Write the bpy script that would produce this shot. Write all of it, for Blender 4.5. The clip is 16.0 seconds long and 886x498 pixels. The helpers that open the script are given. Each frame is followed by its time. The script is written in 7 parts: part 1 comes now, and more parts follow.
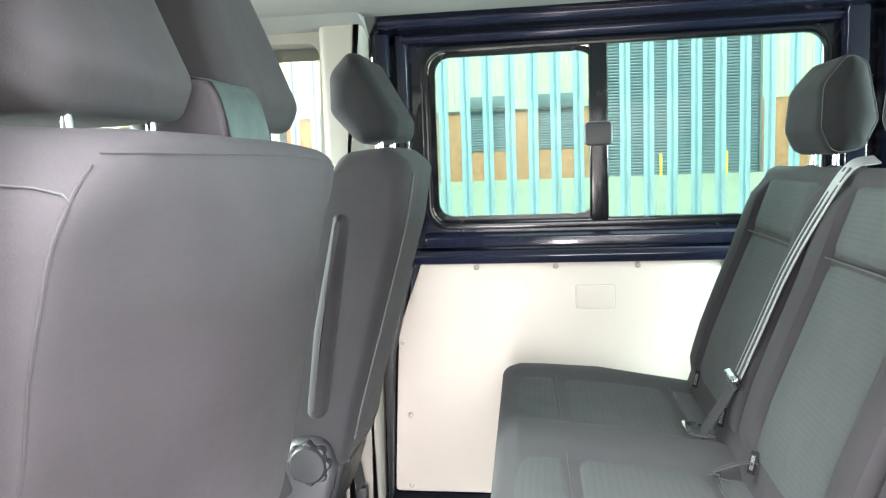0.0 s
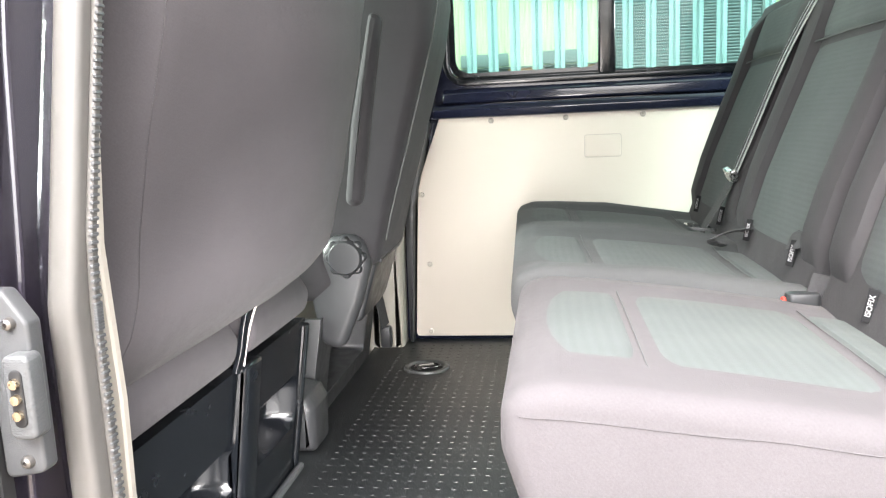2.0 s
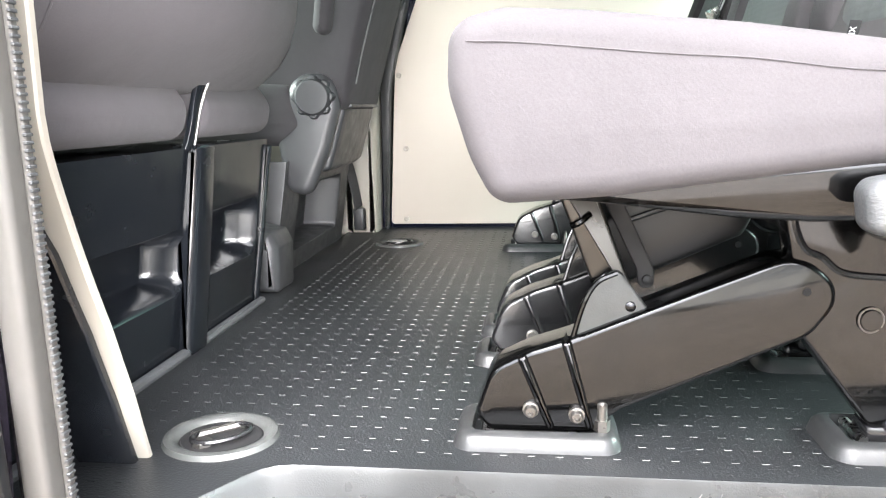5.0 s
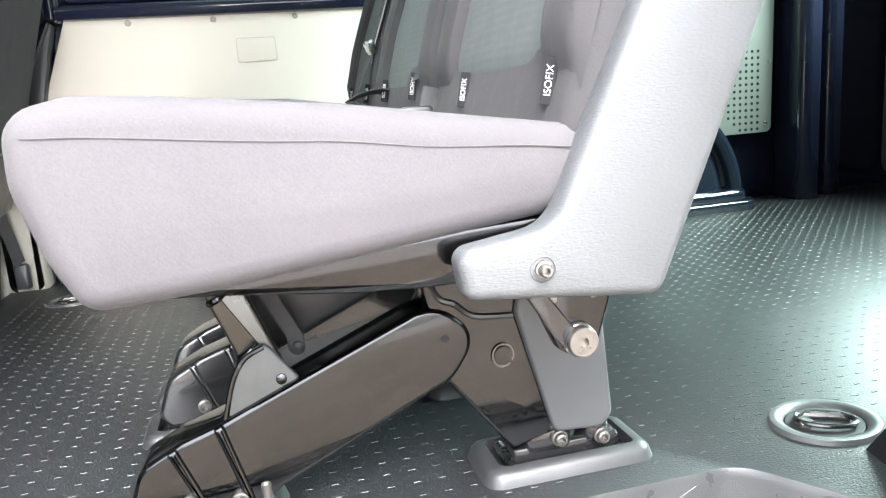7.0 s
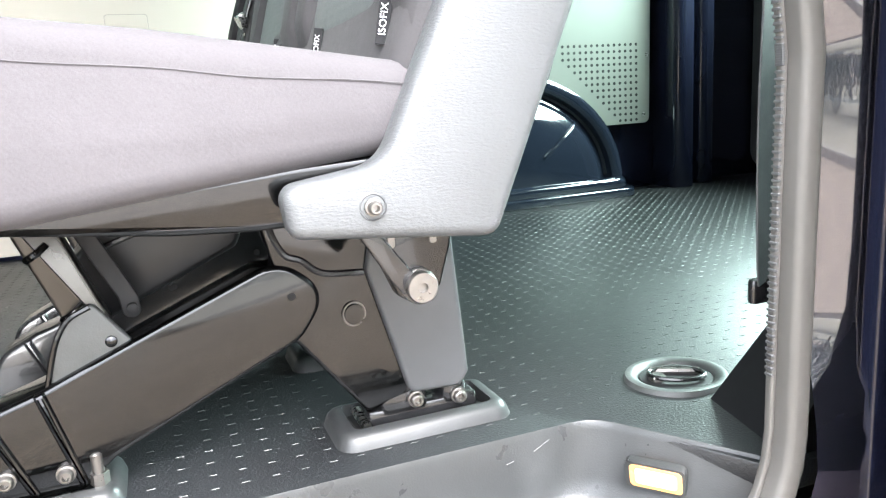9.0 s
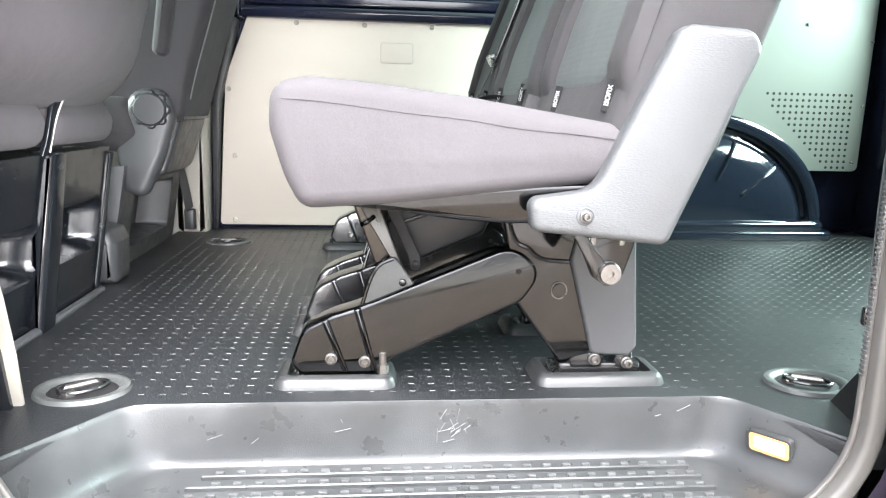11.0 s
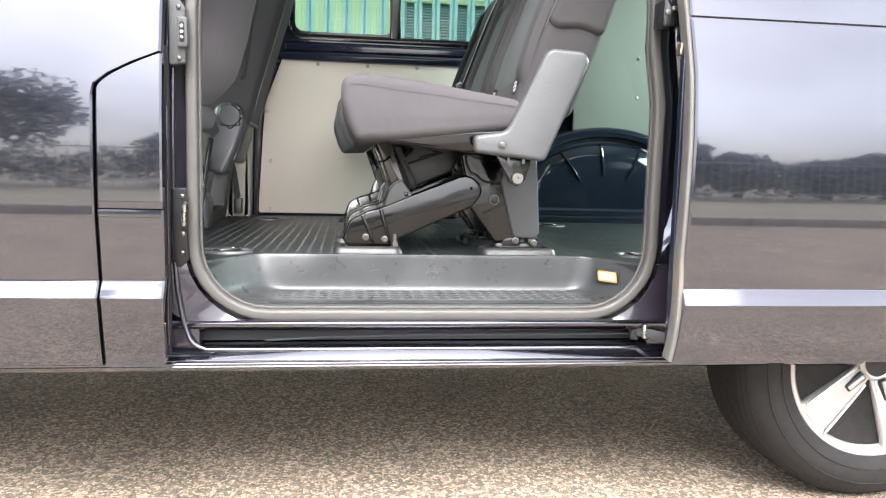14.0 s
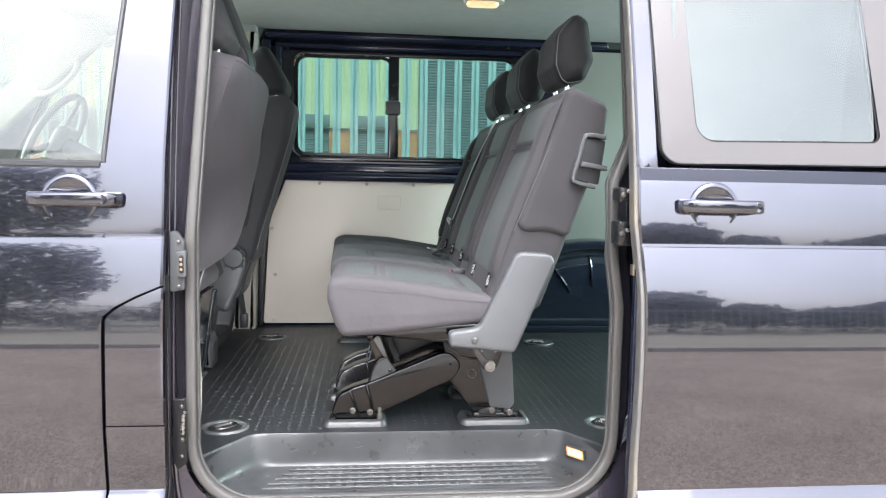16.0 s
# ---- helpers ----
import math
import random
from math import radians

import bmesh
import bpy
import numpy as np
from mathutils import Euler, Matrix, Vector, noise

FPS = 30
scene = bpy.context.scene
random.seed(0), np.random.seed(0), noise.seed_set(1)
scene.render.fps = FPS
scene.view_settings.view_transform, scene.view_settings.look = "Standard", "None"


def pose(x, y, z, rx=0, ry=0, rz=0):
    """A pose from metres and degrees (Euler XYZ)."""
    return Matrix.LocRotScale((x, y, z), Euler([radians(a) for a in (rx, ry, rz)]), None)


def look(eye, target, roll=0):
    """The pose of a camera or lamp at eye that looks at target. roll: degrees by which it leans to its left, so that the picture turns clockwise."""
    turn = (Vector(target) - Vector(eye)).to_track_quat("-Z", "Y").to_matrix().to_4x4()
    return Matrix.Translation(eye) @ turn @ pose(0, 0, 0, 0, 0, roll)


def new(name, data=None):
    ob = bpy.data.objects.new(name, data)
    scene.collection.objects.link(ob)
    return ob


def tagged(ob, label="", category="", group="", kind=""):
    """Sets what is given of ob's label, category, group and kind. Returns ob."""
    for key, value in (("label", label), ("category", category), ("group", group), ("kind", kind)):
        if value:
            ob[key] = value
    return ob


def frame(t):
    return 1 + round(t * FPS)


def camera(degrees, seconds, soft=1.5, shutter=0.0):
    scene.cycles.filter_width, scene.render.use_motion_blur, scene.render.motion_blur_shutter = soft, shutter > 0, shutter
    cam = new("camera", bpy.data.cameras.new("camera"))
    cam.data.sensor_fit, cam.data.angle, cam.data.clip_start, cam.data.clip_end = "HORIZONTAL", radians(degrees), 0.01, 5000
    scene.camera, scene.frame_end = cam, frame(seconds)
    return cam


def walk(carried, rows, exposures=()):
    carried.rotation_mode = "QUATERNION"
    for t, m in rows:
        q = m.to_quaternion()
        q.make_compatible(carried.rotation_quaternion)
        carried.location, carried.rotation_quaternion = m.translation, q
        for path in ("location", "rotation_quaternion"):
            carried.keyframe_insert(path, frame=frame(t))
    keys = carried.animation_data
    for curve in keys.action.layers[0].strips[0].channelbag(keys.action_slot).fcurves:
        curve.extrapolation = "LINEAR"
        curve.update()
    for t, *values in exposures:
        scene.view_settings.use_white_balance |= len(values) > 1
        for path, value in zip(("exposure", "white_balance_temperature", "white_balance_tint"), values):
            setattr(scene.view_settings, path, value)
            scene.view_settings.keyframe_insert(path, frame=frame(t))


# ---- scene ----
cam = camera(62.1, 16.0, soft=1.2)
PATH = [
    (0, (0.45, -0.222, 1.545), (0.162, 1.744, 1.314), -2.1),
    (0.5, (0.434, -0.332, 1.513), (-0.001, 1.603, 1.256), -2.5),
    (1, (0.396, -0.39, 1.469), (-0.013, 1.547, 1.185), -2.8),
    (1.5, (0.39, -0.425, 1.387), (0.073, 1.526, 1.086), -2.9),
    (2, (0.412, -0.415, 1.229), (0.123, 1.538, 0.91), -2.6),
    (2.5, (0.402, -0.409, 1.064), (0.126, 1.544, 0.735), -2.2),
    (3, (0.404, -0.406, 0.962), (0.12, 1.543, 0.615), -1.7),
    (3.2, (0.413, -0.408, 0.937), (0.121, 1.538, 0.582), -1.6),
    (5.3, (0.444, -0.41, 0.932), (0.202, 1.538, 0.551), -1.5),
    (5.5, (0.45, -0.409, 0.948), (0.234, 1.541, 0.563), -2.0),
    (6, (0.473, -0.412, 1.006), (0.384, 1.55, 0.628), -3.7),
    (6.5, (0.507, -0.392, 1.009), (0.709, 1.559, 0.618), -4.8),
    (7, (0.537, -0.375, 0.99), (0.995, 1.53, 0.59), -4.3),
    (7.5, (0.567, -0.365, 0.964), (1.182, 1.494, 0.553), -4.1),
    (8, (0.596, -0.357, 0.922), (1.302, 1.463, 0.49), -3.4),
    (8.2, (0.604, -0.364, 0.919), (1.318, 1.455, 0.496), -3.6),
    (10.3, (0.564, -0.461, 0.959), (0.976, 1.458, 0.576), -0.4),
    (10.5, (0.557, -0.511, 0.959), (0.86, 1.43, 0.581), 0.1),
    (11, (0.485, -0.704, 0.971), (0.684, 1.252, 0.608), 1.4),
    (11.5, (0.457, -0.916, 0.995), (0.661, 1.045, 0.656), 1.7),
    (12, (0.415, -1.138, 0.984), (0.637, 0.823, 0.661), 2.0),
    (12.5, (0.354, -1.326, 0.939), (0.634, 0.627, 0.613), 2.3),
    (13, (0.36, -1.479, 0.855), (0.67, 0.476, 0.563), 1.9),
    (13.5, (0.381, -1.566, 0.778), (0.664, 0.4, 0.543), 1.6),
    (14, (0.384, -1.573, 0.785), (0.641, 0.4, 0.576), 1.4),
    (14.5, (0.391, -1.573, 0.807), (0.633, 0.404, 0.625), 1.4),
    (15, (0.393, -1.587, 0.922), (0.636, 0.392, 0.764), 1.5),
    (15.5, (0.415, -1.631, 1.09), (0.646, 0.35, 0.938), 1.5),
    (16, (0.461, -1.7, 1.247), (0.671, 0.281, 1.077), 1.1),
]
EXPOSURES = [(0.0, 3.95, 6300, 14), (0.6, 3.95, 6300, 12), (1.2, 3.78, 6600, 12), (3.0, 3.92, 6450, 12), (5.5, 3.92, 6350, 11), (8.0, 3.85, 6200, 10), (10.5, 3.87, 6250, 11), (11.5, 3.52, 6250, 12), (12.5, 3.06, 6350, 12), (14.5, 2.87, 6400, 11), (16.0, 2.75, 6150, 13)]
walk(cam, [(t, look(eye, target, roll)) for t, eye, target, roll in PATH], EXPOSURES)

# ---- world, sun, exposure ----
world = bpy.data.worlds.new("sky")
scene.world = world
world.use_nodes = True
wn = world.node_tree
wn.nodes.clear()
w_out = wn.nodes.new("ShaderNodeOutputWorld")
w_bg = wn.nodes.new("ShaderNodeBackground")
w_sky = wn.nodes.new("ShaderNodeTexSky")
w_sky.sky_type = "NISHITA"
w_sky.sun_disc = False
w_sky.sun_elevation = radians(54)
w_sky.sun_rotation = radians(182)
w_sky.air_density, w_sky.dust_density = 1.0, 4.0
w_hsv = wn.nodes.new("ShaderNodeHueSaturation")     # a thin white overcast takes most of the blue out
w_hsv.inputs["Saturation"].default_value = 0.28
w_tc = wn.nodes.new("ShaderNodeTexCoord")
w_noise = wn.nodes.new("ShaderNodeTexNoise")        # soft, broken cloud cover
w_noise.inputs["Scale"].default_value, w_noise.inputs["Detail"].default_value, w_noise.inputs["Roughness"].default_value = 2.4, 5.0, 0.5
w_amt = wn.nodes.new("ShaderNodeMapRange")
w_amt.inputs["From Min"].default_value, w_amt.inputs["From Max"].default_value = 0.30, 0.70
w_amt.inputs["To Min"].default_value, w_amt.inputs["To Max"].default_value = 0.74, 1.26
w_mul = wn.nodes.new("ShaderNodeVectorMath")
w_mul.operation = "SCALE"
w_bg.inputs["Strength"].default_value = 0.094
wn.links.new(w_sky.outputs[0], w_hsv.inputs["Color"])
wn.links.new(w_tc.outputs["Generated"], w_noise.inputs["Vector"])
wn.links.new(w_noise.outputs["Fac"], w_amt.inputs["Value"])
wn.links.new(w_hsv.outputs[0], w_mul.inputs[0])
wn.links.new(w_amt.outputs[0], w_mul.inputs["Scale"])
wn.links.new(w_mul.outputs[0], w_bg.inputs["Color"])
wn.links.new(w_bg.outputs[0], w_out.inputs["Surface"])

sun = new("sun", bpy.data.lights.new("sun", "SUN"))
sun.data.energy, sun.data.angle, sun.data.color = 0.72, radians(40), (1.0, 0.97, 0.92)
sun.matrix_world = look((0.3, -7.6, 11.0), (0.5, 0.0, 0.5))


def opening_lamp(name, at, target, sx, sy, watts, color):
    """An area lamp standing in for sky light at an opening, or added as fill."""
    lamp_ = new(name, bpy.data.lights.new(name, "AREA"))
    lamp_.data.shape, lamp_.data.size, lamp_.data.size_y = "RECTANGLE", sx, sy
    lamp_.data.energy, lamp_.data.color = watts, color
    lamp_.matrix_world = look(at, target)
    return lamp_


opening_lamp("door_opening_light", (0.50, 0.05, 1.22), (0.50, 1.0, 0.97), 0.80, 1.10, 0.42, (1.0, 0.985, 0.975))
# Fill lamp added in the doorway to brighten the bench's lower back and plinth.
opening_lamp("bench_fill_light", (0.20, 0.125, 0.84), (0.0, 0.95, 0.78), 0.20, 0.50, 0.36, (1.0, 0.98, 0.96)).data.spread = radians(84)
opening_lamp("side_window_light", (0.64, 1.825, 1.62), (0.40, 0.6, 1.0), 1.0, 0.42, 0.2, (0.74, 1.0, 0.93)).data.spread = radians(165)
opening_lamp("rear_window_light", (2.70, 0.95, 1.5), (1.15, 0.9, 1.02), 1.3, 0.5, 9.0, (0.76, 1.0, 0.92)).data.spread = radians(120)
opening_lamp("windscreen_light", (-1.40, 0.95, 1.52), (0.8, 0.95, 1.25), 1.3, 0.45, 5.0, (0.92, 1.0, 0.97)).data.spread = radians(84)


# ---- materials ----
def mat(name, color, rough=0.5, metal=0.0, var=0.1, scale=8.0, bump=0.0, bscale=200.0, coat=0.0, spec=0.5, bstretch=(1, 1, 1),
        stain=0.0, stain_col=(0.5, 0.5, 0.5), stain_scale=3.0, obj_var=0.0, rvar=0.08):
    """Base colour with variation at two scales, roughness variation, and fine relief."""
    m = bpy.data.materials.new(name)
    m.use_nodes = True
    nt = m.node_tree
    b = nt.nodes["Principled BSDF"]
    tc = nt.nodes.new("ShaderNodeTexCoord")
    n1 = nt.nodes.new("ShaderNodeTexNoise")
    n1.inputs["Scale"].default_value, n1.inputs["Detail"].default_value = scale, 6.0
    nt.links.new(tc.outputs["Object"], n1.inputs["Vector"])
    ramp = nt.nodes.new("ShaderNodeMapRange")
    ramp.inputs["From Min"].default_value, ramp.inputs["From Max"].default_value = 0.25, 0.75
    ramp.inputs["To Min"].default_value, ramp.inputs["To Max"].default_value = 1.0 - var, 1.0 + var
    nt.links.new(n1.outputs["Fac"], ramp.inputs["Value"])
    mul = nt.nodes.new("ShaderNodeVectorMath")
    mul.operation = "SCALE"
    mul.inputs[0].default_value = color
    nt.links.new(ramp.outputs[0], mul.inputs["Scale"])
    last = mul.outputs[0]
    if obj_var:
        oi = nt.nodes.new("ShaderNodeObjectInfo")
        mr = nt.nodes.new("ShaderNodeMapRange")
        mr.inputs["To Min"].default_value, mr.inputs["To Max"].default_value = 1.0 - obj_var, 1.0 + obj_var
        nt.links.new(oi.outputs["Random"], mr.inputs["Value"])
        m2 = nt.nodes.new("ShaderNodeVectorMath")
        m2.operation = "SCALE"
        nt.links.new(last, m2.inputs[0])
        nt.links.new(mr.outputs[0], m2.inputs["Scale"])
        last = m2.outputs[0]
    if stain:
        n2 = nt.nodes.new("ShaderNodeTexNoise")
        n2.inputs["Scale"].default_value, n2.inputs["Detail"].default_value = stain_scale, 8.0
        nt.links.new(tc.outputs["Object"], n2.inputs["Vector"])
        r2 = nt.nodes.new("ShaderNodeMapRange")
        r2.inputs["From Min"].default_value, r2.inputs["From Max"].default_value = 0.5, 0.72
        r2.inputs["To Max"].default_value = stain
        nt.links.new(n2.outputs["Fac"], r2.inputs["Value"])
        mx = nt.nodes.new("ShaderNodeMix")
        mx.data_type = "RGBA"
        nt.links.new(r2.outputs[0], mx.inputs["Factor"])
        nt.links.new(last, mx.inputs["A"])
        mx.inputs["B"].default_value = (*stain_col, 1)
        last = mx.outputs["Result"]
    nt.links.new(last, b.inputs["Base Color"])
    rr = nt.nodes.new("ShaderNodeMapRange")
    rr.inputs["From Min"].default_value, rr.inputs["From Max"].default_value = 0.3, 0.7
    rr.inputs["To Min"].default_value, rr.inputs["To Max"].default_value = max(0.01, rough - rvar), min(1.0, rough + rvar)
    n3 = nt.nodes.new("ShaderNodeTexNoise")
    n3.inputs["Scale"].default_value, n3.inputs["Detail"].default_value = scale * 3.1, 4.0
    nt.links.new(tc.outputs["Object"], n3.inputs["Vector"])
    nt.links.new(n3.outputs["Fac"], rr.inputs["Value"])
    nt.links.new(rr.outputs[0], b.inputs["Roughness"])
    b.inputs["Metallic"].default_value = metal
    b.inputs["Coat Weight"].default_value = coat
    b.inputs["Coat Roughness"].default_value = 0.03
    b.inputs["Specular IOR Level"].default_value = spec
    if bump:
        n4 = nt.nodes.new("ShaderNodeTexNoise")
        n4.inputs["Scale"].default_value, n4.inputs["Detail"].default_value = bscale, 3.0
        bm_map = nt.nodes.new("ShaderNodeMapping")
        bm_map.inputs["Scale"].default_value = bstretch
        nt.links.new(tc.outputs["Object"], bm_map.inputs["Vector"])
        nt.links.new(bm_map.outputs[0], n4.inputs["Vector"])
        bp = nt.nodes.new("ShaderNodeBump")
        bp.inputs["Strength"].default_value, bp.inputs["Distance"].default_value = bump, 0.002
        nt.links.new(n4.outputs["Fac"], bp.inputs["Height"])
        nt.links.new(bp.outputs[0], b.inputs["Normal"])
    return m


def weave(name, color, rib=False, rough=0.85, pitch=0.005, weight=0.3):
    """Woven upholstery: speckled threads in colour and relief; the inserts carry fine cross ribs."""
    m = mat(name, color, rough, var=0.10, scale=6.0, rvar=0.03, stain=0.10, stain_col=tuple(c * 1.35 for c in color), stain_scale=2.5)
    nt = m.node_tree
    b = nt.nodes["Principled BSDF"]
    tc = nt.nodes["Texture Coordinate"]
    mp = nt.nodes.new("ShaderNodeMapping")
    mp.inputs["Scale"].default_value = (1.0, 1.6, 1.0)
    nt.links.new(tc.outputs["Object"], mp.inputs["Vector"])
    n = nt.nodes.new("ShaderNodeTexNoise")
    n.inputs["Scale"].default_value, n.inputs["Detail"].default_value, n.inputs["Roughness"].default_value = 460.0, 3.5, 0.85
    nt.links.new(mp.outputs[0], n.inputs["Vector"])
    height = n.outputs["Fac"]
    if rib:
        w = nt.nodes.new("ShaderNodeTexWave")
        w.bands_direction = "DIAGONAL"
        mp2 = nt.nodes.new("ShaderNodeMapping")
        mp2.inputs["Scale"].default_value = (1.0, 0.0, 1.0)
        nt.links.new(tc.outputs["Object"], mp2.inputs["Vector"])
        nt.links.new(mp2.outputs[0], w.inputs["Vector"])
        w.inputs["Scale"].default_value, w.inputs["Distortion"].default_value = 0.314 / pitch, 0.8
        a = nt.nodes.new("ShaderNodeMath")
        a.operation = "MULTIPLY_ADD"
        a.inputs[1].default_value = weight
        nt.links.new(w.outputs["Fac"], a.inputs[0])
        nt.links.new(height, a.inputs[2])
        height = a.outputs[0]
    mr = nt.nodes.new("ShaderNodeMapRange")
    mr.inputs["From Min"].default_value, mr.inputs["From Max"].default_value = 0.25, (1.1 if rib else 0.75)
    mr.inputs["To Min"].default_value, mr.inputs["To Max"].default_value = 0.84, 1.16
    nt.links.new(height, mr.inputs["Value"])
    old = b.inputs["Base Color"].links[0].from_socket
    mul = nt.nodes.new("ShaderNodeVectorMath")
    mul.operation = "SCALE"
    nt.links.new(old, mul.inputs[0])
    nt.links.new(mr.outputs[0], mul.inputs["Scale"])
    nt.links.new(mul.outputs[0], b.inputs["Base Color"])
    bp = nt.nodes.new("ShaderNodeBump")
    bp.inputs["Strength"].default_value, bp.inputs["Distance"].default_value = 0.3, 0.001
    nt.links.new(height, bp.inputs["Height"])
    dent = nt.nodes.new("ShaderNodeTexNoise")           # soft dents where the cover sits loose
    dent.inputs["Scale"].default_value, dent.inputs["Detail"].default_value = 24.0, 3.0
    nt.links.new(tc.outputs["Object"], dent.inputs["Vector"])
    bd = nt.nodes.new("ShaderNodeBump")
    bd.inputs["Strength"].default_value, bd.inputs["Distance"].default_value = 0.35, 0.0045
    nt.links.new(dent.outputs["Fac"], bd.inputs["Height"])
    nt.links.new(bd.outputs[0], bp.inputs["Normal"])
    nt.links.new(bp.outputs[0], b.inputs["Normal"])
    b.inputs["Sheen Weight"].default_value = 0.04
    b.inputs["Specular IOR Level"].default_value = 0.18
    b.inputs["Sheen Roughness"].default_value = 0.5
    return m


def glass(name, tint, gloss=0.0, sheen=(1, 1, 1), ior=1.5):
    """A flat pane: tinted light goes straight through, and it mirrors by Fresnel."""
    m = bpy.data.materials.new(name)
    m.use_nodes = True
    nt = m.node_tree
    nt.nodes.clear()
    out = nt.nodes.new("ShaderNodeOutputMaterial")
    tr = nt.nodes.new("ShaderNodeBsdfTransparent")
    tr.inputs["Color"].default_value = (*tint, 1)
    gl = nt.nodes.new("ShaderNodeBsdfGlossy")
    gl.inputs["Roughness"].default_value = 0.01
    gl.inputs["Color"].default_value = (*sheen, 1)
    fr = nt.nodes.new("ShaderNodeFresnel")
    fr.inputs["IOR"].default_value = ior
    mx = nt.nodes.new("ShaderNodeMixShader")
    ma = nt.nodes.new("ShaderNodeMath")
    ma.operation = "MULTIPLY_ADD"
    ma.inputs[1].default_value, ma.inputs[2].default_value = 1.0, gloss
    ma.use_clamp = True
    nt.links.new(fr.outputs[0], ma.inputs[0])
    nt.links.new(ma.outputs[0], mx.inputs[0])
    nt.links.new(tr.outputs[0], mx.inputs[1])
    nt.links.new(gl.outputs[0], mx.inputs[2])
    nt.links.new(mx.outputs[0], out.inputs["Surface"])
    return m


def emit(name, color, strength):
    m = mat(name, color, 0.3)
    b = m.node_tree.nodes["Principled BSDF"]
    b.inputs["Emission Color"].default_value = (*color, 1)
    b.inputs["Emission Strength"].default_value = strength
    return m


PAINT = mat("metallic_paint", (0.060, 0.062, 0.088), 0.13, metal=0.92, var=0.10, scale=700, coat=1.0, rvar=0.03)
PAINT.node_tree.nodes["Principled BSDF"].inputs["Coat IOR"].default_value = 2.0
# Body paint darkened to put the jambs' shade and dull reflections into colour.
JAMB_SHADE_PAINT = mat("jamb_shade_paint", (0.024, 0.021, 0.030), 0.22, var=0.10, scale=9, coat=0.9, rvar=0.05)
ARCH_PAINT = mat("glossy_inner_paint", (0.012, 0.016, 0.026), 0.12, var=0.15, scale=5, coat=0.8, rvar=0.04)
PAINT_IN = mat("inner_paint", (0.010, 0.012, 0.026), 0.2, var=0.15, scale=4, coat=0.4, rvar=0.05, spec=0.4)
BLACK_DULL = mat("dull_black_lacquer", (0.010, 0.010, 0.011), 0.34, var=0.2, scale=6, rvar=0.06, spec=0.35)
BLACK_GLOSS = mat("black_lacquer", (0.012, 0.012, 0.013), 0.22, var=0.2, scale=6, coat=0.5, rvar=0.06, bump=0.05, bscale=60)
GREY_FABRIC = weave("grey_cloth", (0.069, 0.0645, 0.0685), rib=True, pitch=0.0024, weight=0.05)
# Copies of the grey cloth, darkened for the shade on bench and driver's seat.
BENCH_FABRIC = weave("shaded_bench_cloth", (0.058, 0.054, 0.058), rib=True, pitch=0.0024, weight=0.05)
DRIVER_FABRIC = weave("shaded_driver_cloth", (0.029, 0.028, 0.030), rib=True, pitch=0.0024, weight=0.05)
# The same grey cloth with the backrests' shade put into its colour.
SHADED_FABRIC = weave("shaded_grey_cloth", (0.041, 0.0395, 0.0415), rib=True, pitch=0.0024, weight=0.05)
# Grey cloth tinted towards teal for window light on the double seat.
TEAL_LIT_FABRIC = weave("teal_lit_cloth", (0.060, 0.0625, 0.0635), rib=True, pitch=0.0024, weight=0.05)
DARK_FABRIC = weave("dark_cloth", (0.013, 0.013, 0.0142))
RIB_FABRIC = weave("ribbed_cloth", (0.064, 0.073, 0.072), rib=True, pitch=0.006, weight=0.22)
# Guide's rear face: shade and the window's teal light put into the colour.
GUIDE_TEAL = mat("teal_lit_guide_face", (0.040, 0.058, 0.056), 0.5, var=0.06, scale=12, bump=0.15, bscale=500)
SEAM = mat("seam_thread", (0.07, 0.073, 0.074), 0.8, var=0.2, scale=300)
PLASTIC = mat("black_plastic", (0.022, 0.023, 0.025), 0.42, var=0.12, scale=10, bump=0.12, bscale=900)
SHINY_PLASTIC = mat("smooth_black_plastic", (0.006, 0.007, 0.009), 0.20, var=0.15, scale=7, bump=0.02, bscale=300)
GREY_PLASTIC = mat("grained_grey_plastic", (0.064, 0.067, 0.070), 0.45, var=0.06, scale=12, bump=0.36, bscale=210, bstretch=(1, 1, 2.6))
CHARCOAL_DARK = mat("dark_grey_plastic", (0.034, 0.035, 0.037), 0.45, var=0.1, scale=12, bump=0.15, bscale=600)
CHARCOAL = mat("charcoal_plastic", (0.055, 0.057, 0.06), 0.48, var=0.1, scale=12, bump=0.15, bscale=600)
LEG_METAL = mat("lacquered_steel", (0.033, 0.0335, 0.035), 0.13, metal=0.95, var=0.15, scale=6, coat=0.4, rvar=0.13, bump=0.05, bscale=22)
STRUT_STEEL = mat("strut_steel", (0.075, 0.072, 0.067), 0.32, metal=0.95, var=0.15, scale=9, rvar=0.06)
NUT_STEEL = mat("dull_zinc", (0.19, 0.18, 0.17), 0.34, metal=0.9, var=0.15, scale=60)
CUP_PLASTIC = mat("worn_black_plastic", (0.055, 0.058, 0.057), 0.42, var=0.2, scale=30, bump=0.15, bscale=600)
TRAY_PLASTIC = mat("smooth_grey_plastic", (0.026, 0.027, 0.028), 0.40, var=0.15, scale=12, bump=0.08, bscale=400, rvar=0.06)
STEEL = mat("bright_steel", (0.48, 0.47, 0.46), 0.28, metal=1.0, var=0.1, scale=60)
CHROME = mat("chrome", (0.8, 0.8, 0.82), 0.08, metal=1.0, var=0.03, scale=20, rvar=0.02)
BOARD_GREEN = mat("grey_green_board", (0.27, 0.28, 0.25), 0.55, var=0.04, scale=3, bump=0.08, bscale=350)
CARD_GREY = mat("grey_door_card", (0.10, 0.10, 0.105), 0.5, var=0.06, scale=6, bump=0.1, bscale=400)
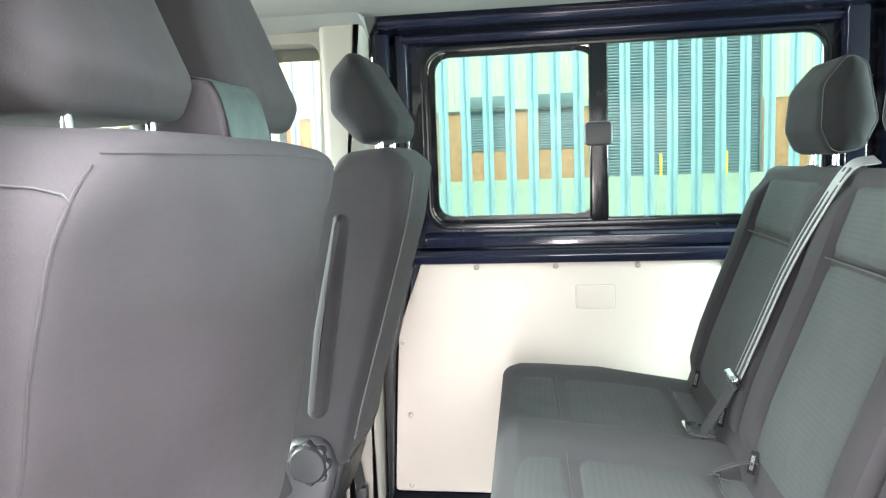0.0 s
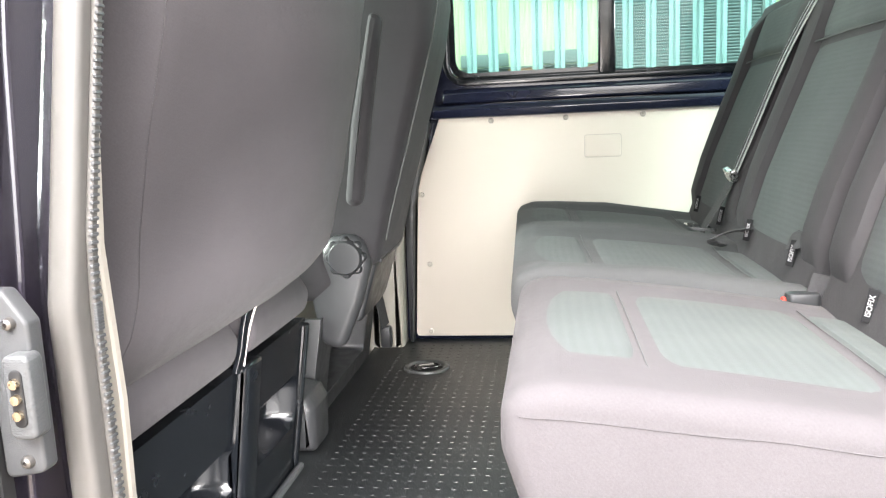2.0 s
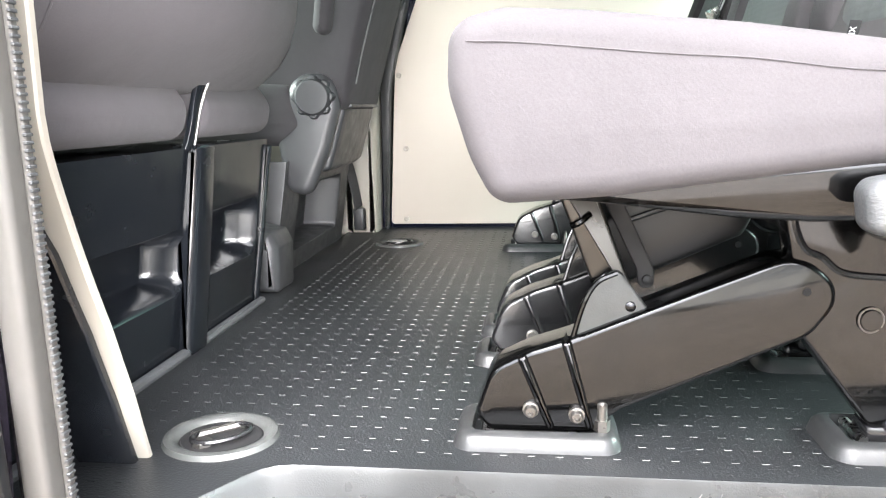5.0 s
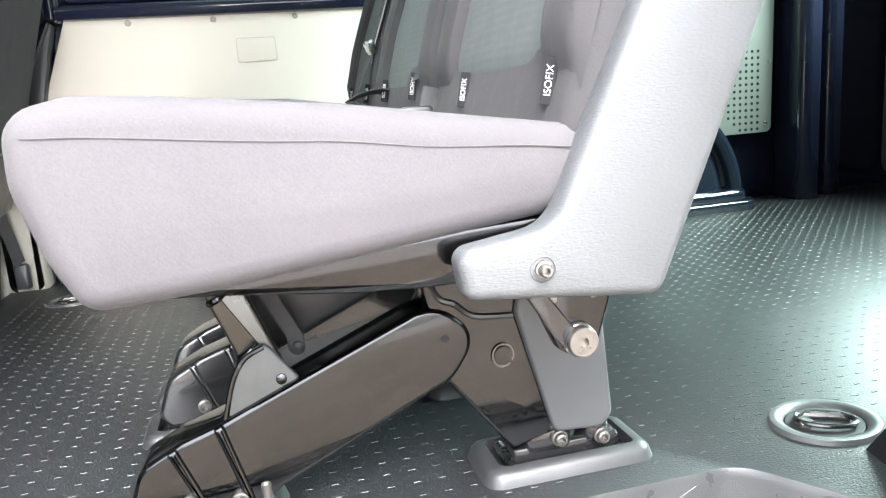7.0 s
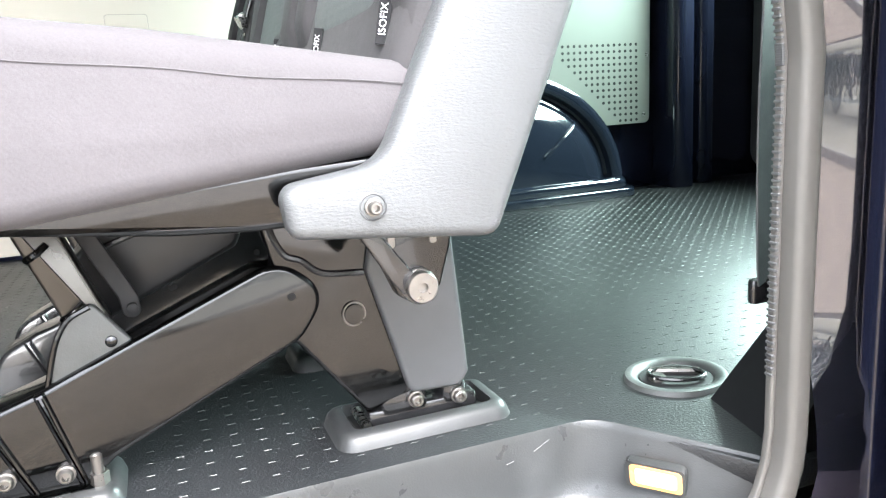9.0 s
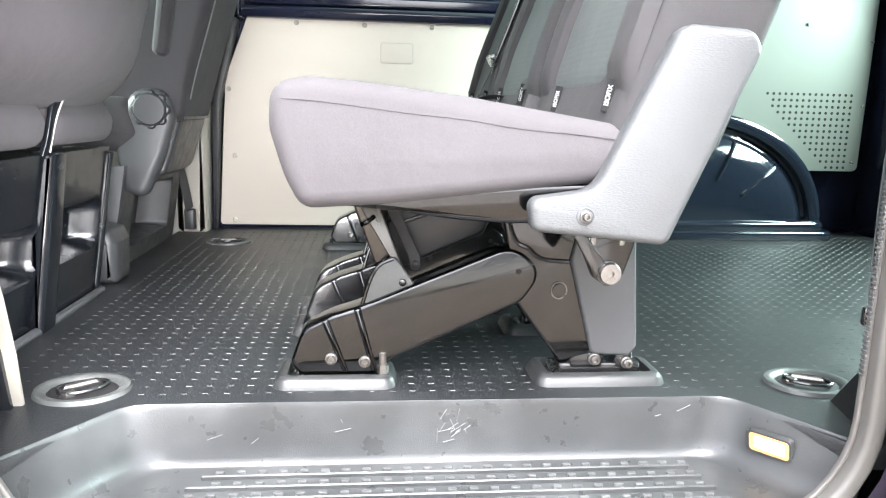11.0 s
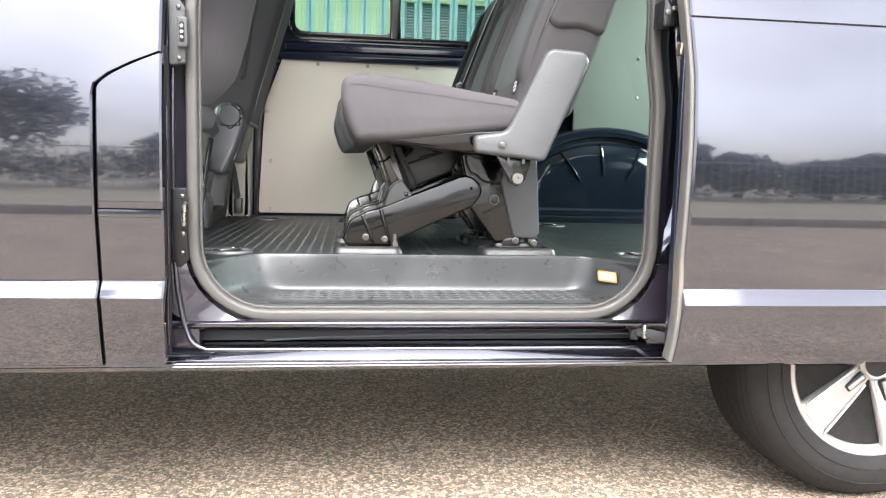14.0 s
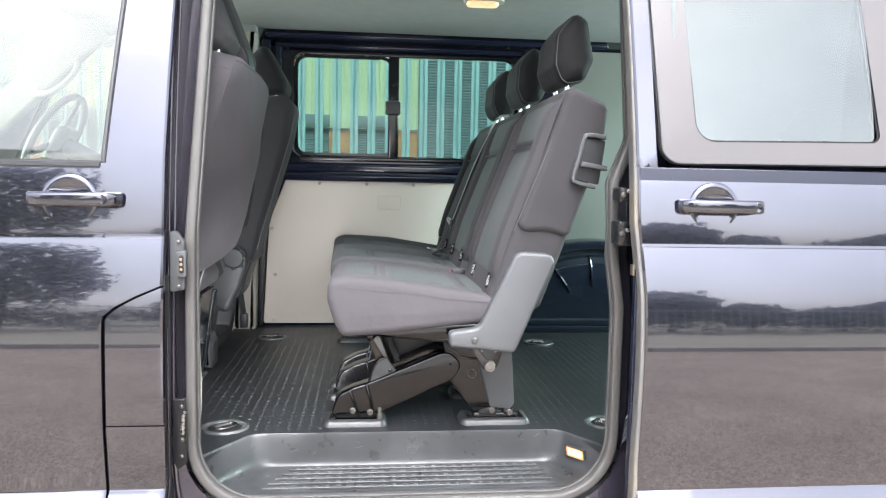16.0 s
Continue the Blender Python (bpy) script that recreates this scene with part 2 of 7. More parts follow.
RUBBER_FLOOR = mat("rubber_floor", (0.012, 0.013, 0.0145), 0.38, var=0.12, scale=3, bump=0.45, bscale=330, spec=0.66, stain=0.05,
                   stain_col=(0.04, 0.044, 0.044), stain_scale=2.0, rvar=0.03)
DASH_RUBBER = mat("rubber_dash", (0.019, 0.021, 0.022), 0.42, var=0.12, scale=30, bump=0.2, bscale=400)
STEP_PLASTIC = mat("step_plastic", (0.034, 0.036, 0.037), 0.36, var=0.2, scale=9, bump=0.14, bscale=500, stain=0.12,
                   stain_col=(0.16, 0.165, 0.165), stain_scale=9.0, rvar=0.12)
STUD_WORN = mat("worn_stud", (0.07, 0.072, 0.073), 0.38, var=0.3, scale=40)
SCUFF = mat("scuff", (0.13, 0.13, 0.13), 0.6, var=0.3, scale=60)
SEAL = mat("grey_rubber_seal", (0.078, 0.0745, 0.070), 0.5, var=0.06, scale=25, bump=0.05, bscale=500)
SEAL_OLD = mat("stained_rubber_edge", (0.13, 0.125, 0.118), 0.5, var=0.16, scale=12, stain=0.45, stain_col=(0.24, 0.195, 0.12), stain_scale=6.0)
BEIGE = mat("beige_lining_board", (0.55, 0.497, 0.43), 0.5, var=0.03, scale=3, bump=0.08, bscale=350, stain=0.1,
            stain_col=(0.58, 0.54, 0.48), stain_scale=2.0)
BEIGE_DK = mat("beige_edge", (0.42, 0.385, 0.335), 0.6, var=0.1, scale=30)
TRIM = mat("pale_trim_plastic", (0.31, 0.288, 0.25), 0.5, var=0.04, scale=8, bump=0.1, bscale=500)
HEADLINER = mat("headliner", (0.24, 0.235, 0.225), 0.8, var=0.05, scale=6, bump=0.2, bscale=500)
BELT = mat("belt_webbing", (0.035, 0.035, 0.037), 0.7, var=0.2, scale=200, bump=0.3, bscale=900)
BELT_GREY = mat("grey_belt_webbing", (0.32, 0.325, 0.33), 0.55, var=0.15, scale=200, bump=0.3, bscale=900)
WHITE_PRINT = mat("white_print", (0.50, 0.50, 0.50), 0.6, var=0.05, scale=50)
RED = mat("red_plastic", (0.55, 0.035, 0.02), 0.35, var=0.05)
BRASS = mat("brass_contact", (0.55, 0.45, 0.33), 0.3, metal=1.0)
ALLOY = mat("alloy_silver", (0.60, 0.59, 0.58), 0.32, metal=0.6, var=0.02, scale=6, coat=0.5, rvar=0.03)
TYRE = mat("tyre_rubber", (0.017, 0.0165, 0.0165), 0.62, spec=0.3, var=0.25, scale=30, bump=0.2, bscale=400)


def aggregate(name):
    """Worn asphalt: tan, grey and dark stone chips of about 8 mm set in dark binder."""
    m = mat(name, (0.375, 0.325, 0.268), 0.78, var=0.22, scale=1.6, spec=0.35)
    nt = m.node_tree
    b = nt.nodes["Principled BSDF"]
    tc = nt.nodes["Texture Coordinate"]
    vo = nt.nodes.new("ShaderNodeTexVoronoi")
    vo.inputs["Scale"].default_value = 122.0
    vd = nt.nodes.new("ShaderNodeTexVoronoi")
    vd.feature = "DISTANCE_TO_EDGE"
    vd.inputs["Scale"].default_value = 122.0
    for v in (vo, vd):
        nt.links.new(tc.outputs["Object"], v.inputs["Vector"])
    sep = nt.nodes.new("ShaderNodeSeparateColor")
    nt.links.new(vo.outputs["Color"], sep.inputs["Color"])
    cr = nt.nodes.new("ShaderNodeValToRGB")
    cr.color_ramp.interpolation = "CONSTANT"
    els = cr.color_ramp.elements
    els[0].position, els[0].color = 0.0, (0.50, 0.50, 0.50, 1)
    els[1].position, els[1].color = 0.25, (0.75, 0.70, 0.64, 1)
    for p, c in ((0.5, (1.10, 1.0, 0.89, 1)), (0.72, (1.45, 1.32, 1.18, 1)), (0.9, (1.60, 1.52, 1.42, 1))):
        e = els.new(p)
        e.color = c
    nt.links.new(sep.outputs["Red"], cr.inputs["Fac"])
    gap = nt.nodes.new("ShaderNodeMapRange")
    gap.inputs["From Max"].default_value = 0.12
    gap.inputs["To Min"].default_value = 0.35
    nt.links.new(vd.outputs["Distance"], gap.inputs["Value"])
    old = b.inputs["Base Color"].links[0].from_socket
    m1 = nt.nodes.new("ShaderNodeVectorMath")
    m1.operation = "MULTIPLY"
    nt.links.new(old, m1.inputs[0])
    nt.links.new(cr.outputs["Color"], m1.inputs[1])
    m2 = nt.nodes.new("ShaderNodeVectorMath")
    m2.operation = "SCALE"
    nt.links.new(m1.outputs[0], m2.inputs[0])
    nt.links.new(gap.outputs[0], m2.inputs["Scale"])
    nt.links.new(m2.outputs[0], b.inputs["Base Color"])
    bp = nt.nodes.new("ShaderNodeBump")
    bp.inputs["Strength"].default_value, bp.inputs["Distance"].default_value = 0.8, 0.004
    nt.links.new(gap.outputs[0], bp.inputs["Height"])
    nt.links.new(bp.outputs[0], b.inputs["Normal"])
    return m


ASPHALT = aggregate("asphalt")
CHIP = mat("stone_chip", (0.36, 0.31, 0.26), 0.75, var=0.5, scale=60)
CONCRETE = mat("concrete", (0.27, 0.25, 0.185), 0.85, var=0.15, scale=0.6, bump=0.2, bscale=60)
KERB = mat("kerb_stone", (0.34, 0.32, 0.29), 0.8, var=0.15, scale=5, bump=0.3, bscale=80)
GALV = mat("galvanised_steel", (0.36, 0.43, 0.46), 0.5, metal=0.4, var=0.12, scale=6)
CLAD = mat("cream_cladding", (0.46, 0.43, 0.29), 0.5, var=0.05, scale=0.7)
MORTAR = mat("brickwork", (0.36, 0.15, 0.075), 0.9, var=0.3, scale=4)
SHUTTER = mat("grey_shutter", (0.075, 0.088, 0.10), 0.45, metal=0.2, var=0.08, scale=2)
SHUTTER_LT = mat("shutter_box", (0.12, 0.13, 0.14), 0.5, var=0.06, scale=2)
YELLOW = mat("yellow_paint", (0.8, 0.62, 0.02), 0.5, var=0.06, scale=5)
LEAF = mat("leaves", (0.145, 0.165, 0.145), 0.6, var=0.5, scale=1.5)
BARK = mat("bark", (0.10, 0.075, 0.055), 0.9, var=0.3, scale=10, bump=0.5, bscale=40)
GLASS_TINT = glass("tinted_glass", (0.42, 0.575, 0.53), ior=1.22)
GLASS_CLEAR = glass("clear_glass", (0.68, 0.72, 0.66), 0.06)
GLASS_DARK = glass("privacy_glass", (0.40, 0.50, 0.48), 0.14, (0.95, 1.0, 0.95))
LAMP_ON = emit("lit_lamp_lens", (0.90, 0.50, 0.25), 0.13)
STEP_LAMP_EDGE = emit("amber_lens_edge", (0.90, 0.40, 0.13), 0.05)
STEP_LAMP_ON = emit("lit_amber_lens", (0.92, 0.66, 0.46), 0.080)
# Near-black that puts the shade of gaps, holes and hollows into colour.
DARKVOID = mat("shade_black", (0.006, 0.006, 0.007), 0.7)


# ---- mesh helpers ----
ORIGIN = {}


def link(name, bm, material, parent=None, smooth=40):
    me = bpy.data.meshes.new(name)
    bmesh.ops.recalc_face_normals(bm, faces=bm.faces)
    if parent is not None:
        bmesh.ops.translate(bm, verts=bm.verts, vec=-ORIGIN[parent])
    if smooth:
        lim = radians(smooth)
        for f in bm.faces:
            f.smooth = True
        for e in bm.edges:
            if len(e.link_faces) == 2 and e.calc_face_angle(0) > lim:
                e.smooth = False
    bm.to_mesh(me)
    bm.free()
    me.materials.append(material)
    ob = new(name, me)
    if parent is not None:
        ob.parent = parent
        ORIGIN[ob] = ORIGIN[parent]
    else:
        ORIGIN[ob] = Vector((0, 0, 0))
    return ob


def part(name, bm, material, parent, label="", smooth=40):
    ob = link(name, bm, material, parent, smooth)
    if label:
        ob["label"] = label
    return ob


def row_of(name, bm, material, parent, steps, smooth=40):
    """Alike pieces of one part on one shared mesh, each moved by its step."""
    first = part(name, bm, material, parent, smooth=smooth)
    for d in steps[1:]:
        ob = new(name, first.data)
        ob.parent = parent
        ob.location = Vector(d) - Vector(steps[0])
        ORIGIN[ob] = ORIGIN[parent]


def thing(name, at, label, category, group="", kind=""):
    ob = new(name)
    ob.location = at
    ob.empty_display_size = 0.05
    ORIGIN[ob] = Vector(at)
    return tagged(ob, label, category, group, kind)


def join(*bms):
    out = bmesh.new()
    for b in bms:
        me = bpy.data.meshes.new("tmp")
        b.to_mesh(me)
        b.free()
        out.from_mesh(me)
        bpy.data.meshes.remove(me)
    return out


def fillet(pts, r=0.02, n=5):
    """Rounds the corners of a closed 2D outline; a point may carry its own radius."""
    out, k = [], len(pts)
    for i in range(k):
        p, a, b = Vector(pts[i][:2]), Vector(pts[i - 1][:2]), Vector(pts[(i + 1) % k][:2])
        rad = pts[i][2] if len(pts[i]) > 2 else r
        u, v = (a - p), (b - p)
        lu, lv = u.length, v.length
        u, v = u / lu, v / lv
        ang = math.acos(max(-1, min(1, u.dot(v))))
        if rad <= 0 or ang > math.pi - 0.02:
            out.append((p.x, p.y))
            continue
        t = min(rad / math.tan(ang / 2), 0.48 * lu, 0.48 * lv)
        rr = t * math.tan(ang / 2)
        c = p + (u + v).normalized() * (rr / math.sin(ang / 2))
        s, e = p + u * t - c, p + v * t - c
        a0 = math.atan2(s.y, s.x)
        d = (math.atan2(e.y, e.x) - a0 + math.pi) % (2 * math.pi) - math.pi
        for j in range(n + 1):
            w = a0 + d * j / n
            out.append((c.x + rr * math.cos(w), c.y + rr * math.sin(w)))
    return out


def rrect(a0, a1, b0, b1, r, n=5):
    return fillet([(a0, b0), (a1, b0), (a1, b1), (a0, b1)], r, n)


def put3(axis, a, b, c):
    """2D (a, b) with c along the axis: x takes (y, z), y takes (x, z), z takes (x, y)."""
    return {"x": (c, a, b), "y": (a, c, b), "z": (a, b, c)}[axis]


def inset(pts, d):
    k = len(pts)
    area = sum(pts[i - 1][0] * pts[i][1] - pts[i][0] * pts[i - 1][1] for i in range(k))
    s = 1 if area > 0 else -1
    out = []
    for i in range(k):
        a, p, b = Vector(pts[i - 1]), Vector(pts[i]), Vector(pts[(i + 1) % k])
        e1, e2 = p - a, b - p
        if e1.length < 1e-7:
            e1 = e2
        if e2.length < 1e-7:
            e2 = e1
        n1, n2 = Vector((-e1.y, e1.x)).normalized(), Vector((-e2.y, e2.x)).normalized()
        nn = n1 + n2
        nn = nn.normalized() if nn.length > 1e-6 else n1
        q = p + nn * s * d / max(0.5, nn.dot(n1))
        out.append((q.x, q.y))
    return out


def rings(loops, closed=True, caps=True):
    bm = bmesh.new()
    vs = [[bm.verts.new(p) for p in loop] for loop in loops]
    k = len(vs[0])
    for a, b in zip(vs, vs[1:]):
        for i in range(k if closed else k - 1):
            j = (i + 1) % k
            try:
                bm.faces.new((a[i], a[j], b[j], b[i]))
            except ValueError:
                pass
    if caps:
        bm.faces.new(vs[0][::-1])
        bm.faces.new(vs[-1])
    return bm


def shrink(pts, d):
    """Draws a convex outline in towards its middle by about d."""
    cx = (min(p[0] for p in pts) + max(p[0] for p in pts)) / 2
    cy = (min(p[1] for p in pts) + max(p[1] for p in pts)) / 2
    w, h = max(p[0] for p in pts) - cx, max(p[1] for p in pts) - cy
    return [(cx + (x - cx) * (1 - d / w), cy + (y - cy) * (1 - d / h)) for x, y in pts]


def slab(pts, axis, lo, hi, r=0.004, n=3, shape=None, soft=False, mids=None):
    """A closed 2D outline drawn out along an axis, with edges rounded by r. shape(a, b, c) may move points."""
    r = min(r, (hi - lo) * 0.49)
    loops = []
    for k in range(n + 1):
        w = math.pi / 2 * k / n
        q = (shrink if soft else inset)(pts, r * (1 - math.sin(w))) if k < n else pts
        loops.append((q, lo + r * (1 - math.cos(w))))
    mids = [(pts, lo + (hi - lo) * f) for f in mids or ((0.2, 0.35, 0.5, 0.65, 0.8) if shape else ())]
    loops = loops + mids + [(q, hi - (c - lo)) for q, c in loops[::-1]]
    out = []
    for q, c in loops:
        out.append([put3(axis, *(shape(a, b, c) if shape else (a, b, c))) for a, b in q])
    return rings(out)


def box(x0, x1, y0, y1, z0, z1, r=0.003, n=2):
    return slab(rrect(x0, x1, y0, y1, min(r * 1.5, (x1 - x0) * 0.45, (y1 - y0) * 0.45), 3), "z", z0, z1, r, n)


def plate(outer, inner, axis, lo, hi):
    """A flat plate with a hole; both outlines have the same number of points."""
    bm = bmesh.new()
    L = [[bm.verts.new(put3(axis, a, b, c)) for a, b in loop] for c in (lo, hi) for loop in (outer, inner)]
    k = len(outer)
    for i in range(k):
        j = (i + 1) % k
        for a, b in ((0, 1), (2, 3), (0, 2), (1, 3)):
            bm.faces.new((L[a][i], L[a][j], L[b][j], L[b][i]))
    return bm


def sweep(path, section, closed=False, up=(0, 0, 1), scales=None):
    """A 2D section carried along a path."""
    P = [Vector(p) for p in path]
    k, out = len(P), []
    for i in range(k):
        a = P[i - 1] if (i or closed) else P[i]
        b = P[(i + 1) % k] if (i < k - 1 or closed) else P[i]
        t = (b - a).normalized()
        u = Vector(up)
        s = t.cross(u)
        if s.length < 1e-3:
            s = t.cross(Vector((1, 0, 0.01)))
        s.normalize()
        v = s.cross(t)
        f = scales[i] if scales else 1.0
        out.append([P[i] + s * (p[0] * f) + v * (p[1] * f) for p in section])
    if closed:
        out.append(out[0])
        bm = rings(out, caps=False)
        bmesh.ops.remove_doubles(bm, verts=bm.verts, dist=1e-6)
        return bm
    return rings(out)


def circle(r, n=10):
    return [(r * math.cos(2 * math.pi * i / n), r * math.sin(2 * math.pi * i / n)) for i in range(n)]


def tube(path, r, n=8, closed=False, up=(0, 0, 1)):
    return sweep(path, circle(r, n), closed, up)


def lathe(profile, axis, center, n=24):
    """Turns (radius, offset along the axis) round an axis through center."""
    loops = []
    cx = Vector(center)
    for r, h in profile:
        r = max(r, 1e-4)
        ring = []
        for i in range(n):
            w = 2 * math.pi * i / n
            p = put3(axis, r * math.cos(w), r * math.sin(w), h)
            ring.append(cx + Vector(p))
        loops.append(ring)
    return rings(loops)


def smooth_path(pts, n=6):
    """Catmull-Rom through the points."""
    P = [Vector(p) for p in pts]
    P = [2 * P[0] - P[1]] + P + [2 * P[-1] - P[-2]]
    out = []
    for i in range(1, len(P) - 2):
        a, b, c, d = P[i - 1:i + 3]
        for j in range(n):
            t = j / n
            out.append(0.5 * (2 * b + (c - a) * t + (2 * a - 5 * b + 4 * c - d) * t * t + (3 * b - a - 3 * c + d) * t ** 3))
    out.append(P[-2])
    return out


def turned(bm, m):
    bmesh.ops.transform(bm, matrix=m, verts=bm.verts)
    return bm


def grid_sheet(f, us, vs):
    bm = bmesh.new()
    V = [[bm.verts.new(f(u, v)) for v in vs] for u in us]
    for i in range(len(us) - 1):
        for j in range(len(vs) - 1):
            bm.faces.new((V[i][j], V[i + 1][j], V[i + 1][j + 1], V[i][j + 1]))
    return bm


# ---- the van's side skin: tilt from the vertical by height, integrated to a profile ----
TILTS = [(0.34, -7), (0.514, -4), (0.518, 33), (0.545, 33), (0.549, -2), (0.71, -1.0), (0.86, 1.8), (0.99, 6.9), (1.08, 9.5), (1.117, 11),
         (1.125, 3.0), (1.2, 5.5), (1.30, 8.0), (1.45, 10.0), (1.7, 13.0), (1.85, 20.0), (1.93, 40.0)]


def tilt(z):
    for (a, ta), (b, tb) in zip(TILTS, TILTS[1:]):
        if z <= b:
            return ta + (tb - ta) * max(0.0, (z - a) / (b - a))
    return TILTS[-1][1]


STEP_Z = 0.002
SKIN = [0.0]
while len(SKIN) < 840:
    SKIN.append(SKIN[-1] + STEP_Z * math.tan(radians(tilt(0.30 + STEP_Z * len(SKIN)))))


def skin(z):
    """How far in (y) the outer skin lies at a height; 0.7 m up it stands at y = -0.02."""
    k = max(0, min(len(SKIN) - 1, round((z - 0.30) / STEP_Z)))
    y = SKIN[k] - SKIN[200] - 0.02
    return y + (0.006 if 1.116 < z < 1.124 else 0.0)


def levels(z0, z1):
    base = [z0 + (z1 - z0) * i / 40 for i in range(41)]
    extra = [0.500, 0.504, 0.508, 0.512, 0.514, 0.516, 0.518, 0.520, 0.542, 0.544, 0.548, 0.552, 0.556, 1.108, 1.112, 1.1155, 1.117, 1.123, 1.1245, 1.128]
    return sorted(base + [e for e in extra if z0 < e < z1])


def skin_panel(z0, z1, xl, xr, off=0.0, thick=0.018, nx=6, roll=0.004, vroll=0.004):
    """A bodywork panel between two side edges (functions of height), following the skin, with turned-in edges."""
    zs = levels(z0, z1)
    front = []
    for z in zs:
        a, b = xl(z), xr(z)
        e = 0.0
        if z - z0 < vroll or z1 - z < vroll:
            e = vroll * 0.6
        row = [(a, skin(z) + off + roll, z), (a + roll, skin(z) + off + e, z)]
        row += [(a + roll + (b - a - 2 * roll) * i / nx, skin(z) + off + e, z) for i in range(1, nx)]
        row += [(b - roll, skin(z) + off + e, z), (b, skin(z) + off + roll, z)]
        front.append(row)
    bm = bmesh.new()
    F = [[bm.verts.new(p) for p in row] for row in front]
    B = [[bm.verts.new((p[0], p[1] + thick, p[2])) for p in (row[0], row[-1])] for row in front]
    k = len(F[0])
    for i in range(len(F) - 1):
        for j in range(k - 1):
            bm.faces.new((F[i][j], F[i][j + 1], F[i + 1][j + 1], F[i + 1][j]))
        bm.faces.new((F[i][0], F[i + 1][0], B[i + 1][0], B[i][0]))
        bm.faces.new((F[i][-1], B[i][1], B[i + 1][1], F[i + 1][-1]))
        bm.faces.new((B[i][0], B[i + 1][0], B[i + 1][1], B[i][1]))
    for i in (0, -1):
        bm.faces.new(F[i] + [B[i][1], B[i][0]])
    return bm


def const(v):
    return lambda z: v


# ---- outdoors: ground, kerb, hedge, railings, trees ----
def ground_z(x, y):
    if y > 3.0:
        return min(0.72, (y - 3.0) * 0.028)
    return 0.0


def spread(lo, hi, fine, k):
    out = []
    for i in range(-k, k + 1):
        s = i / k
        out.append(fine * i if abs(i) <= 6 else math.copysign(fine * 6 + (hi - fine * 6) * ((abs(s) - 6 / k) / (1 - 6 / k)) ** 2.2, i))
    return out


gx = spread(-400, 400, 1.0, 16)
ground = link("ground", grid_sheet(lambda x, y: (x, y, ground_z(x, y)), gx, gx), ASPHALT)
tagged(ground, "worn grey-brown asphalt parking surface with loose chippings", "ground", kind="structure")

rc = random.Random(21)
chips_v, chips_f = [], []
for _ in range(5200):
    x, y, r = rc.uniform(-1.6, 2.9), -0.25 - 2.2 * rc.random() ** 1.4, rc.uniform(0.0022, 0.0052)
    k = len(chips_v)
    w = rc.uniform(0, 3.1)
    for j in range(4):
        q = r * rc.uniform(0.7, 1.3)
        chips_v.append((x + q * math.cos(w + j * 1.57), y + q * math.sin(w + j * 1.57), 0.0005 + r * rc.uniform(0.1, 0.5)))
    chips_v.append((x + rc.uniform(-0.4, 0.4) * r, y + rc.uniform(-0.4, 0.4) * r, r * rc.uniform(0.8, 1.3)))
    chips_v.append((x, y, -0.001))
    for j in range(4):
        chips_f.append((k + j, k + (j + 1) % 4, k + 4))
        chips_f.append((k + (j + 1) % 4, k + j, k + 5))
cm = bpy.data.meshes.new("loose_chippings")
cm.from_pydata(chips_v, [], chips_f)
cm.materials.append(CHIP)
chips = new("loose_chippings", cm)
tagged(chips, "loose tan stone chippings scattered on the asphalt", "chippings", kind="stuff")

kerb = link("kerb", join(*[box(-30 + 0.92 * i, -30 + 0.92 * i + 0.91, -6.62, -6.47, -0.02, 0.12, 0.01) for i in range(66)]), KERB)
tagged(kerb, "pale concrete kerb stones along the road", "kerb", kind="structure")
verge = link("pavement", box(-30, 30, -60, -6.62, -0.03, 0.105, 0.005), CONCRETE)
tagged(verge, "concrete footway behind the kerb", "pavement", kind="structure")


def clump_mesh(rng, count, rad, size, squash=0.8, gap=0.35):
    """Many small leaf blades spread through an uneven crown."""
    bm = bmesh.new()
    for _ in range(count):
        while True:
            p = Vector((rng.uniform(-1, 1), rng.uniform(-1, 1), rng.uniform(-1, 1)))
            if 0.3 < p.length < 1 and noise.noise(p * 2.3 + Vector((rad, 0, 0))) > -gap:
                break
        p = Vector((p.x * rad, p.y * rad, p.z * rad * squash)) * (0.8 + 0.3 * noise.noise(p * 1.7))
        d = Vector((rng.uniform(-1, 1), rng.uniform(-1, 1), rng.uniform(-0.6, 1))).normalized()
        s = d.cross(Vector((rng.uniform(-1, 1), rng.uniform(-1, 1), 0.3))).normalized()
        L = size * rng.uniform(0.6, 1.4)
        v = [bm.verts.new(p + q) for q in (-d * L, s * L * 0.45, d * L, -s * L * 0.45)]
        bm.faces.new(v)
    return bm


def tree(at, height, rad, seed, label):
    rng = random.Random(seed)
    t = thing("tree", at, label, "tree", "trees by the road")
    x, y, z = at
    limbs = [tube(smooth_path([(x, y, z), (x + 0.1, y, z + height * 0.3), (x - 0.05, y, z + height * 0.6)], 4), 0.13, 9, up=(0, 1, 0))]
    for i in range(6):
        w = i * 1.05 + rng.random()
        e = Vector((math.cos(w), math.sin(w), 0)) * rad * 0.6
        b = Vector((x, y, z + height * (0.28 + 0.05 * i)))
        limbs.append(tube([b, b + e * 0.5 + Vector((0, 0, 0.3)), b + e + Vector((0, 0, 0.9))], 0.045, 6, up=(0.3, 1, 0.2)))
    part("trunk", join(*limbs), BARK, t)
    c = clump_mesh(rng, 5200, rad, 0.12, 0.85)
    bmesh.ops.translate(c, verts=c.verts, vec=(x, y, z + height - rad * 0.85))
    part("crown", c, LEAF, t, "dense dark green leaves", smooth=0)
    return t


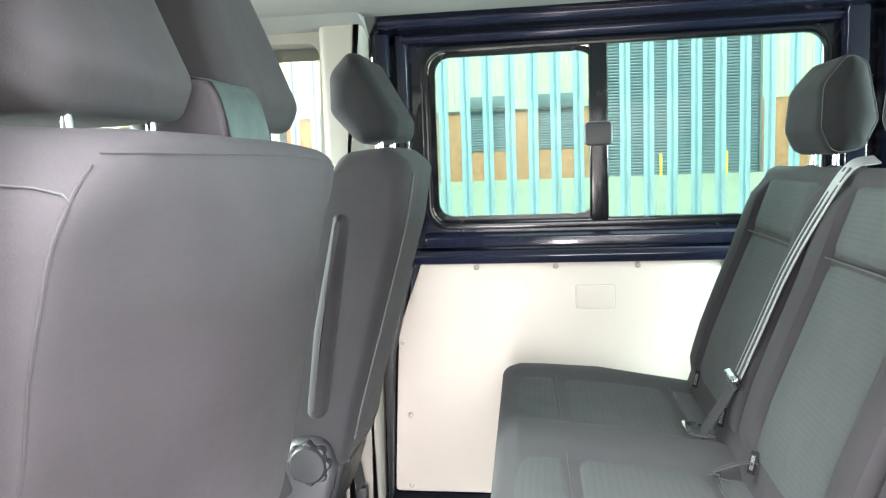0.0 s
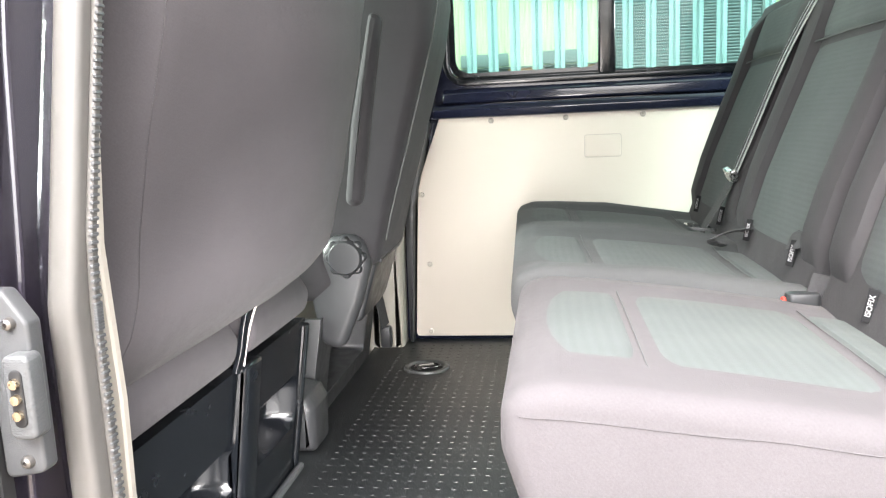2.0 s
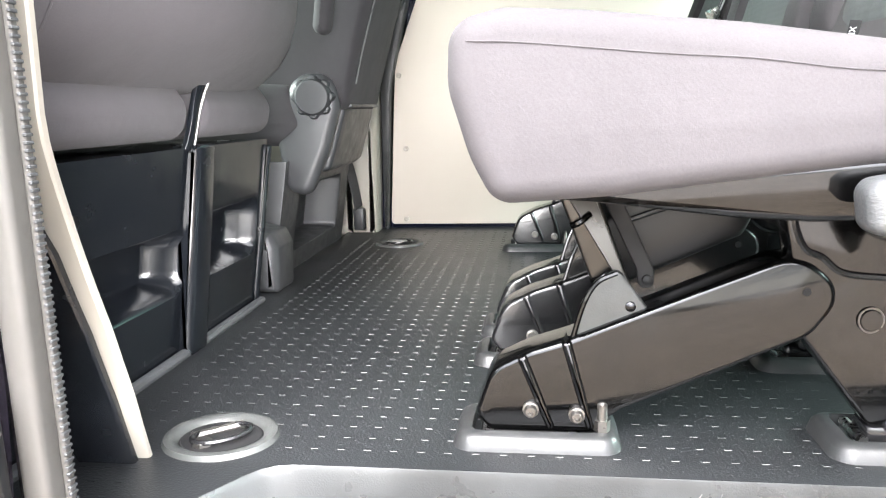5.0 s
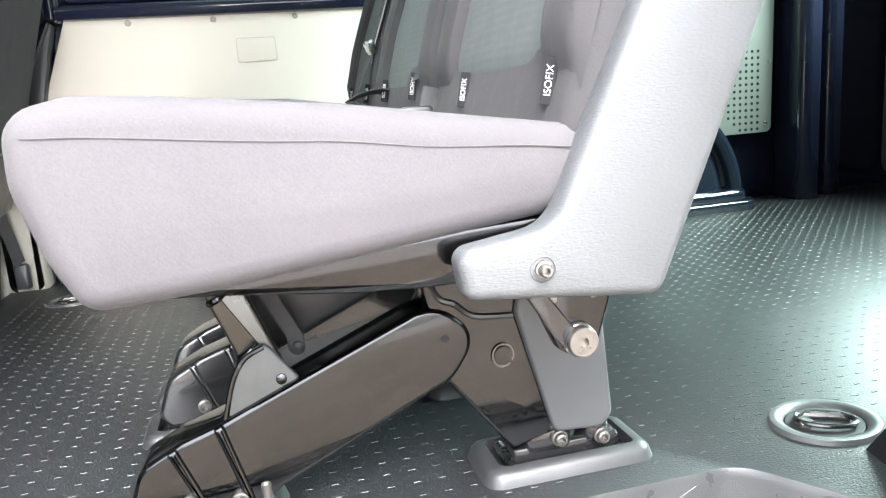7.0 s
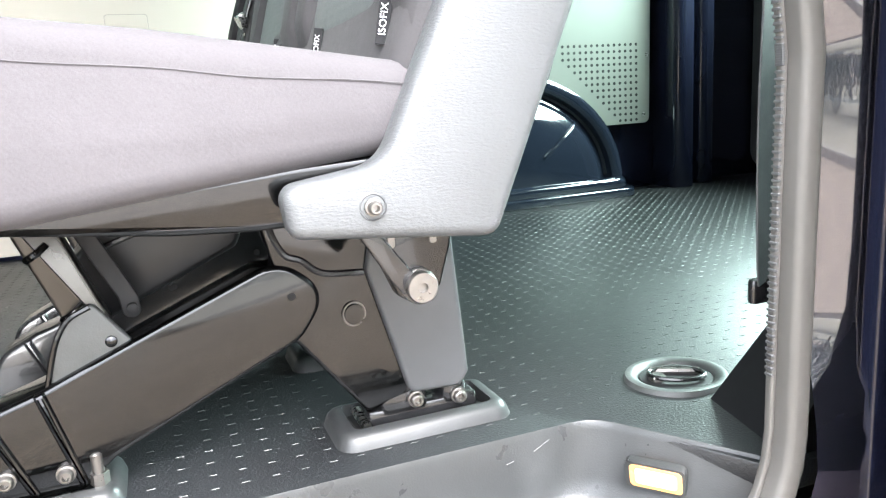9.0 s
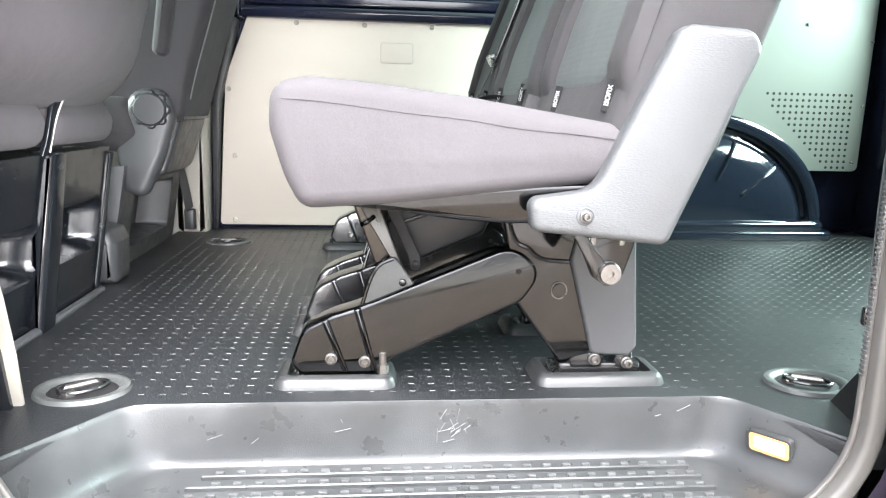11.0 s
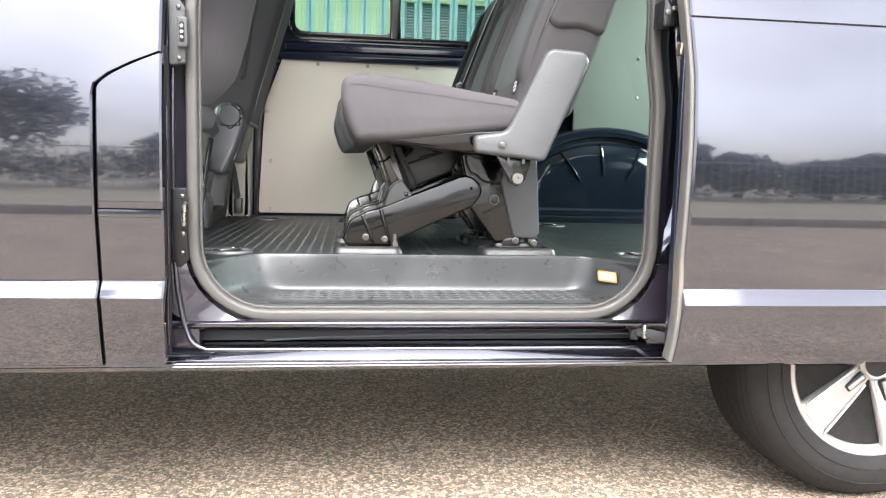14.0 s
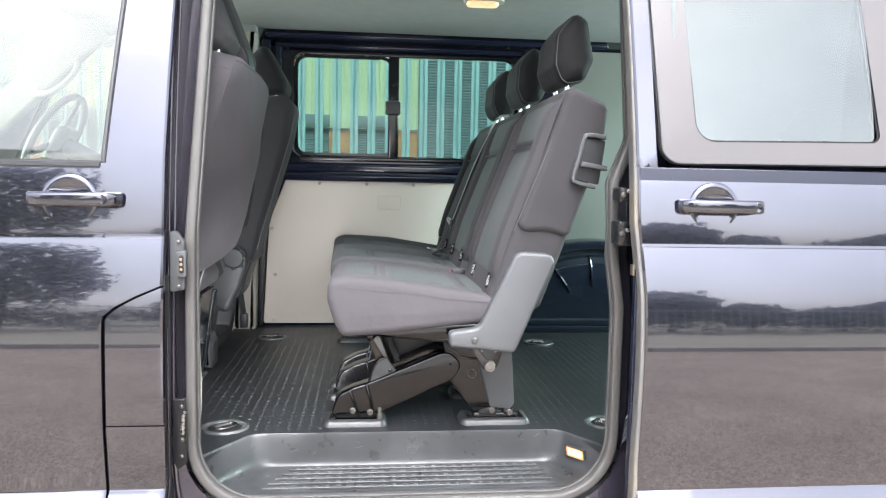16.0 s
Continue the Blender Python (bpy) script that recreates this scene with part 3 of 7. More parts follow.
tree((-7.4, -15.0, 0.1), 6.2, 3.1, 3, "broad dark green tree behind the railings")
tree((-12.5, -16.5, 0.1), 5.0, 2.6, 4, "broad dark green tree behind the railings")
tree((8.0, -16.0, 0.1), 3.2, 1.6, 5, "low rounded green tree behind the railings")
for tx, ty, th, tr, ts in ((10.6, -17.0, 2.4, 1.3, 7), (12.6, -16.2, 2.1, 1.2, 8), (15.2, -17.5, 2.7, 1.5, 9), (18.0, -18.0, 2.4, 1.4, 10), (5.6, -18.0, 2.6, 1.3, 12), (-17.0, -17.5, 3.8, 2.0, 13)):
    tree((tx, ty, 0.1), th, tr, ts, "low rounded green tree behind the railings")
tree((-3.2, -17.0, 0.1), 3.0, 1.6, 6, "low rounded green tree behind the railings")
rng = random.Random(11)
hb = bmesh.new()
for i in range(60):
    c = clump_mesh(rng, 330, 0.85, 0.09, 0.9)
    bmesh.ops.translate(c, verts=c.verts, vec=(-28 + i * 0.95, -14.2 + rng.uniform(-0.4, 0.4), 0.78 + rng.uniform(-0.12, 0.3)))
    me = bpy.data.meshes.new("t")
    c.to_mesh(me)
    c.free()
    hb.from_mesh(me)
    bpy.data.meshes.remove(me)
hedge = link("hedge", hb, LEAF, smooth=0)
tagged(hedge, "long low clipped green hedge beyond the footway", "hedge", kind="stuff")
rb = []
for i in range(150):
    x = -15 + i * 0.2
    rb.append(tube([(x, -13.0, 0.1), (x, -13.0, 1.75)], 0.011, 5, up=(0, 1, 0)))
for z in (0.4, 1.55):
    rb.append(box(-15, 15, -13.02, -12.98, z, z + 0.04, 0.003))
railing = link("railing", join(*rb), GALV)
tagged(railing, "thin upright bar railings along the footway", "railing", kind="structure")


# ---- outdoors: palisade fence, yard and the industrial building behind it ----
fence = thing("palisade_fence", (0.0, 4.8, 0.05), "galvanised steel palisade fence with flat upright pales", "fence")
fy = 4.8
prof = [(-0.034, 0), (-0.028, 0.008), (-0.009, 0.006), (0, -0.012), (0.009, 0.006), (0.028, 0.008), (0.034, 0), (0.028, 0.004), (0.009, 0.002),
        (0, -0.016), (-0.009, 0.002), (-0.028, 0.004)]
pale_me = None
for i in range(-42, 40):
    x = 0.052 + 0.1505 * i
    if pale_me is None:
        b = rings([[(p[0], p[1], z) for p in prof] for z in (-0.1, 2.65)])
        ob = part("pale", b, GALV, fence)
        ob.data.transform(Matrix.Translation(ORIGIN[fence]))
        pale_me = ob.data
    else:
        ob = new("pale", pale_me)
        ob.parent = fence
    ob.location = (x, 0.0, 0.03)
for z in (0.45, 2.35):
    part("rail", box(-6.6, 6.4, fy + 0.02, fy + 0.07, z, z + 0.05), GALV, fence)

BY = 32.0
bz0 = 0.72
bld = thing("industrial_building", (0, BY, bz0), "industrial unit with cream ribbed cladding over a red brick base", "building")
KB = 0.801


def bx(x):
    return 0.434 + (x - 0.434) * KB


def bz(z):
    return 1.534 + (z - 1.534) * KB


brick_top = bz(4.3)
wins = [(bx(-4.1 - 4.15 * k), bx(-1.62 - 4.15 * k)) for k in (3, 2, 1, 0)] + [(bx(0.01), bx(2.05))]
sh0, sh1 = bx(3.35), bx(11.35)
segs, last = [], -30.0
for a, b in wins + [(sh0, sh1)]:
    segs.append((last, a))
    last = b
segs.append((last, 32.0))
base = [box(a, b, BY, BY + 0.3, -0.5, brick_top, 0.01) for a, b in segs]
base += [box(a, b, BY, BY + 0.3, -0.5, bz(2.2), 0.01) for a, b in wins]
part("brick_wall", join(*base), MORTAR, bld, "red brick base wall")
clad = part("cladding", join(box(-30, sh0, BY - 0.018, BY + 0.1, brick_top, 15.0, 0.001), box(sh1, 32, BY - 0.018, BY + 0.1, brick_top, 15.0, 0.001), box(sh0, sh1, BY - 0.018, BY + 0.1, bz(11.2), 15.0, 0.001)), CLAD, bld, "cream ribbed steel cladding", smooth=20)
rib_x = [-30 + 0.26 * i for i in range(int((sh0 + 30) / 0.26))] + [sh1 + 0.26 * i for i in range(76)]
near_x = [x for x in rib_x if -18 < x < 14]
rib = lambda x, z0: slab([(x + 0.07, BY - 0.016), (x + 0.09, BY - 0.06), (x + 0.2, BY - 0.06), (x + 0.22, BY - 0.016)], "z", z0, 15.0, 0.001, 1)
row_of("rib", rib(near_x[0], brick_top), CLAD, clad, [(x, 0, 0) for x in near_x], smooth=20)
tagged(part("far_ribs", join(*[rib(x, brick_top) for x in rib_x if not -18 < x < 14]), CLAD, clad, smooth=20), kind="stuff")
over_x = [sh0 + (sh1 - sh0) / 31 * i for i in range(31)]
row_of("rib", box(over_x[0], over_x[0] + 0.17, BY - 0.05, BY - 0.016, bz(11.2), 15.0, 0.003), CLAD, clad, [(x, 0, 0) for x in over_x], smooth=20)
part("lintel_band", box(sh0, sh1, BY - 0.08, BY + 0.1, bz(9.9), bz(11.2), 0.01), CLAD, bld, "plain cream band over the shutter")
part("roof", box(-30.3, 32.3, BY - 0.3, BY + 18, 15.0, 15.25, 0.02), SHUTTER, bld)
part("sign", box(bx(7.5), bx(8.3), BY - 0.13, BY - 0.08, bz(10.1), bz(10.7), 0.01), WHITE_PRINT, bld)
part("flashing", box(-30, sh0, BY - 0.09, BY - 0.03, brick_top - 0.06, brick_top, 0.004), SHUTTER, bld)


def slat_stack(x0, x1, z0, z1, y, h):
    out = []
    n = int((z1 - z0) / h)
    for i in range(n):
        z = z0 + h * i
        out.append(slab([(y + 0.05, z), (y + 0.005, z + h * 0.15), (y, z + h * 0.5), (y + 0.02, z + h * 0.9), (y + 0.05, z + h)], "x", x0, x1, 0.002, 1))
    return join(*out)


for a, b in wins:
    w = part("window", box(a, b, BY + 0.085, BY + 0.16, bz(2.2), bz(4.36), 0.005), SHUTTER, bld, "louvred grey window shutter")
    tagged(part("slats", slat_stack(a + 0.03, b - 0.03, bz(2.25), bz(4.35), BY + 0.04, 0.11), SHUTTER, w, smooth=15), kind="stuff")
    part("shutter_box", box(a - 0.03, b + 0.03, BY - 0.16, BY + 0.1, bz(4.35), bz(5.02), 0.02), SHUTTER_LT, w)
    part("sill", box(a - 0.05, b + 0.05, BY - 0.06, BY + 0.1, bz(2.13), bz(2.23), 0.01), SHUTTER_LT, w)
rs = part("roller_door", box(sh0, sh1, BY + 0.095, BY + 0.18, bz0 - 0.05, bz(9.9), 0.005), SHUTTER, bld, "tall grey slatted roller shutter door")
tagged(part("slats", slat_stack(sh0 + 0.05, sh1 - 0.05, bz0 - 0.03, bz(9.9), BY + 0.05, 0.125), SHUTTER, rs, smooth=15), kind="stuff")
for x in (sh0, sh1 - 0.1):
    part("guide", box(x, x + 0.1, BY - 0.05, BY + 0.1, bz0 - 0.1, bz(9.9), 0.01), SHUTTER_LT, rs)
for i, x in enumerate((bx(6.17), bx(9.4))):
    y = BY - 0.8
    bol = thing("bollard", (x, y, ground_z(x, y)), "yellow painted steel bollard in front of the shutter", "bollard", "bollards by the shutter")
    z = ground_z(x, y)
    part("post", lathe([(0.055, -0.1), (0.055, 0.85), (0.04, 0.9), (0.0, 0.91)], "z", (x, y, z), 14), YELLOW, bol)
yard = link("yard", grid_sheet(lambda x, y: (x, y, ground_z(x, y) + 0.006), [-32, -10, 0, 10, 32], [6.5, 10, 15, 20, 25, 28.7, 28.8, BY + 0.05]), CONCRETE)
tagged(yard, "pale sunlit concrete yard in front of the building", "yard", kind="structure")


# ---- van: floor, step, walls, ceiling ----
FZ = 0.57
REAR = 2.75          # rear door plane
ROOFZ = 1.94


def mesh_from(verts, faces):
    bm = bmesh.new()
    vs = [bm.verts.new(v) for v in verts]
    for f in faces:
        bm.faces.new([vs[i] for i in f])
    return bm


# floor: one sheet round the step well
back_l, back_r, by_ = 0.160, 1.010, 0.272
fl = [(-0.14, 0.10), (0.060, 0.10), (back_l, by_), (back_r, by_), (1.105, 0.10), (REAR, 0.10), (REAR, 1.85), (-0.14, 1.85)]
fl = fillet([(p[0], p[1], 0.05 if 1 < i < 4 else 0.0) for i, p in enumerate(fl)], 0.0, 6)
floor = link("floor", slab(fl, "z", FZ - 0.03, FZ, 0.004, 2), RUBBER_FLOOR)
tagged(floor, "black moulded rubber floor with rows of raised dashes", "floor", kind="structure")


def in_floor(x, y, m=0.02):
    if y > 1.79 or y < 0.12:
        return False
    if x > 1.12 and y < 0.24:
        return False
    if y < by_ + m + 0.02 and 0.03 < x < 1.13:
        return False
    return True


# tread pattern: short dashes in a square grid
nb_v, nb_f = [], []


def dash(x, y, lx, ly, h=0.0022):
    k = len(nb_v)
    for dx, dy, dz in ((-1, -1, 0), (1, -1, 0), (1, 1, 0), (-1, 1, 0), (-0.7, -0.6, 1), (0.7, -0.6, 1), (0.7, 0.6, 1), (-0.7, 0.6, 1)):
        nb_v.append((x + dx * lx / 2, y + dy * ly / 2, FZ - 0.0004 + dz * h))
    nb_f.extend([(k + 4, k + 5, k + 6, k + 7), (k, k + 1, k + 5, k + 4), (k + 1, k + 2, k + 6, k + 5), (k + 2, k + 3, k + 7, k + 6), (k + 3, k, k + 4, k + 7)])


for iy in range(57):
    for ix in range(90):
        x, y = -0.041 + ix * 0.0295, 0.140 + iy * 0.0295
        if in_floor(x, y) and x < 2.6:
            dash(x, y, 0.0098, 0.0036, 0.0010)
me = bpy.data.meshes.new("tread_dashes")
me.from_pydata(nb_v, [], nb_f)
me.materials.append(DASH_RUBBER)
td = new("tread_dashes", me)
td.parent = floor
ORIGIN[td] = Vector((0, 0, 0))
tagged(td, "small raised rubber dashes", kind="stuff")

# step well: a moulded tray, riser curving into the tread
TZ = 0.484
step = thing("entrance_step", (0.56, 0.15, 0.45), "scuffed grey-black moulded plastic entrance step below the floor", "step")


def tray():
    """Cross loops from the floor's edge down the riser to the tread and out to the seal."""
    rim = fillet([(0.055, 0.094, 0), (0.060, 0.112, 0.0), (back_l, by_, 0.05), (back_r, by_, 0.05), (1.108, 0.112, 0.0), (1.113, 0.094, 0)], 0.0, 8)
    mid = fillet([(0.085, 0.094, 0), (0.092, 0.11, 0.01), (back_l + 0.040, by_ - 0.012, 0.06), (back_r - 0.040, by_ - 0.012, 0.06), (1.072, 0.11, 0.01), (1.08, 0.094, 0)], 0.0, 8)

    def resample(pts, k=72):
        L = [0.0]
        for a, b in zip(pts, pts[1:]):
            L.append(L[-1] + math.dist(a, b))
        out = []
        for i in range(k):
            d = L[-1] * i / (k - 1)
            j = max(1, next((q for q in range(len(L)) if L[q] >= d - 1e-9), len(L) - 1))
            f = (d - L[j - 1]) / max(1e-9, L[j] - L[j - 1])
            out.append((pts[j - 1][0] + (pts[j][0] - pts[j - 1][0]) * f, pts[j - 1][1] + (pts[j][1] - pts[j - 1][1]) * f))
        return out

    rim = resample(rim[:], 72)
    mid = resample(mid[:], 72)
    loops = []
    for f, z in ((0.0, FZ + 0.001), (0.02, FZ + 0.0035), (0.06, FZ + 0.002), (0.12, FZ - 0.006), (0.45, TZ + 0.03), (0.62, TZ + 0.013), (0.85, TZ + 0.003), (1.15, TZ)):
        loops.append([(a[0] + (b[0] - a[0]) * f, a[1] + (b[1] - a[1]) * f, z) for a, b in zip(rim, mid)])
    cen = loops[-1]
    loops.append([(0.58 + (p[0] - 0.58) * 0.97, 0.094 if 0 < i < 71 else p[1], TZ - 0.002) for i, p in enumerate(cen)])
    return rings([[p for p in L] for L in loops], closed=False, caps=False)


part("tray", tray(), STEP_PLASTIC, step)
part("threshold", slab([(0.092, 0.43), (0.11, 0.43), (0.115, 0.47), (0.115, TZ - 0.003), (0.092, TZ - 0.003)], "x", 0.06, 1.08, 0.002, 2), CHARCOAL, step)
for i in range(5):
    y = 0.106 + 0.030 * i
    part("tread_rib", box(0.208 + 0.014 * i, 0.962 - 0.006 * i, y, y + 0.0045, TZ - 0.004, TZ + 0.006, 0.0015, 1), STEP_PLASTIC, step)
dots = []
for i in range(5):
    for k in range(26):
        y = 0.113 + 0.030 * i
        if 0.225 + k * 0.028 < 0.215 + 0.014 * i:
            continue
        dots.append(box(0.225 + k * 0.028, 0.225 + k * 0.028 + 0.012, y + 0.004, y + 0.0085, TZ - 0.003, TZ + 0.0058, 0.0014, 2))
tagged(part("tread_studs", join(*dots), STUD_WORN, step, "pale worn studs"), kind="stuff")
rs_ = random.Random(5)
sc = []
for cx, cz, n, s in ((0.6, 0.535, 14, 0.016), (0.45, 0.55, 2, 0.02), (0.92, 0.54, 2, 0.02), (0.30, 0.53, 2, 0.014)):
    for _ in range(n):
        x, z = cx + rs_.gauss(0, s), cz + rs_.gauss(0, 0.008)
        w = rs_.uniform(0.3, 1.9)
        L = rs_.uniform(0.004, 0.014)
        yy = by_ - 0.0085 + (z - 0.535) * 0.12
        d = Vector((math.cos(w) * L, 0.0, math.sin(w) * L * 0.7))
        p = Vector((x, yy, z))
        sc.append(tube([p - d, p + d], 0.0005, 4, up=(0, 1, 0)))
tagged(part("scratches", join(*sc), SCUFF, step, "pale scratches"), kind="stuff")

lamp = thing("step_lamp", (1.036, 0.2, 0.53), "small lit amber courtesy lamp in the step's side", "lamp")
lm = pose(1.034, 0.192, 0.534, 14, 0, -52)
part("lens", turned(slab(rrect(-0.0215, 0.0215, -0.0100, 0.0100, 0.004), "y", -0.006, 0.004, 0.002), lm), STEP_LAMP_ON, lamp)
part("lens_edge", turned(plate(rrect(-0.027, 0.027, -0.014, 0.014, 0.005), rrect(-0.0215, 0.0215, -0.0100, 0.0100, 0.004), "y", -0.0045, 0.004), lm), STEP_LAMP_EDGE, lamp, "glowing amber rim")
part("bezel", turned(plate(rrect(-0.032, 0.030, -0.017, 0.017, 0.006), rrect(-0.027, 0.027, -0.014, 0.014, 0.005), "y", -0.004, 0.006), lm), STEP_PLASTIC, lamp)

# far wall: pressed steel with the window opening
PY = 1.83
wall_far = link("wall_offside", plate(rrect(-0.03, REAR, 1.15, 1.99, 0.005, 6), rrect(0.108, 1.175, 1.362, 1.862, 0.06, 6), "y", 1.852, 1.885), PAINT_IN)
tagged(wall_far, "dark blue-black painted steel side wall round the window", "wall", kind="structure")
lower_wall = link("wall_offside_low", box(-0.14, REAR, 1.850, 1.885, 0.45, 1.15, 0.002), PAINT_IN)
tagged(lower_wall, "dark painted steel behind the lining boards", "wall", kind="structure")


def rail_x(name, prof, x0, x1):
    return part(name, slab(fillet(prof, 0.008, 4), "x", x0, x1, 0.006, 2), PAINT_IN, wall_far)


rail_x("waist_rail", [(1.856, 1.258), (1.808, 1.262), (1.800, 1.285), (1.812, 1.300), (1.856, 1.302)], 0.07, 1.6)
rail_x("waist_rail", [(1.856, 1.302), (1.822, 1.306), (1.822, 1.335), (1.838, 1.348), (1.856, 1.348)], 0.10, 1.6)
rail_x("head_rail", [(1.856, 1.868), (1.815, 1.872), (1.808, 1.888), (1.822, 1.90), (1.856, 1.902)], 0.05, 1.45)
rail_x("head_rail", [(1.80, 1.906), (1.77, 1.91), (1.762, 1.926), (1.775, 1.94), (1.856, 1.945), (1.856, 1.906)], 0.0, 1.6)
for x0, x1, y in ((-0.025, 0.022, 1.80), (0.034, 0.07, 1.815), (1.20, 1.26, 1.80), (1.29, 1.36, 1.77)):
    part("pillar_pressing", slab(rrect(x0, x1, y, 1.856, 0.012), "z", 1.262, 1.925, 0.008), PAINT_IN, wall_far)
ring_w = rrect(0.112, 1.171, 1.366, 1.858, 0.058, 6)
window = thing("window_1", (0.64, 1.85, 1.37), "tinted green sliding side window in a black frame", "window", kind="structure")
part("window_seal", sweep([(x, 1.846, z) for x, z in ring_w], rrect(-0.010, 0.010, -0.011, 0.011, 0.005, 2), True, up=(0, 1, 0)), SHINY_PLASTIC, window)
part("sliding_frame", plate(rrect(0.122, 0.592, 1.376, 1.848, 0.05, 6), rrect(0.140, 0.575, 1.394, 1.836, 0.042, 6), "y", 1.852, 1.866), SHINY_PLASTIC, window)
part("meeting_stile", box(0.562, 0.612, 1.836, 1.872, 1.374, 1.850, 0.004), SHINY_PLASTIC, window)
part("bottom_track", box(0.13, 1.155, 1.838, 1.872, 1.366, 1.382, 0.003), SHINY_PLASTIC, window)
part("latch", slab(rrect(0.548, 0.622, 1.578, 1.642, 0.012), "y", 1.815, 1.838, 0.006), PLASTIC, window)
part("pane", box(0.13, 0.60, 1.858, 1.862, 1.382, 1.845, 0.001, 1), GLASS_TINT, window, "green tinted glass")
part("pane", box(0.60, 1.165, 1.872, 1.876, 1.372, 1.852, 0.001, 1), GLASS_TINT, window, "green tinted glass")

# lining board with screws and cover
board = thing("lining_board", (0.6, PY, FZ), "beige painted lining board screwed to the side wall", "wall panel", kind="structure")
pts = fillet([(-0.018, FZ + 0.012, 0.012), (1.32, FZ + 0.012, 0.012), (1.32, 1.262, 0.004), (0.085, 1.262, 0.004), (0.012, 1.07, 0.01), (0.0, 0.9, 0.01)], 0.01)
part("board", slab(pts, "y", PY, PY + 0.018, 0.0025, 2), BEIGE, board)
part("access_cover", slab(rrect(0.520, 0.624, 1.131, 1.194, 0.007), "y", PY - 0.0028, PY + 0.004, 0.001), BEIGE, board)
part("cover_gap", plate(rrect(0.5175, 0.6265, 1.1285, 1.1965, 0.008), rrect(0.5195, 0.6245, 1.1305, 1.1945, 0.007), "y", PY - 0.001, PY + 0.003), BEIGE_DK, board)


def screw(x, y, z, r=0.0085, axis="y", s=-1, material=None, parent=None, name="screw"):
    b = lathe([(r, 0.002 * -s), (r, 0.001 * s), (r * 0.8, 0.004 * s), (r * 0.35, 0.005 * s), (r * 0.3, 0.0025 * s), (0, 0.0025 * s)], axis, (x, y, z), 14)
    return part(name, b, material or STEEL, parent)


for x, z in ((0.243, 1.250), (0.465, 1.250), (0.688, 1.250), (0.912, 1.250), (0.021, 1.034), (0.036, 0.815), (0.031, 0.598), (0.40, 0.598), (0.77, 0.598), (1.14, 0.598)):
    screw(x, PY, z, material=BEIGE_DK if z < 1.2 else TRIM, parent=board)

# rear lining board with its perforated patch, beyond the wheel arch
rboard = thing("rear_lining_board", (1.9, 1.78, 0.8), "pale green-grey lining board with a perforated patch", "wall panel", kind="structure")
pts = fillet([(1.42, 0.98), (1.80, 0.95), (2.02, 0.80), (2.225, 0.80), (2.24, 1.90), (1.42, 1.90)], 0.02)
part("board", slab(pts, "y", 1.79, 1.806, 0.003, 2), BOARD_GREEN, rboard)
holes = []
for i in range(15):
    for j in range(13):
        x, z = 1.860 + 0.0222 * i, 1.066 - 0.0211 * j
        if z > 1.045 - (x - 1.86) * 1.0:
            holes.append(lathe([(0.0052, 0.003), (0.0052, -0.0012), (0, -0.0012)], "y", (x, 1.79, z), 7))
tagged(part("perforations", join(*holes), DARKVOID, rboard, "small round holes"), kind="stuff")
for x, z in ((1.98, 1.30), (2.225, 1.25), (2.215, 1.03), (2.20, 0.83), (1.72, 1.15), (1.72, 1.33)):
    screw(x, 1.79, z, 0.007, parent=rboard)

# inside of the rear quarter: pillars and rear end wall
rear_wall = link("wall_rear", box(REAR, REAR + 0.05, 0.0, 1.9, 0.4, 2.0, 0.003), PAINT_IN)
tagged(rear_wall, "dark painted steel rear doors seen from inside", "wall", kind="structure")
for x0, x1, y in ((2.27, 2.36, 1.70), (2.40, 2.48, 1.74)):
    part("rear_pillar", slab(rrect(x0, x1, y, 1.856, 0.036), "z", FZ - 0.01, 1.93, 0.01), PAINT_IN, rear_wall)
part("rear_panel", slab(rrect(1.05, 1.845, 0.60, 1.75, 0.06), "x", REAR - 0.02, REAR + 0.002, 0.008), CARD_GREY, rear_wall, "pale grey door lining")
part("cross_member", slab(rrect(0.2, 1.7, 0.55, 0.60, 0.02), "x", REAR - 0.05, REAR + 0.002, 0.01), PAINT_IN, rear_wall)

# far wheel arch: pressed steel, glossy
arch = thing("wheel_arch", (1.66, 1.7, FZ), "glossy black pressed steel wheel arch inside the load bay", "wheel arch", kind="structure")


def arch_loop(y, sx, sz, n=48):
    """Half an oval over the floor, from the front foot to the rear one."""
    return [(1.55 - math.cos(math.pi * i / n) * sx, y, FZ + 0.01 + math.sin(math.pi * i / n) ** 0.86 * sz) for i in range(n + 1)]


part("outer_band", rings([arch_loop(y, 0.50 - d, 0.425 - d) for y, d in ((1.80, -0.004), (1.705, 0.0), (1.694, 0.004), (1.690, 0.012), (1.690, 0.034), (1.694, 0.043), (1.712, 0.050), (1.716, 0.062), (1.712, 0.072))], closed=False, caps=False), ARCH_PAINT, arch)
part("pressing", rings([arch_loop(y, 0.43 * f, 0.353 * f) for y, f in ((1.716, 1.0), (1.704, 0.985), (1.694, 0.95), (1.684, 0.89), (1.676, 0.80), (1.670, 0.66), (1.666, 0.45), (1.665, 0.05))], closed=False, caps=False), ARCH_PAINT, arch)
for i in (16, 23, 30, 37):
    w = math.pi * i / 48
    c, s_ = -math.cos(w), math.sin(w) ** 0.86
    part("swage", tube(smooth_path([(1.55 + c * 0.43 * f, y, FZ + 0.01 + s_ * 0.353 * f) for y, f in ((1.706, 0.985), (1.6925, 0.95), (1.6825, 0.89), (1.6745, 0.80), (1.6690, 0.68), (1.670, 0.58))], 4), 0.0065, 8, up=(0, 1, 0.2)), ARCH_PAINT, arch)
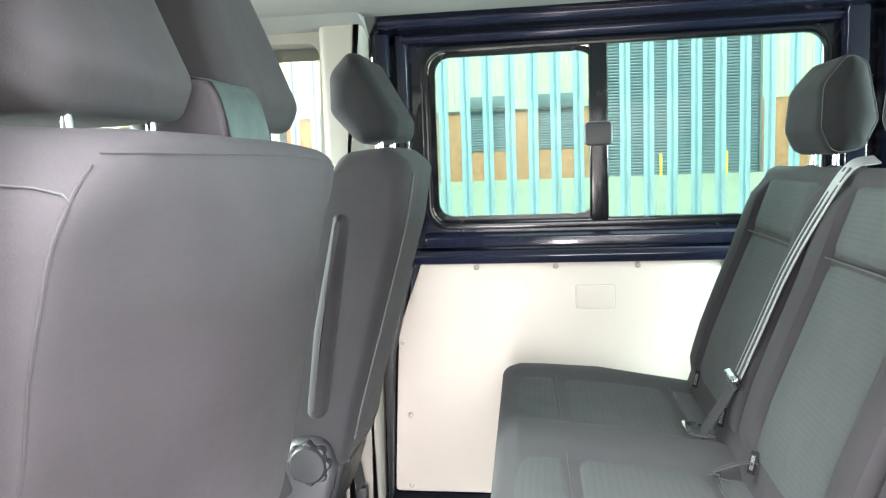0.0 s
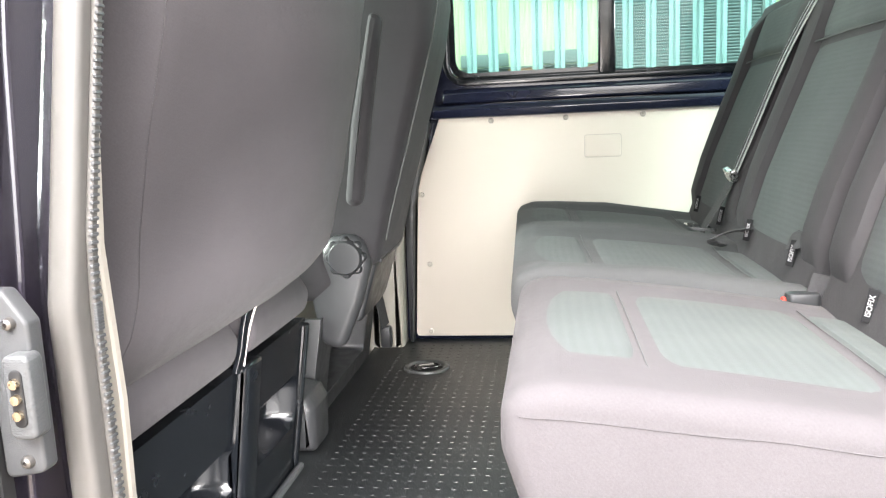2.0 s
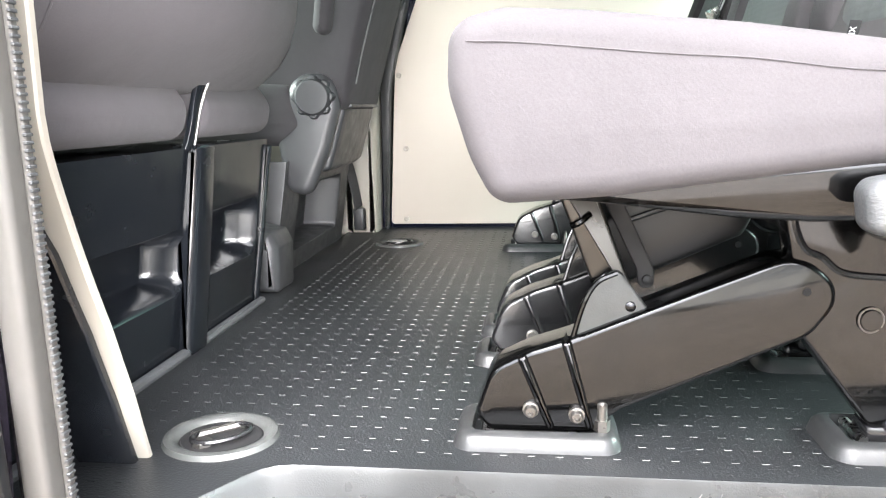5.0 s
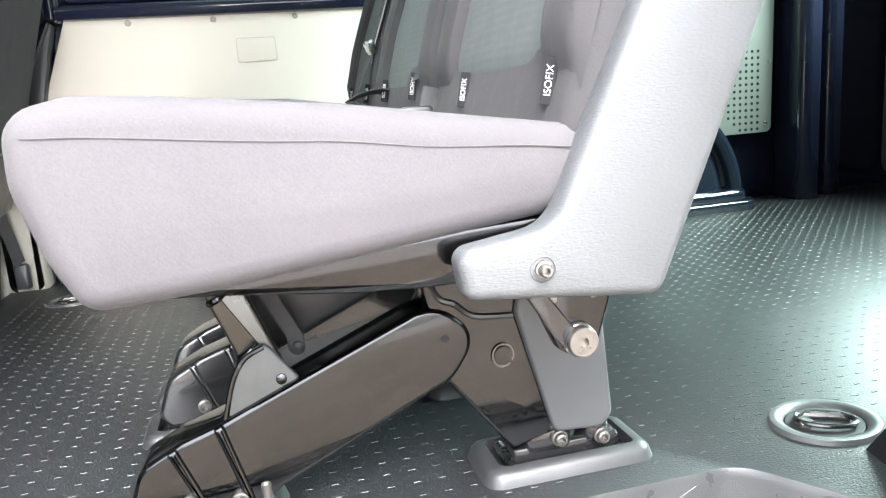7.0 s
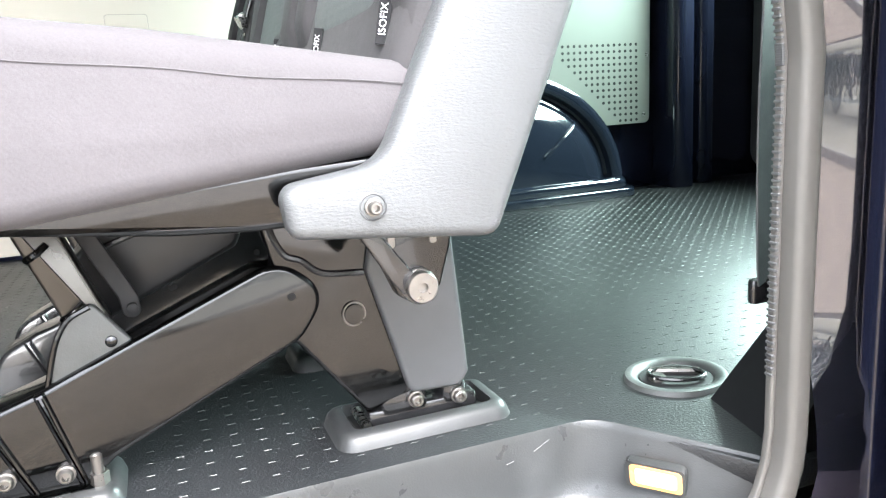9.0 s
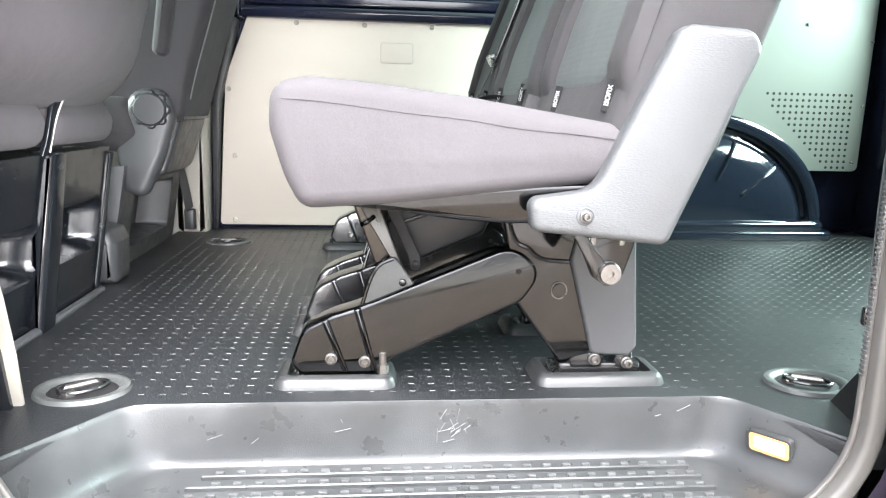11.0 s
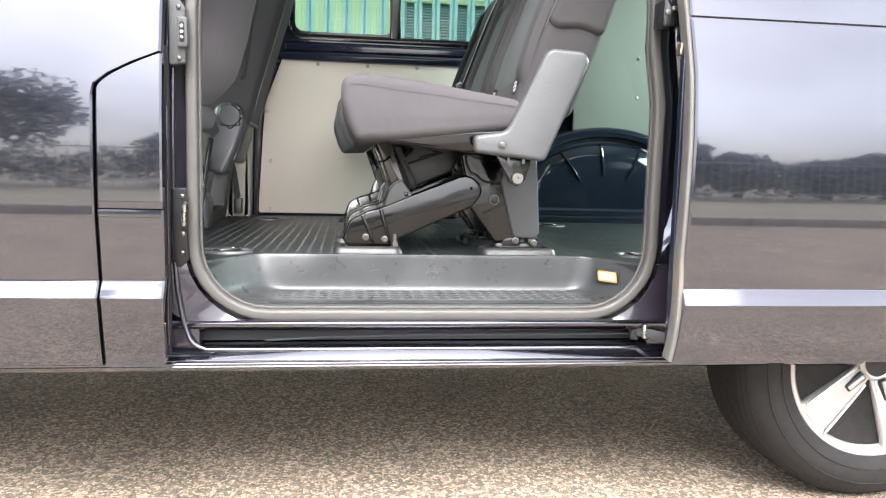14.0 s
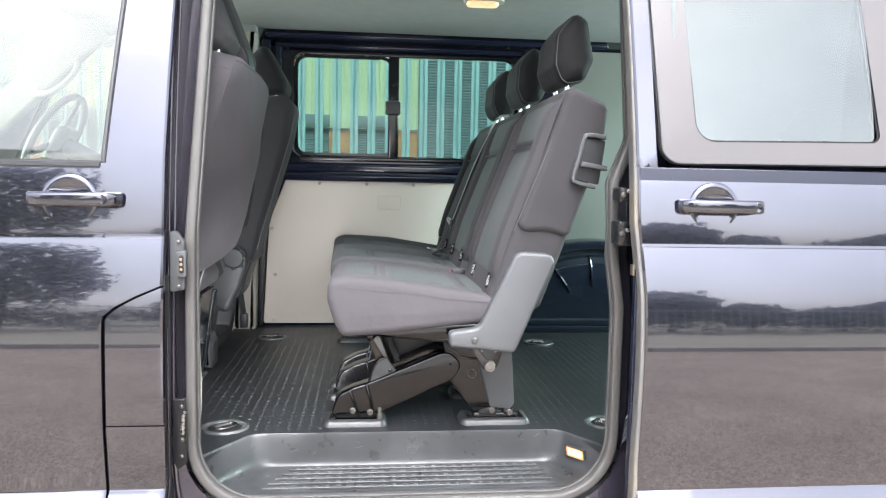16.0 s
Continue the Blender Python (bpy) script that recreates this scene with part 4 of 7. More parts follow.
part("flange", slab(fillet([(1.03, 1.645, 0.02), (2.06, 1.645, 0.05), (2.09, 1.70, 0.03), (2.09, 1.86), (1.03, 1.86)], 0.0, 5), "z", FZ - 0.002, FZ + 0.030, 0.006), ARCH_PAINT, arch)
part("ledge", slab(fillet([(1.05, 1.652, 0.02), (2.035, 1.652, 0.06), (2.065, 1.72, 0.03), (2.065, 1.86), (1.05, 1.86)], 0.0, 6), "z", FZ + 0.02, FZ + 0.066, 0.016, 4), ARCH_PAINT, arch)

# ceiling
roof = link("ceiling", box(-0.80, REAR, 0.18, 1.80, ROOFZ, ROOFZ + 0.04, 0.004), HEADLINER)
tagged(roof, "pale grey cloth-covered headliner", "ceiling", kind="structure")
cove = link("ceiling_cove", slab([(1.66, ROOFZ + 0.005), (1.78, ROOFZ - 0.03), (1.86, ROOFZ - 0.09), (1.90, ROOFZ - 0.05), (1.88, ROOFZ + 0.05), (1.66, ROOFZ + 0.05)], "x", -0.80, -0.03, 0.005, 2), HEADLINER)
tagged(cove, "rounded headliner edge over the cab", "ceiling", kind="structure")
top_skin = link("roof_skin", slab(fillet([(0.14, 1.90), (0.22, 1.985), (1.70, 1.985), (1.80, 1.90), (1.86, 1.88), (1.88, 2.0), (1.7, 2.03), (0.2, 2.03), (0.09, 1.93)], 0.0), "x", -0.82, REAR + 0.05, 0.005, 2), PAINT)
tagged(top_skin, "dark metallic painted van roof", "roof", kind="structure")
dome = thing("ceiling_lamp", (0.89, 1.07, ROOFZ), "lit oval interior lamp in the headliner", "lamp")
part("base", slab(rrect(0.815, 0.965, 1.03, 1.11, 0.03), "z", ROOFZ - 0.012, ROOFZ + 0.002, 0.004), TRIM, dome)
part("lens", slab(rrect(0.825, 0.945, 1.04, 1.10, 0.025), "z", ROOFZ - 0.026, ROOFZ - 0.008, 0.008), LAMP_ON, dome, "glowing lens")


# ---- rear bench: a single seat and a double seat on folding steel legs ----
CUSH = fillet([(0.382, 0.890, 0.12), (0.364, 0.948, 0.06), (0.366, 0.998, 0.027), (0.41, 1.0065, 0.06), (0.475, 1.001, 0.1), (0.60, 0.985, 0.2), (0.83, 0.952, 0.02), (0.80, 0.892, 0.02), (0.62, 0.872, 0.2), (0.50, 0.858, 0.1), (0.402, 0.852, 0.025)], 0.02, 6)
BACK = fillet([(0.775, 0.94, 0.03), (0.833, 1.12, 0.2), (0.909, 1.314, 0.2), (0.972, 1.502, 0.02), (1.000, 1.512, 0.02), (1.092, 1.468, 0.02), (1.082, 1.392, 0.1), (0.985, 1.095, 0.2), (0.925, 0.93, 0.03), (0.86, 0.90, 0.03)], 0.02, 6)
HEAD = fillet([(0.974, 1.585, 0.03), (0.980, 1.672, 0.05), (1.034, 1.736, 0.025), (1.068, 1.712, 0.02), (1.086, 1.60, 0.03), (1.060, 1.543, 0.02), (0.998, 1.530, 0.03)], 0.03, 6)


def pts_along(pts, n):
    L = [0.0]
    for a, b in zip(pts, pts[1:]):
        L.append(L[-1] + math.dist(a, b))
    out = []
    for i in range(n):
        d = L[-1] * i / (n - 1)
        j = max(1, next((q for q in range(len(L)) if L[q] >= d - 1e-9), len(L) - 1))
        f = (d - L[j - 1]) / max(1e-9, L[j] - L[j - 1])
        out.append((pts[j - 1][0] + (pts[j][0] - pts[j - 1][0]) * f, pts[j - 1][1] + (pts[j][1] - pts[j - 1][1]) * f))
    return out


def skin_strip(line, y0, y1, lift=0.002, nu=24, nv=12, crown=0.006, sag=0.0):
    """A padded insert laid over a surface line (x, z), crowned in the middle."""
    P = pts_along(line, nu)
    loops = []
    for k in range(nv + 1):
        v = k / nv
        row = []
        for i, (x, z) in enumerate(P):
            a, b = P[max(0, i - 1)], P[min(nu - 1, i + 1)]
            t = Vector((b[0] - a[0], b[1] - a[1])).normalized()
            nrm = Vector((-t.y, t.x))
            u = i / (nu - 1)
            e = min(1.0, 8 * min(u, 1 - u)) * min(1.0, 8 * min(v, 1 - v))
            h = -0.004 + (lift + 0.004) * min(1, e * 1.5) + crown * math.sin(math.pi * v) * math.sin(math.pi * u)
            row.append((x + nrm.x * h, y0 + (y1 - y0) * v, z + nrm.y * h))
        loops.append(row)
    return rings(loops, closed=False, caps=False)


def clamp01(v):
    return max(0.0, min(1.0, v))


def bolster_lift(x, y, edges, high):
    """How far a cushion's padded borders stand over its middle: more towards the backrest."""
    b = 0.0
    for e in edges:
        q = clamp01((1.05 - abs(y - e) / 0.095) / 0.55)
        b = max(b, q * q * (3 - 2 * q))
    return b * high * (0.25 + 0.75 * clamp01((x - 0.40) / 0.34)) * clamp01((x - 0.35) / 0.06)


def pad(bm, y0, y1, edges, high):
    """Raises a cushion's top by its bolsters; the double one also stands further forward at its far end."""
    for q in bm.verts:
        v = clamp01((q.co.y - y0) / (y1 - y0))
        up = clamp01((q.co.z - 0.93) / 0.05)
        x = q.co.x
        if y1 - y0 > 0.6:
            q.co.x -= (0.015 + 0.030 * v) * clamp01((0.75 - x) / 0.2)
            q.co.z += 0.006 * v * up
        q.co.z += (bolster_lift(x, q.co.y, edges, high) + (0.003 if y1 - y0 < 0.6 else 0.0)) * up
    return bm


def seam_line(pts, r=0.0014):
    return tube(pts, r, 5, up=(0.1, 0.2, 1))


def word(txt, m, size, parent, material):
    cu = bpy.data.curves.new("lettering", "FONT")
    cu.body, cu.size, cu.extrude, cu.align_x, cu.align_y = txt, size, 0.0002, "CENTER", "CENTER"
    tmp = bpy.data.objects.new("tmp", cu)
    scene.collection.objects.link(tmp)
    dg = bpy.context.evaluated_depsgraph_get()
    me = bpy.data.meshes.new_from_object(tmp.evaluated_get(dg))
    bpy.data.objects.remove(tmp)
    bm = bmesh.new()
    bm.from_mesh(me)
    bpy.data.meshes.remove(me)
    turned(bm, m)
    return part("lettering", bm, material, parent, smooth=0)


def isofix_tag(parent, y, z):
    """A woven tag sewn into the seam beside the seat's insert, turned half towards the door."""
    t = Vector((0.20, 0, 0.98)).normalized()        # up along the backrest
    n = Vector((-0.60, -0.80, 0.12))
    n = (n - t * n.dot(t)).normalized()             # out of it
    s = n.cross(t)
    c = Vector((0.803, y, z)) + Vector((-0.954, 0, 0.30)) * 0.014
    fr = Matrix(((t.x, s.x, n.x, c.x), (t.y, s.y, n.y, c.y), (t.z, s.z, n.z, c.z), (0, 0, 0, 1)))
    tag = part("isofix_tag", turned(box(-0.021, 0.021, -0.006, 0.006, -0.001, 0.0015, 0.0006, 1), fr), DARK_FABRIC, parent, "black woven tag with white letters")
    word("ISOFIX", fr @ Matrix.Translation((0, 0, 0.0022)), 0.0092, tag, WHITE_PRINT)


def cushion(parent, y0, y1, fabric, edges, high):
    n = 22 if y1 - y0 < 0.6 else 44
    c = part("cushion", pad(slab(CUSH, "y", y0, y1, 0.022, 4, mids=[k / n for k in range(2, n - 1)]), y0, y1, edges, high), fabric, parent)
    seam = [(0.388, 0.9835), (0.43, 0.981), (0.53, 0.970), (0.60, 0.964), (0.67, 0.954), (0.74, 0.949), (0.787, 0.944)]
    near = [(0.3675, y0 + 0.06, 0.984), (0.370, y0 + 0.022, 0.984), (0.379, y0 + 0.006, 0.984)] + [(x, y0 - 0.0003, z) for x, z in seam]
    far = [(x, y1 + 0.0003, z) for x, z in seam]
    part("cushion_piping", join(seam_line(smooth_path(near, 4), 0.0006), seam_line(smooth_path(far, 4), 0.0006), seam_line([(0.3675, y0 + 0.06, 0.984), (0.3675, y1 - 0.03, 0.984)], 0.0005)), fabric, c)
    return c


def seat_unit(name, y0, y1, label, seats, fabric):
    t = thing(name, (0.62, (y0 + y1) / 2, FZ), label, "seat", "rear seats")
    edges = sorted({e for q in seats for e in q[:2]})
    high = 0.030 if len(seats) > 1 else 0.006
    c = cushion(t, y0, y1, fabric, edges, high)
    padded = lambda bm: pad(bm, y0, y1, edges, high)
    b = part("backrest", slab(BACK, "y", y0, y1, 0.028, 4), SHADED_FABRIC, t)
    top = [(0.388, 0.996), (0.41, 1.002), (0.46, 1.000), (0.52, 0.9945), (0.60, 0.985), (0.70, 0.971), (0.80, 0.956)]
    front = [(0.795, 0.99), (0.833, 1.118), (0.87, 1.215), (0.906, 1.31), (0.935, 1.40), (0.965, 1.485)]
    for s0, s1, rib in seats:
        cut = lambda line, a, b: [p for p in pts_along(line, 60) if a <= p[0] <= b]
        part("cushion_insert", padded(skin_strip(cut(top, 0.388, 0.500), s0 + 0.082, s1 - 0.082, 0.0030, crown=0.003)), rib, c, "ribbed cloth front panel")
        part("cushion_insert", padded(skin_strip(cut(top, 0.500, 0.735), s0 + 0.082, s1 - 0.082, 0.0030, crown=0.003)), rib, c, "ribbed cloth centre panel")
        part("cushion_insert", padded(skin_strip(cut(top, 0.735, 0.802), s0 + 0.082, s1 - 0.082, 0.0030, crown=0.002)), rib, c, "ribbed cloth rear panel")
        for xs in (0.500, 0.735):
            zs = next(p[1] for p in cut(top, xs - 0.004, 1.0))
            part("cushion_seam", padded(seam_line([(xs, s0 + 0.08, zs + 0.001), (xs, s0 + 0.16, zs + 0.003), (xs, (s0 + s1) / 2, zs + 0.0036), (xs, s1 - 0.16, zs + 0.003), (xs, s1 - 0.08, zs + 0.001)], 0.0008)), SEAM, c)
        ins = part("back_insert", skin_strip(cut(front, 0.79, 0.922), s0 + 0.075, s1 - 0.075, 0.004, crown=0.006), rib, b, "ribbed cloth centre panel")
        part("back_insert", skin_strip(cut(front, 0.922, 0.97), s0 + 0.075, s1 - 0.075, 0.004, crown=0.004), rib, b, "ribbed cloth upper panel")
        part("back_bolster", skin_strip(front, s0 + 0.008, s0 + 0.09, 0.014, crown=0.010), SHADED_FABRIC, b)
        part("back_bolster", skin_strip(front, s1 - 0.09, s1 - 0.008, 0.014, crown=0.010), SHADED_FABRIC, b)
        part("seam", seam_line([(0.9145, s0 + 0.085, 1.362), (0.9120, (s0 + s1) / 2, 1.364), (0.9145, s1 - 0.085, 1.362)], 0.0015), SEAM, b)
        m = (s0 + s1) / 2
        def taper(a, b, c):
            return a, b, m + (c - m) * (1.0 - 0.14 * max(0, (b - 1.6) / 0.13))
        h = part("headrest", slab(HEAD, "y", m - 0.135, m + 0.135, 0.045, 6, taper, True), DARK_FABRIC, t)
        for s in (-1, 1):
            part("headrest_seam", seam_line([taper(x, z, m + s * 0.112)[::2][:1] + (taper(x, z, m + s * 0.112)[2], z) for x, z in shrink(HEAD, 0.004)[::2] + shrink(HEAD, 0.004)[:1]], 0.0012), SEAM, h)
        for dy in (-0.065, 0.065):
            part("headrest_post", tube([(1.022, m + dy, 1.48), (1.024, m + dy, 1.56)], 0.0065, 10, up=(0, 1, 0)), CHROME, t)
            part("post_collar", lathe([(0.014, -0.005), (0.014, 0.012), (0.009, 0.016)], "z", (1.021, m + dy, 1.497), 14), PLASTIC, t)
        for dy in ((-0.195, 0.075) if len(seats) == 1 else (-0.145, 0.118)):
            isofix_tag(t, m + dy, 0.994 if len(seats) == 1 else 1.008)
    return t


ARM = fillet([(0.370, 0.605, 0.012), (0.385, 0.584, 0.012), (0.492, 0.584, 0.012), (0.524, 0.611, 0.01), (0.712, 0.696, 0.042), (0.744, 0.742, 0.042), (0.697, 0.784, 0.042), (0.47, 0.689, 0.03), (0.43, 0.676, 0.03), (0.388, 0.655, 0.035)], 0.01, 6)
FORK = fillet([(0.677, 0.835), (0.79, 0.835), (0.80, 0.775), (0.845, 0.618), (0.775, 0.600), (0.700, 0.700), (0.715, 0.745), (0.69, 0.775)], 0.008)
SHIELD = fillet([(0.783, 0.760), (0.80, 0.835), (0.878, 0.835), (0.893, 0.628), (0.882, 0.612), (0.822, 0.615)], 0.012)
STRUT = fillet([(0.452, 0.862), (0.492, 0.862), (0.546, 0.715), (0.510, 0.705)], 0.003)

GUSSET = fillet([(0.474, 0.684), (0.484, 0.728), (0.498, 0.752), (0.522, 0.764), (0.552, 0.722), (0.556, 0.708)], 0.008)


def bolt(parent, x, y, z, r=0.010, material=None):
    b = part("bolt", lathe([(r * 1.25, 0.002), (r * 1.25, -0.003), (r, -0.0035), (r * 0.95, -0.009), (r * 0.75, -0.0105), (r * 0.5, -0.0105), (r * 0.42, -0.005), (0, -0.005)], "y", (x, y, z), 18), material or STEEL, parent)
    return b


def floor_tray(parent, x0, x1, y0, y1):
    o, i = rrect(x0, x1, y0, y1, 0.022, 5), rrect(x0 + 0.021, x1 - 0.021, y0 + 0.017, y1 - 0.016, 0.008, 5)
    mids = [(o, FZ), (inset(o, 0.004), FZ + 0.011), (inset(o, 0.009), FZ + 0.016), (inset(o, 0.016), FZ + 0.018)]
    loops = [[(a, b, z) for a, b in q] for q, z in mids] + [[(a, b, FZ + 0.018) for a, b in i], [(a, b, FZ + 0.002) for a, b in i]]
    tr = part("floor_tray", rings(loops, caps=False), TRAY_PLASTIC, parent, "smooth charcoal foot surround")
    # The tray's bottom is drawn in shade black, as if unlit.
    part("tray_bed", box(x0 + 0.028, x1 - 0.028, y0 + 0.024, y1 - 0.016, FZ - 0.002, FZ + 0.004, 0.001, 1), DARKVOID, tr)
    for q in (x0 + 0.038, x1 - 0.05):
        part("lock_pin", tube([(q, y0 + 0.03, FZ + 0.012), (q, y1 - 0.022, FZ + 0.012)], 0.006, 8, up=(0, 0, 1)), STEEL, tr)


# dark=True draws legs deeper under the seats black, shade put into their material.
def leg(parent, y, fork=True, dark=False):
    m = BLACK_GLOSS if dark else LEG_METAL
    a = part("leg_arm", slab(ARM, "y", y - 0.012, y + 0.045, 0.006, 4), m, parent)
    for x0, x1, zt in ((0.452, 0.420, 0.6705), (0.494, 0.467, 0.6875)):
        part("leg_rib", slab(fillet([(x0 - 0.005, 0.589), (x0 + 0.005, 0.589), (x1 + 0.006, zt + 0.0015), (x1 - 0.005, zt - 0.002)], 0.003), "y", y - 0.0150, y + 0.0475, 0.0046, 3), m, a)
    part("arm_hole", lathe([(0.0042, 0.004), (0.0042, -0.0006), (0, -0.0006)], "y", (0.705, y - 0.0122, 0.743), 12), DARKVOID, a)
    for x, z in ((0.430, 0.611), (0.479, 0.606)):
        bolt(a, x, y - 0.013, z, 0.0070, NUT_STEEL)
    part("stud", join(lathe([(0.006, 0), (0.006, 0.03), (0.004, 0.032)], "z", (0.506, y - 0.01, 0.588), 10), lathe([(0.009, 0), (0.009, 0.012)], "z", (0.506, y - 0.01, 0.588), 6)), NUT_STEEL, a)
    floor_tray(parent, 0.345, 0.527, y - 0.035, y + 0.068)
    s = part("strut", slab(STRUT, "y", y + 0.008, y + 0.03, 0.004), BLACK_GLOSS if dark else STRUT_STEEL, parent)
    # Brace and pin take the shade black to read dark under the seat.
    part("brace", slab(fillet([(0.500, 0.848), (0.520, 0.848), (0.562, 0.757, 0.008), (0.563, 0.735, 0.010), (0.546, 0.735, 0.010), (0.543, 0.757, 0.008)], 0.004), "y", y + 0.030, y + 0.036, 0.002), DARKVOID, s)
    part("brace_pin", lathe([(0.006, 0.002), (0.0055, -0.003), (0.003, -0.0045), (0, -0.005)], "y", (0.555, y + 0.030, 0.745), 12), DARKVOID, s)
    for tx, tz in ((0.482, 0.812), (0.504, 0.752)):
        part("strut_lip", tube(smooth_path([(tx - 0.009, y + 0.008, tz - 0.004), (tx, y + 0.003, tz + 0.001), (tx + 0.010, y + 0.008, tz + 0.009)], 4), 0.0035, 7, up=(0, 1, 0)), m, s)
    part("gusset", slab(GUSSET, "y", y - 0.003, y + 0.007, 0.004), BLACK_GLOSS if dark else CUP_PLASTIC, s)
    part("gusset_rim", tube(smooth_path([(0.475, y - 0.003, 0.690), (0.4865, y - 0.003, 0.728), (0.500, y - 0.003, 0.750), (0.520, y - 0.003, 0.760)], 5), 0.0028, 7, up=(0, 1, 0)), LEG_METAL, s)
    part("rivet", lathe([(0.006, 0.002), (0.0055, -0.002), (0.003, -0.0035), (0, -0.004)], "y", (0.534, y - 0.003, 0.724), 12), LEG_METAL, s)
    if fork:
        f = part("rear_leg", slab(FORK, "y", y - 0.0085, y + 0.028, 0.005, 3), m, parent)
        part("shield", slab(SHIELD, "y", y - 0.017, y + 0.03, 0.006, 3), CHARCOAL, f, "charcoal plastic shield")
        part("leg_swage", tube(smooth_path([(0.689, y - 0.007, 0.835), (0.691, y - 0.0085, 0.810), (0.702, y - 0.0085, 0.786), (0.718, y - 0.0085, 0.778), (0.739, y - 0.0085, 0.762), (0.782, y - 0.0085, 0.757)], 5), 0.0036, 7, up=(0, 1, 0.1)), BLACK_GLOSS, f)
        cc = (0.768, 0.714)
        part("circlip", tube([(cc[0] + 0.0118 * math.cos(w * 0.3), y - 0.0105, cc[1] + 0.0125 * math.sin(w * 0.3)) for w in range(-2, 19)], 0.0011, 6, up=(0, 1, 0)), NUT_STEEL, f)
        part("pin", lathe([(0.0105, 0.004), (0.0105, -0.006), (0, -0.0065)], "y", (cc[0], y - 0.0075, cc[1]), 16), m, f)
        part("foot", join(box(0.775, 0.905, y - 0.006, y + 0.035, FZ + 0.006, FZ + 0.028, 0.004), box(0.79, 0.845, y - 0.008, y + 0.03, FZ + 0.02, FZ + 0.048, 0.005), box(0.862, 0.892, y - 0.008, y + 0.03, FZ + 0.02, FZ + 0.046, 0.005)), BLACK_GLOSS, f)
        for x, z in ((0.829, 0.606), (0.880, 0.600)):
            bolt(f, x, y - 0.010, z, 0.0075, NUT_STEEL)
        floor_tray(parent, 0.735, 0.940, y - 0.035, y + 0.068)


single = seat_unit("single_seat", 0.185, 0.675, "grey cloth single rear seat on folding steel legs", [(0.185, 0.675, RIB_FABRIC)], GREY_FABRIC)
double = seat_unit("double_seat", 0.695, 1.680, "grey cloth double rear seat with a fastened belt", [(0.695, 1.187, RIB_FABRIC), (1.187, 1.680, RIB_FABRIC)], TEAL_LIT_FABRIC)
leg(single, 0.357)
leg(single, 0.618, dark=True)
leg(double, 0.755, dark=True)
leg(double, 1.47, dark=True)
for t, y0, y1 in ((single, 0.195, 0.665), (double, 0.705, 1.665)):
    part("seat_frame", slab(fillet([(0.44, 0.862), (0.70, 0.885), (0.80, 0.89), (0.80, 0.836), (0.66, 0.834), (0.60, 0.838), (0.45, 0.857)], 0.004), "y", y0, y1, 0.006, 3, lambda a, b, c, m_=(y0 + y1) / 2: (a, b, c + (0.89 - b) * (0.3 if c < m_ else -0.3))), LEG_METAL, t)
    part("cross_tube", tube([(0.735, y0 + 0.20, 0.80), (0.735, y1 - 0.04, 0.80)], 0.022, 14), BLACK_GLOSS, t)
    part("torsion_cover", slab(fillet([(0.505, 0.715), (0.665, 0.785), (0.70, 0.858), (0.57, 0.858), (0.49, 0.78)], 0.012), "y", y0 + 0.24, y1 - 0.06, 0.006), BLACK_DULL, t)
    for k in range(3):
        part("cover_rib", tube([(0.530 + 0.045 * k, y0 + 0.238, 0.800 + 0.022 * k), (0.650 + 0.020 * k, y0 + 0.238, 0.842 + 0.006 * k)], 0.0035, 7, up=(0, 1, 0)), BLACK_GLOSS, t)

# the single seat's side cover, pivot and belt slot
COVER = fillet([(0.676, 0.872, 0.014), (0.757, 0.884, 0.035), (0.846, 1.072, 0.02), (0.862, 1.082, 0.02), (0.940, 1.078, 0.022), (0.954, 1.055, 0.022), (0.852, 0.815, 0.016), (0.682, 0.832, 0.012)], 0.014, 6)
cov = part("side_cover", slab(COVER, "y", 0.158, 0.196, 0.011, 4), GREY_PLASTIC, single, "pale grey grained plastic hinge cover")
part("bolt_recess", lathe([(0.0115, 0.004), (0.0115, -0.0004), (0.0102, -0.0012), (0.0092, -0.0002), (0, -0.0002)], "y", (0.745, 0.1585, 0.852), 22), CHARCOAL, cov)
bolt(cov, 0.745, 0.158, 0.852, 0.0055, NUT_STEEL)
part("bracket", slab(fillet([(0.745, 0.835), (0.830, 0.835), (0.826, 0.805), (0.815, 0.770), (0.795, 0.752), (0.775, 0.765)], 0.008), "y", 0.205, 0.222, 0.003), LEG_METAL, single)
for x in (0.768, 0.806):
    part("bracket_slot", slab(rrect(x, x + 0.007, 0.808, 0.830, 0.003), "y", 0.2040, 0.208, 0.0005, 1), NUT_STEEL, single)
part("lever", slab(fillet([(0.735, 0.835), (0.752, 0.835), (0.792, 0.780), (0.781, 0.764), (0.768, 0.780)], 0.005), "y", 0.1975, 0.204, 0.002), BLACK_GLOSS, single)
part("pivot_bolt", lathe([(0.0135, 0.03), (0.0135, 0.002), (0.0155, 0.001), (0.0155, -0.004), (0.0142, -0.005), (0.0142, -0.011), (0.0130, -0.0125), (0.0045, -0.0125), (0.0042, -0.008), (0, -0.008)], "y", (0.793, 0.203, 0.773), 24), NUT_STEEL, single, "bright steel pivot bolt")
part("belt_slot", sweep(smooth_path([(1.074, 0.166, 1.380), (1.032, 0.164, 1.385), (1.016, 0.164, 1.374), (1.004, 0.163, 1.325), (0.992, 0.163, 1.280), (1.000, 0.164, 1.264), (1.050, 0.166, 1.252)], 5), rrect(-0.0055, 0.0055, -0.011, 0.011, 0.003, 3), up=(0, 1, 0)), GREY_PLASTIC, single, "grey plastic handle surround")
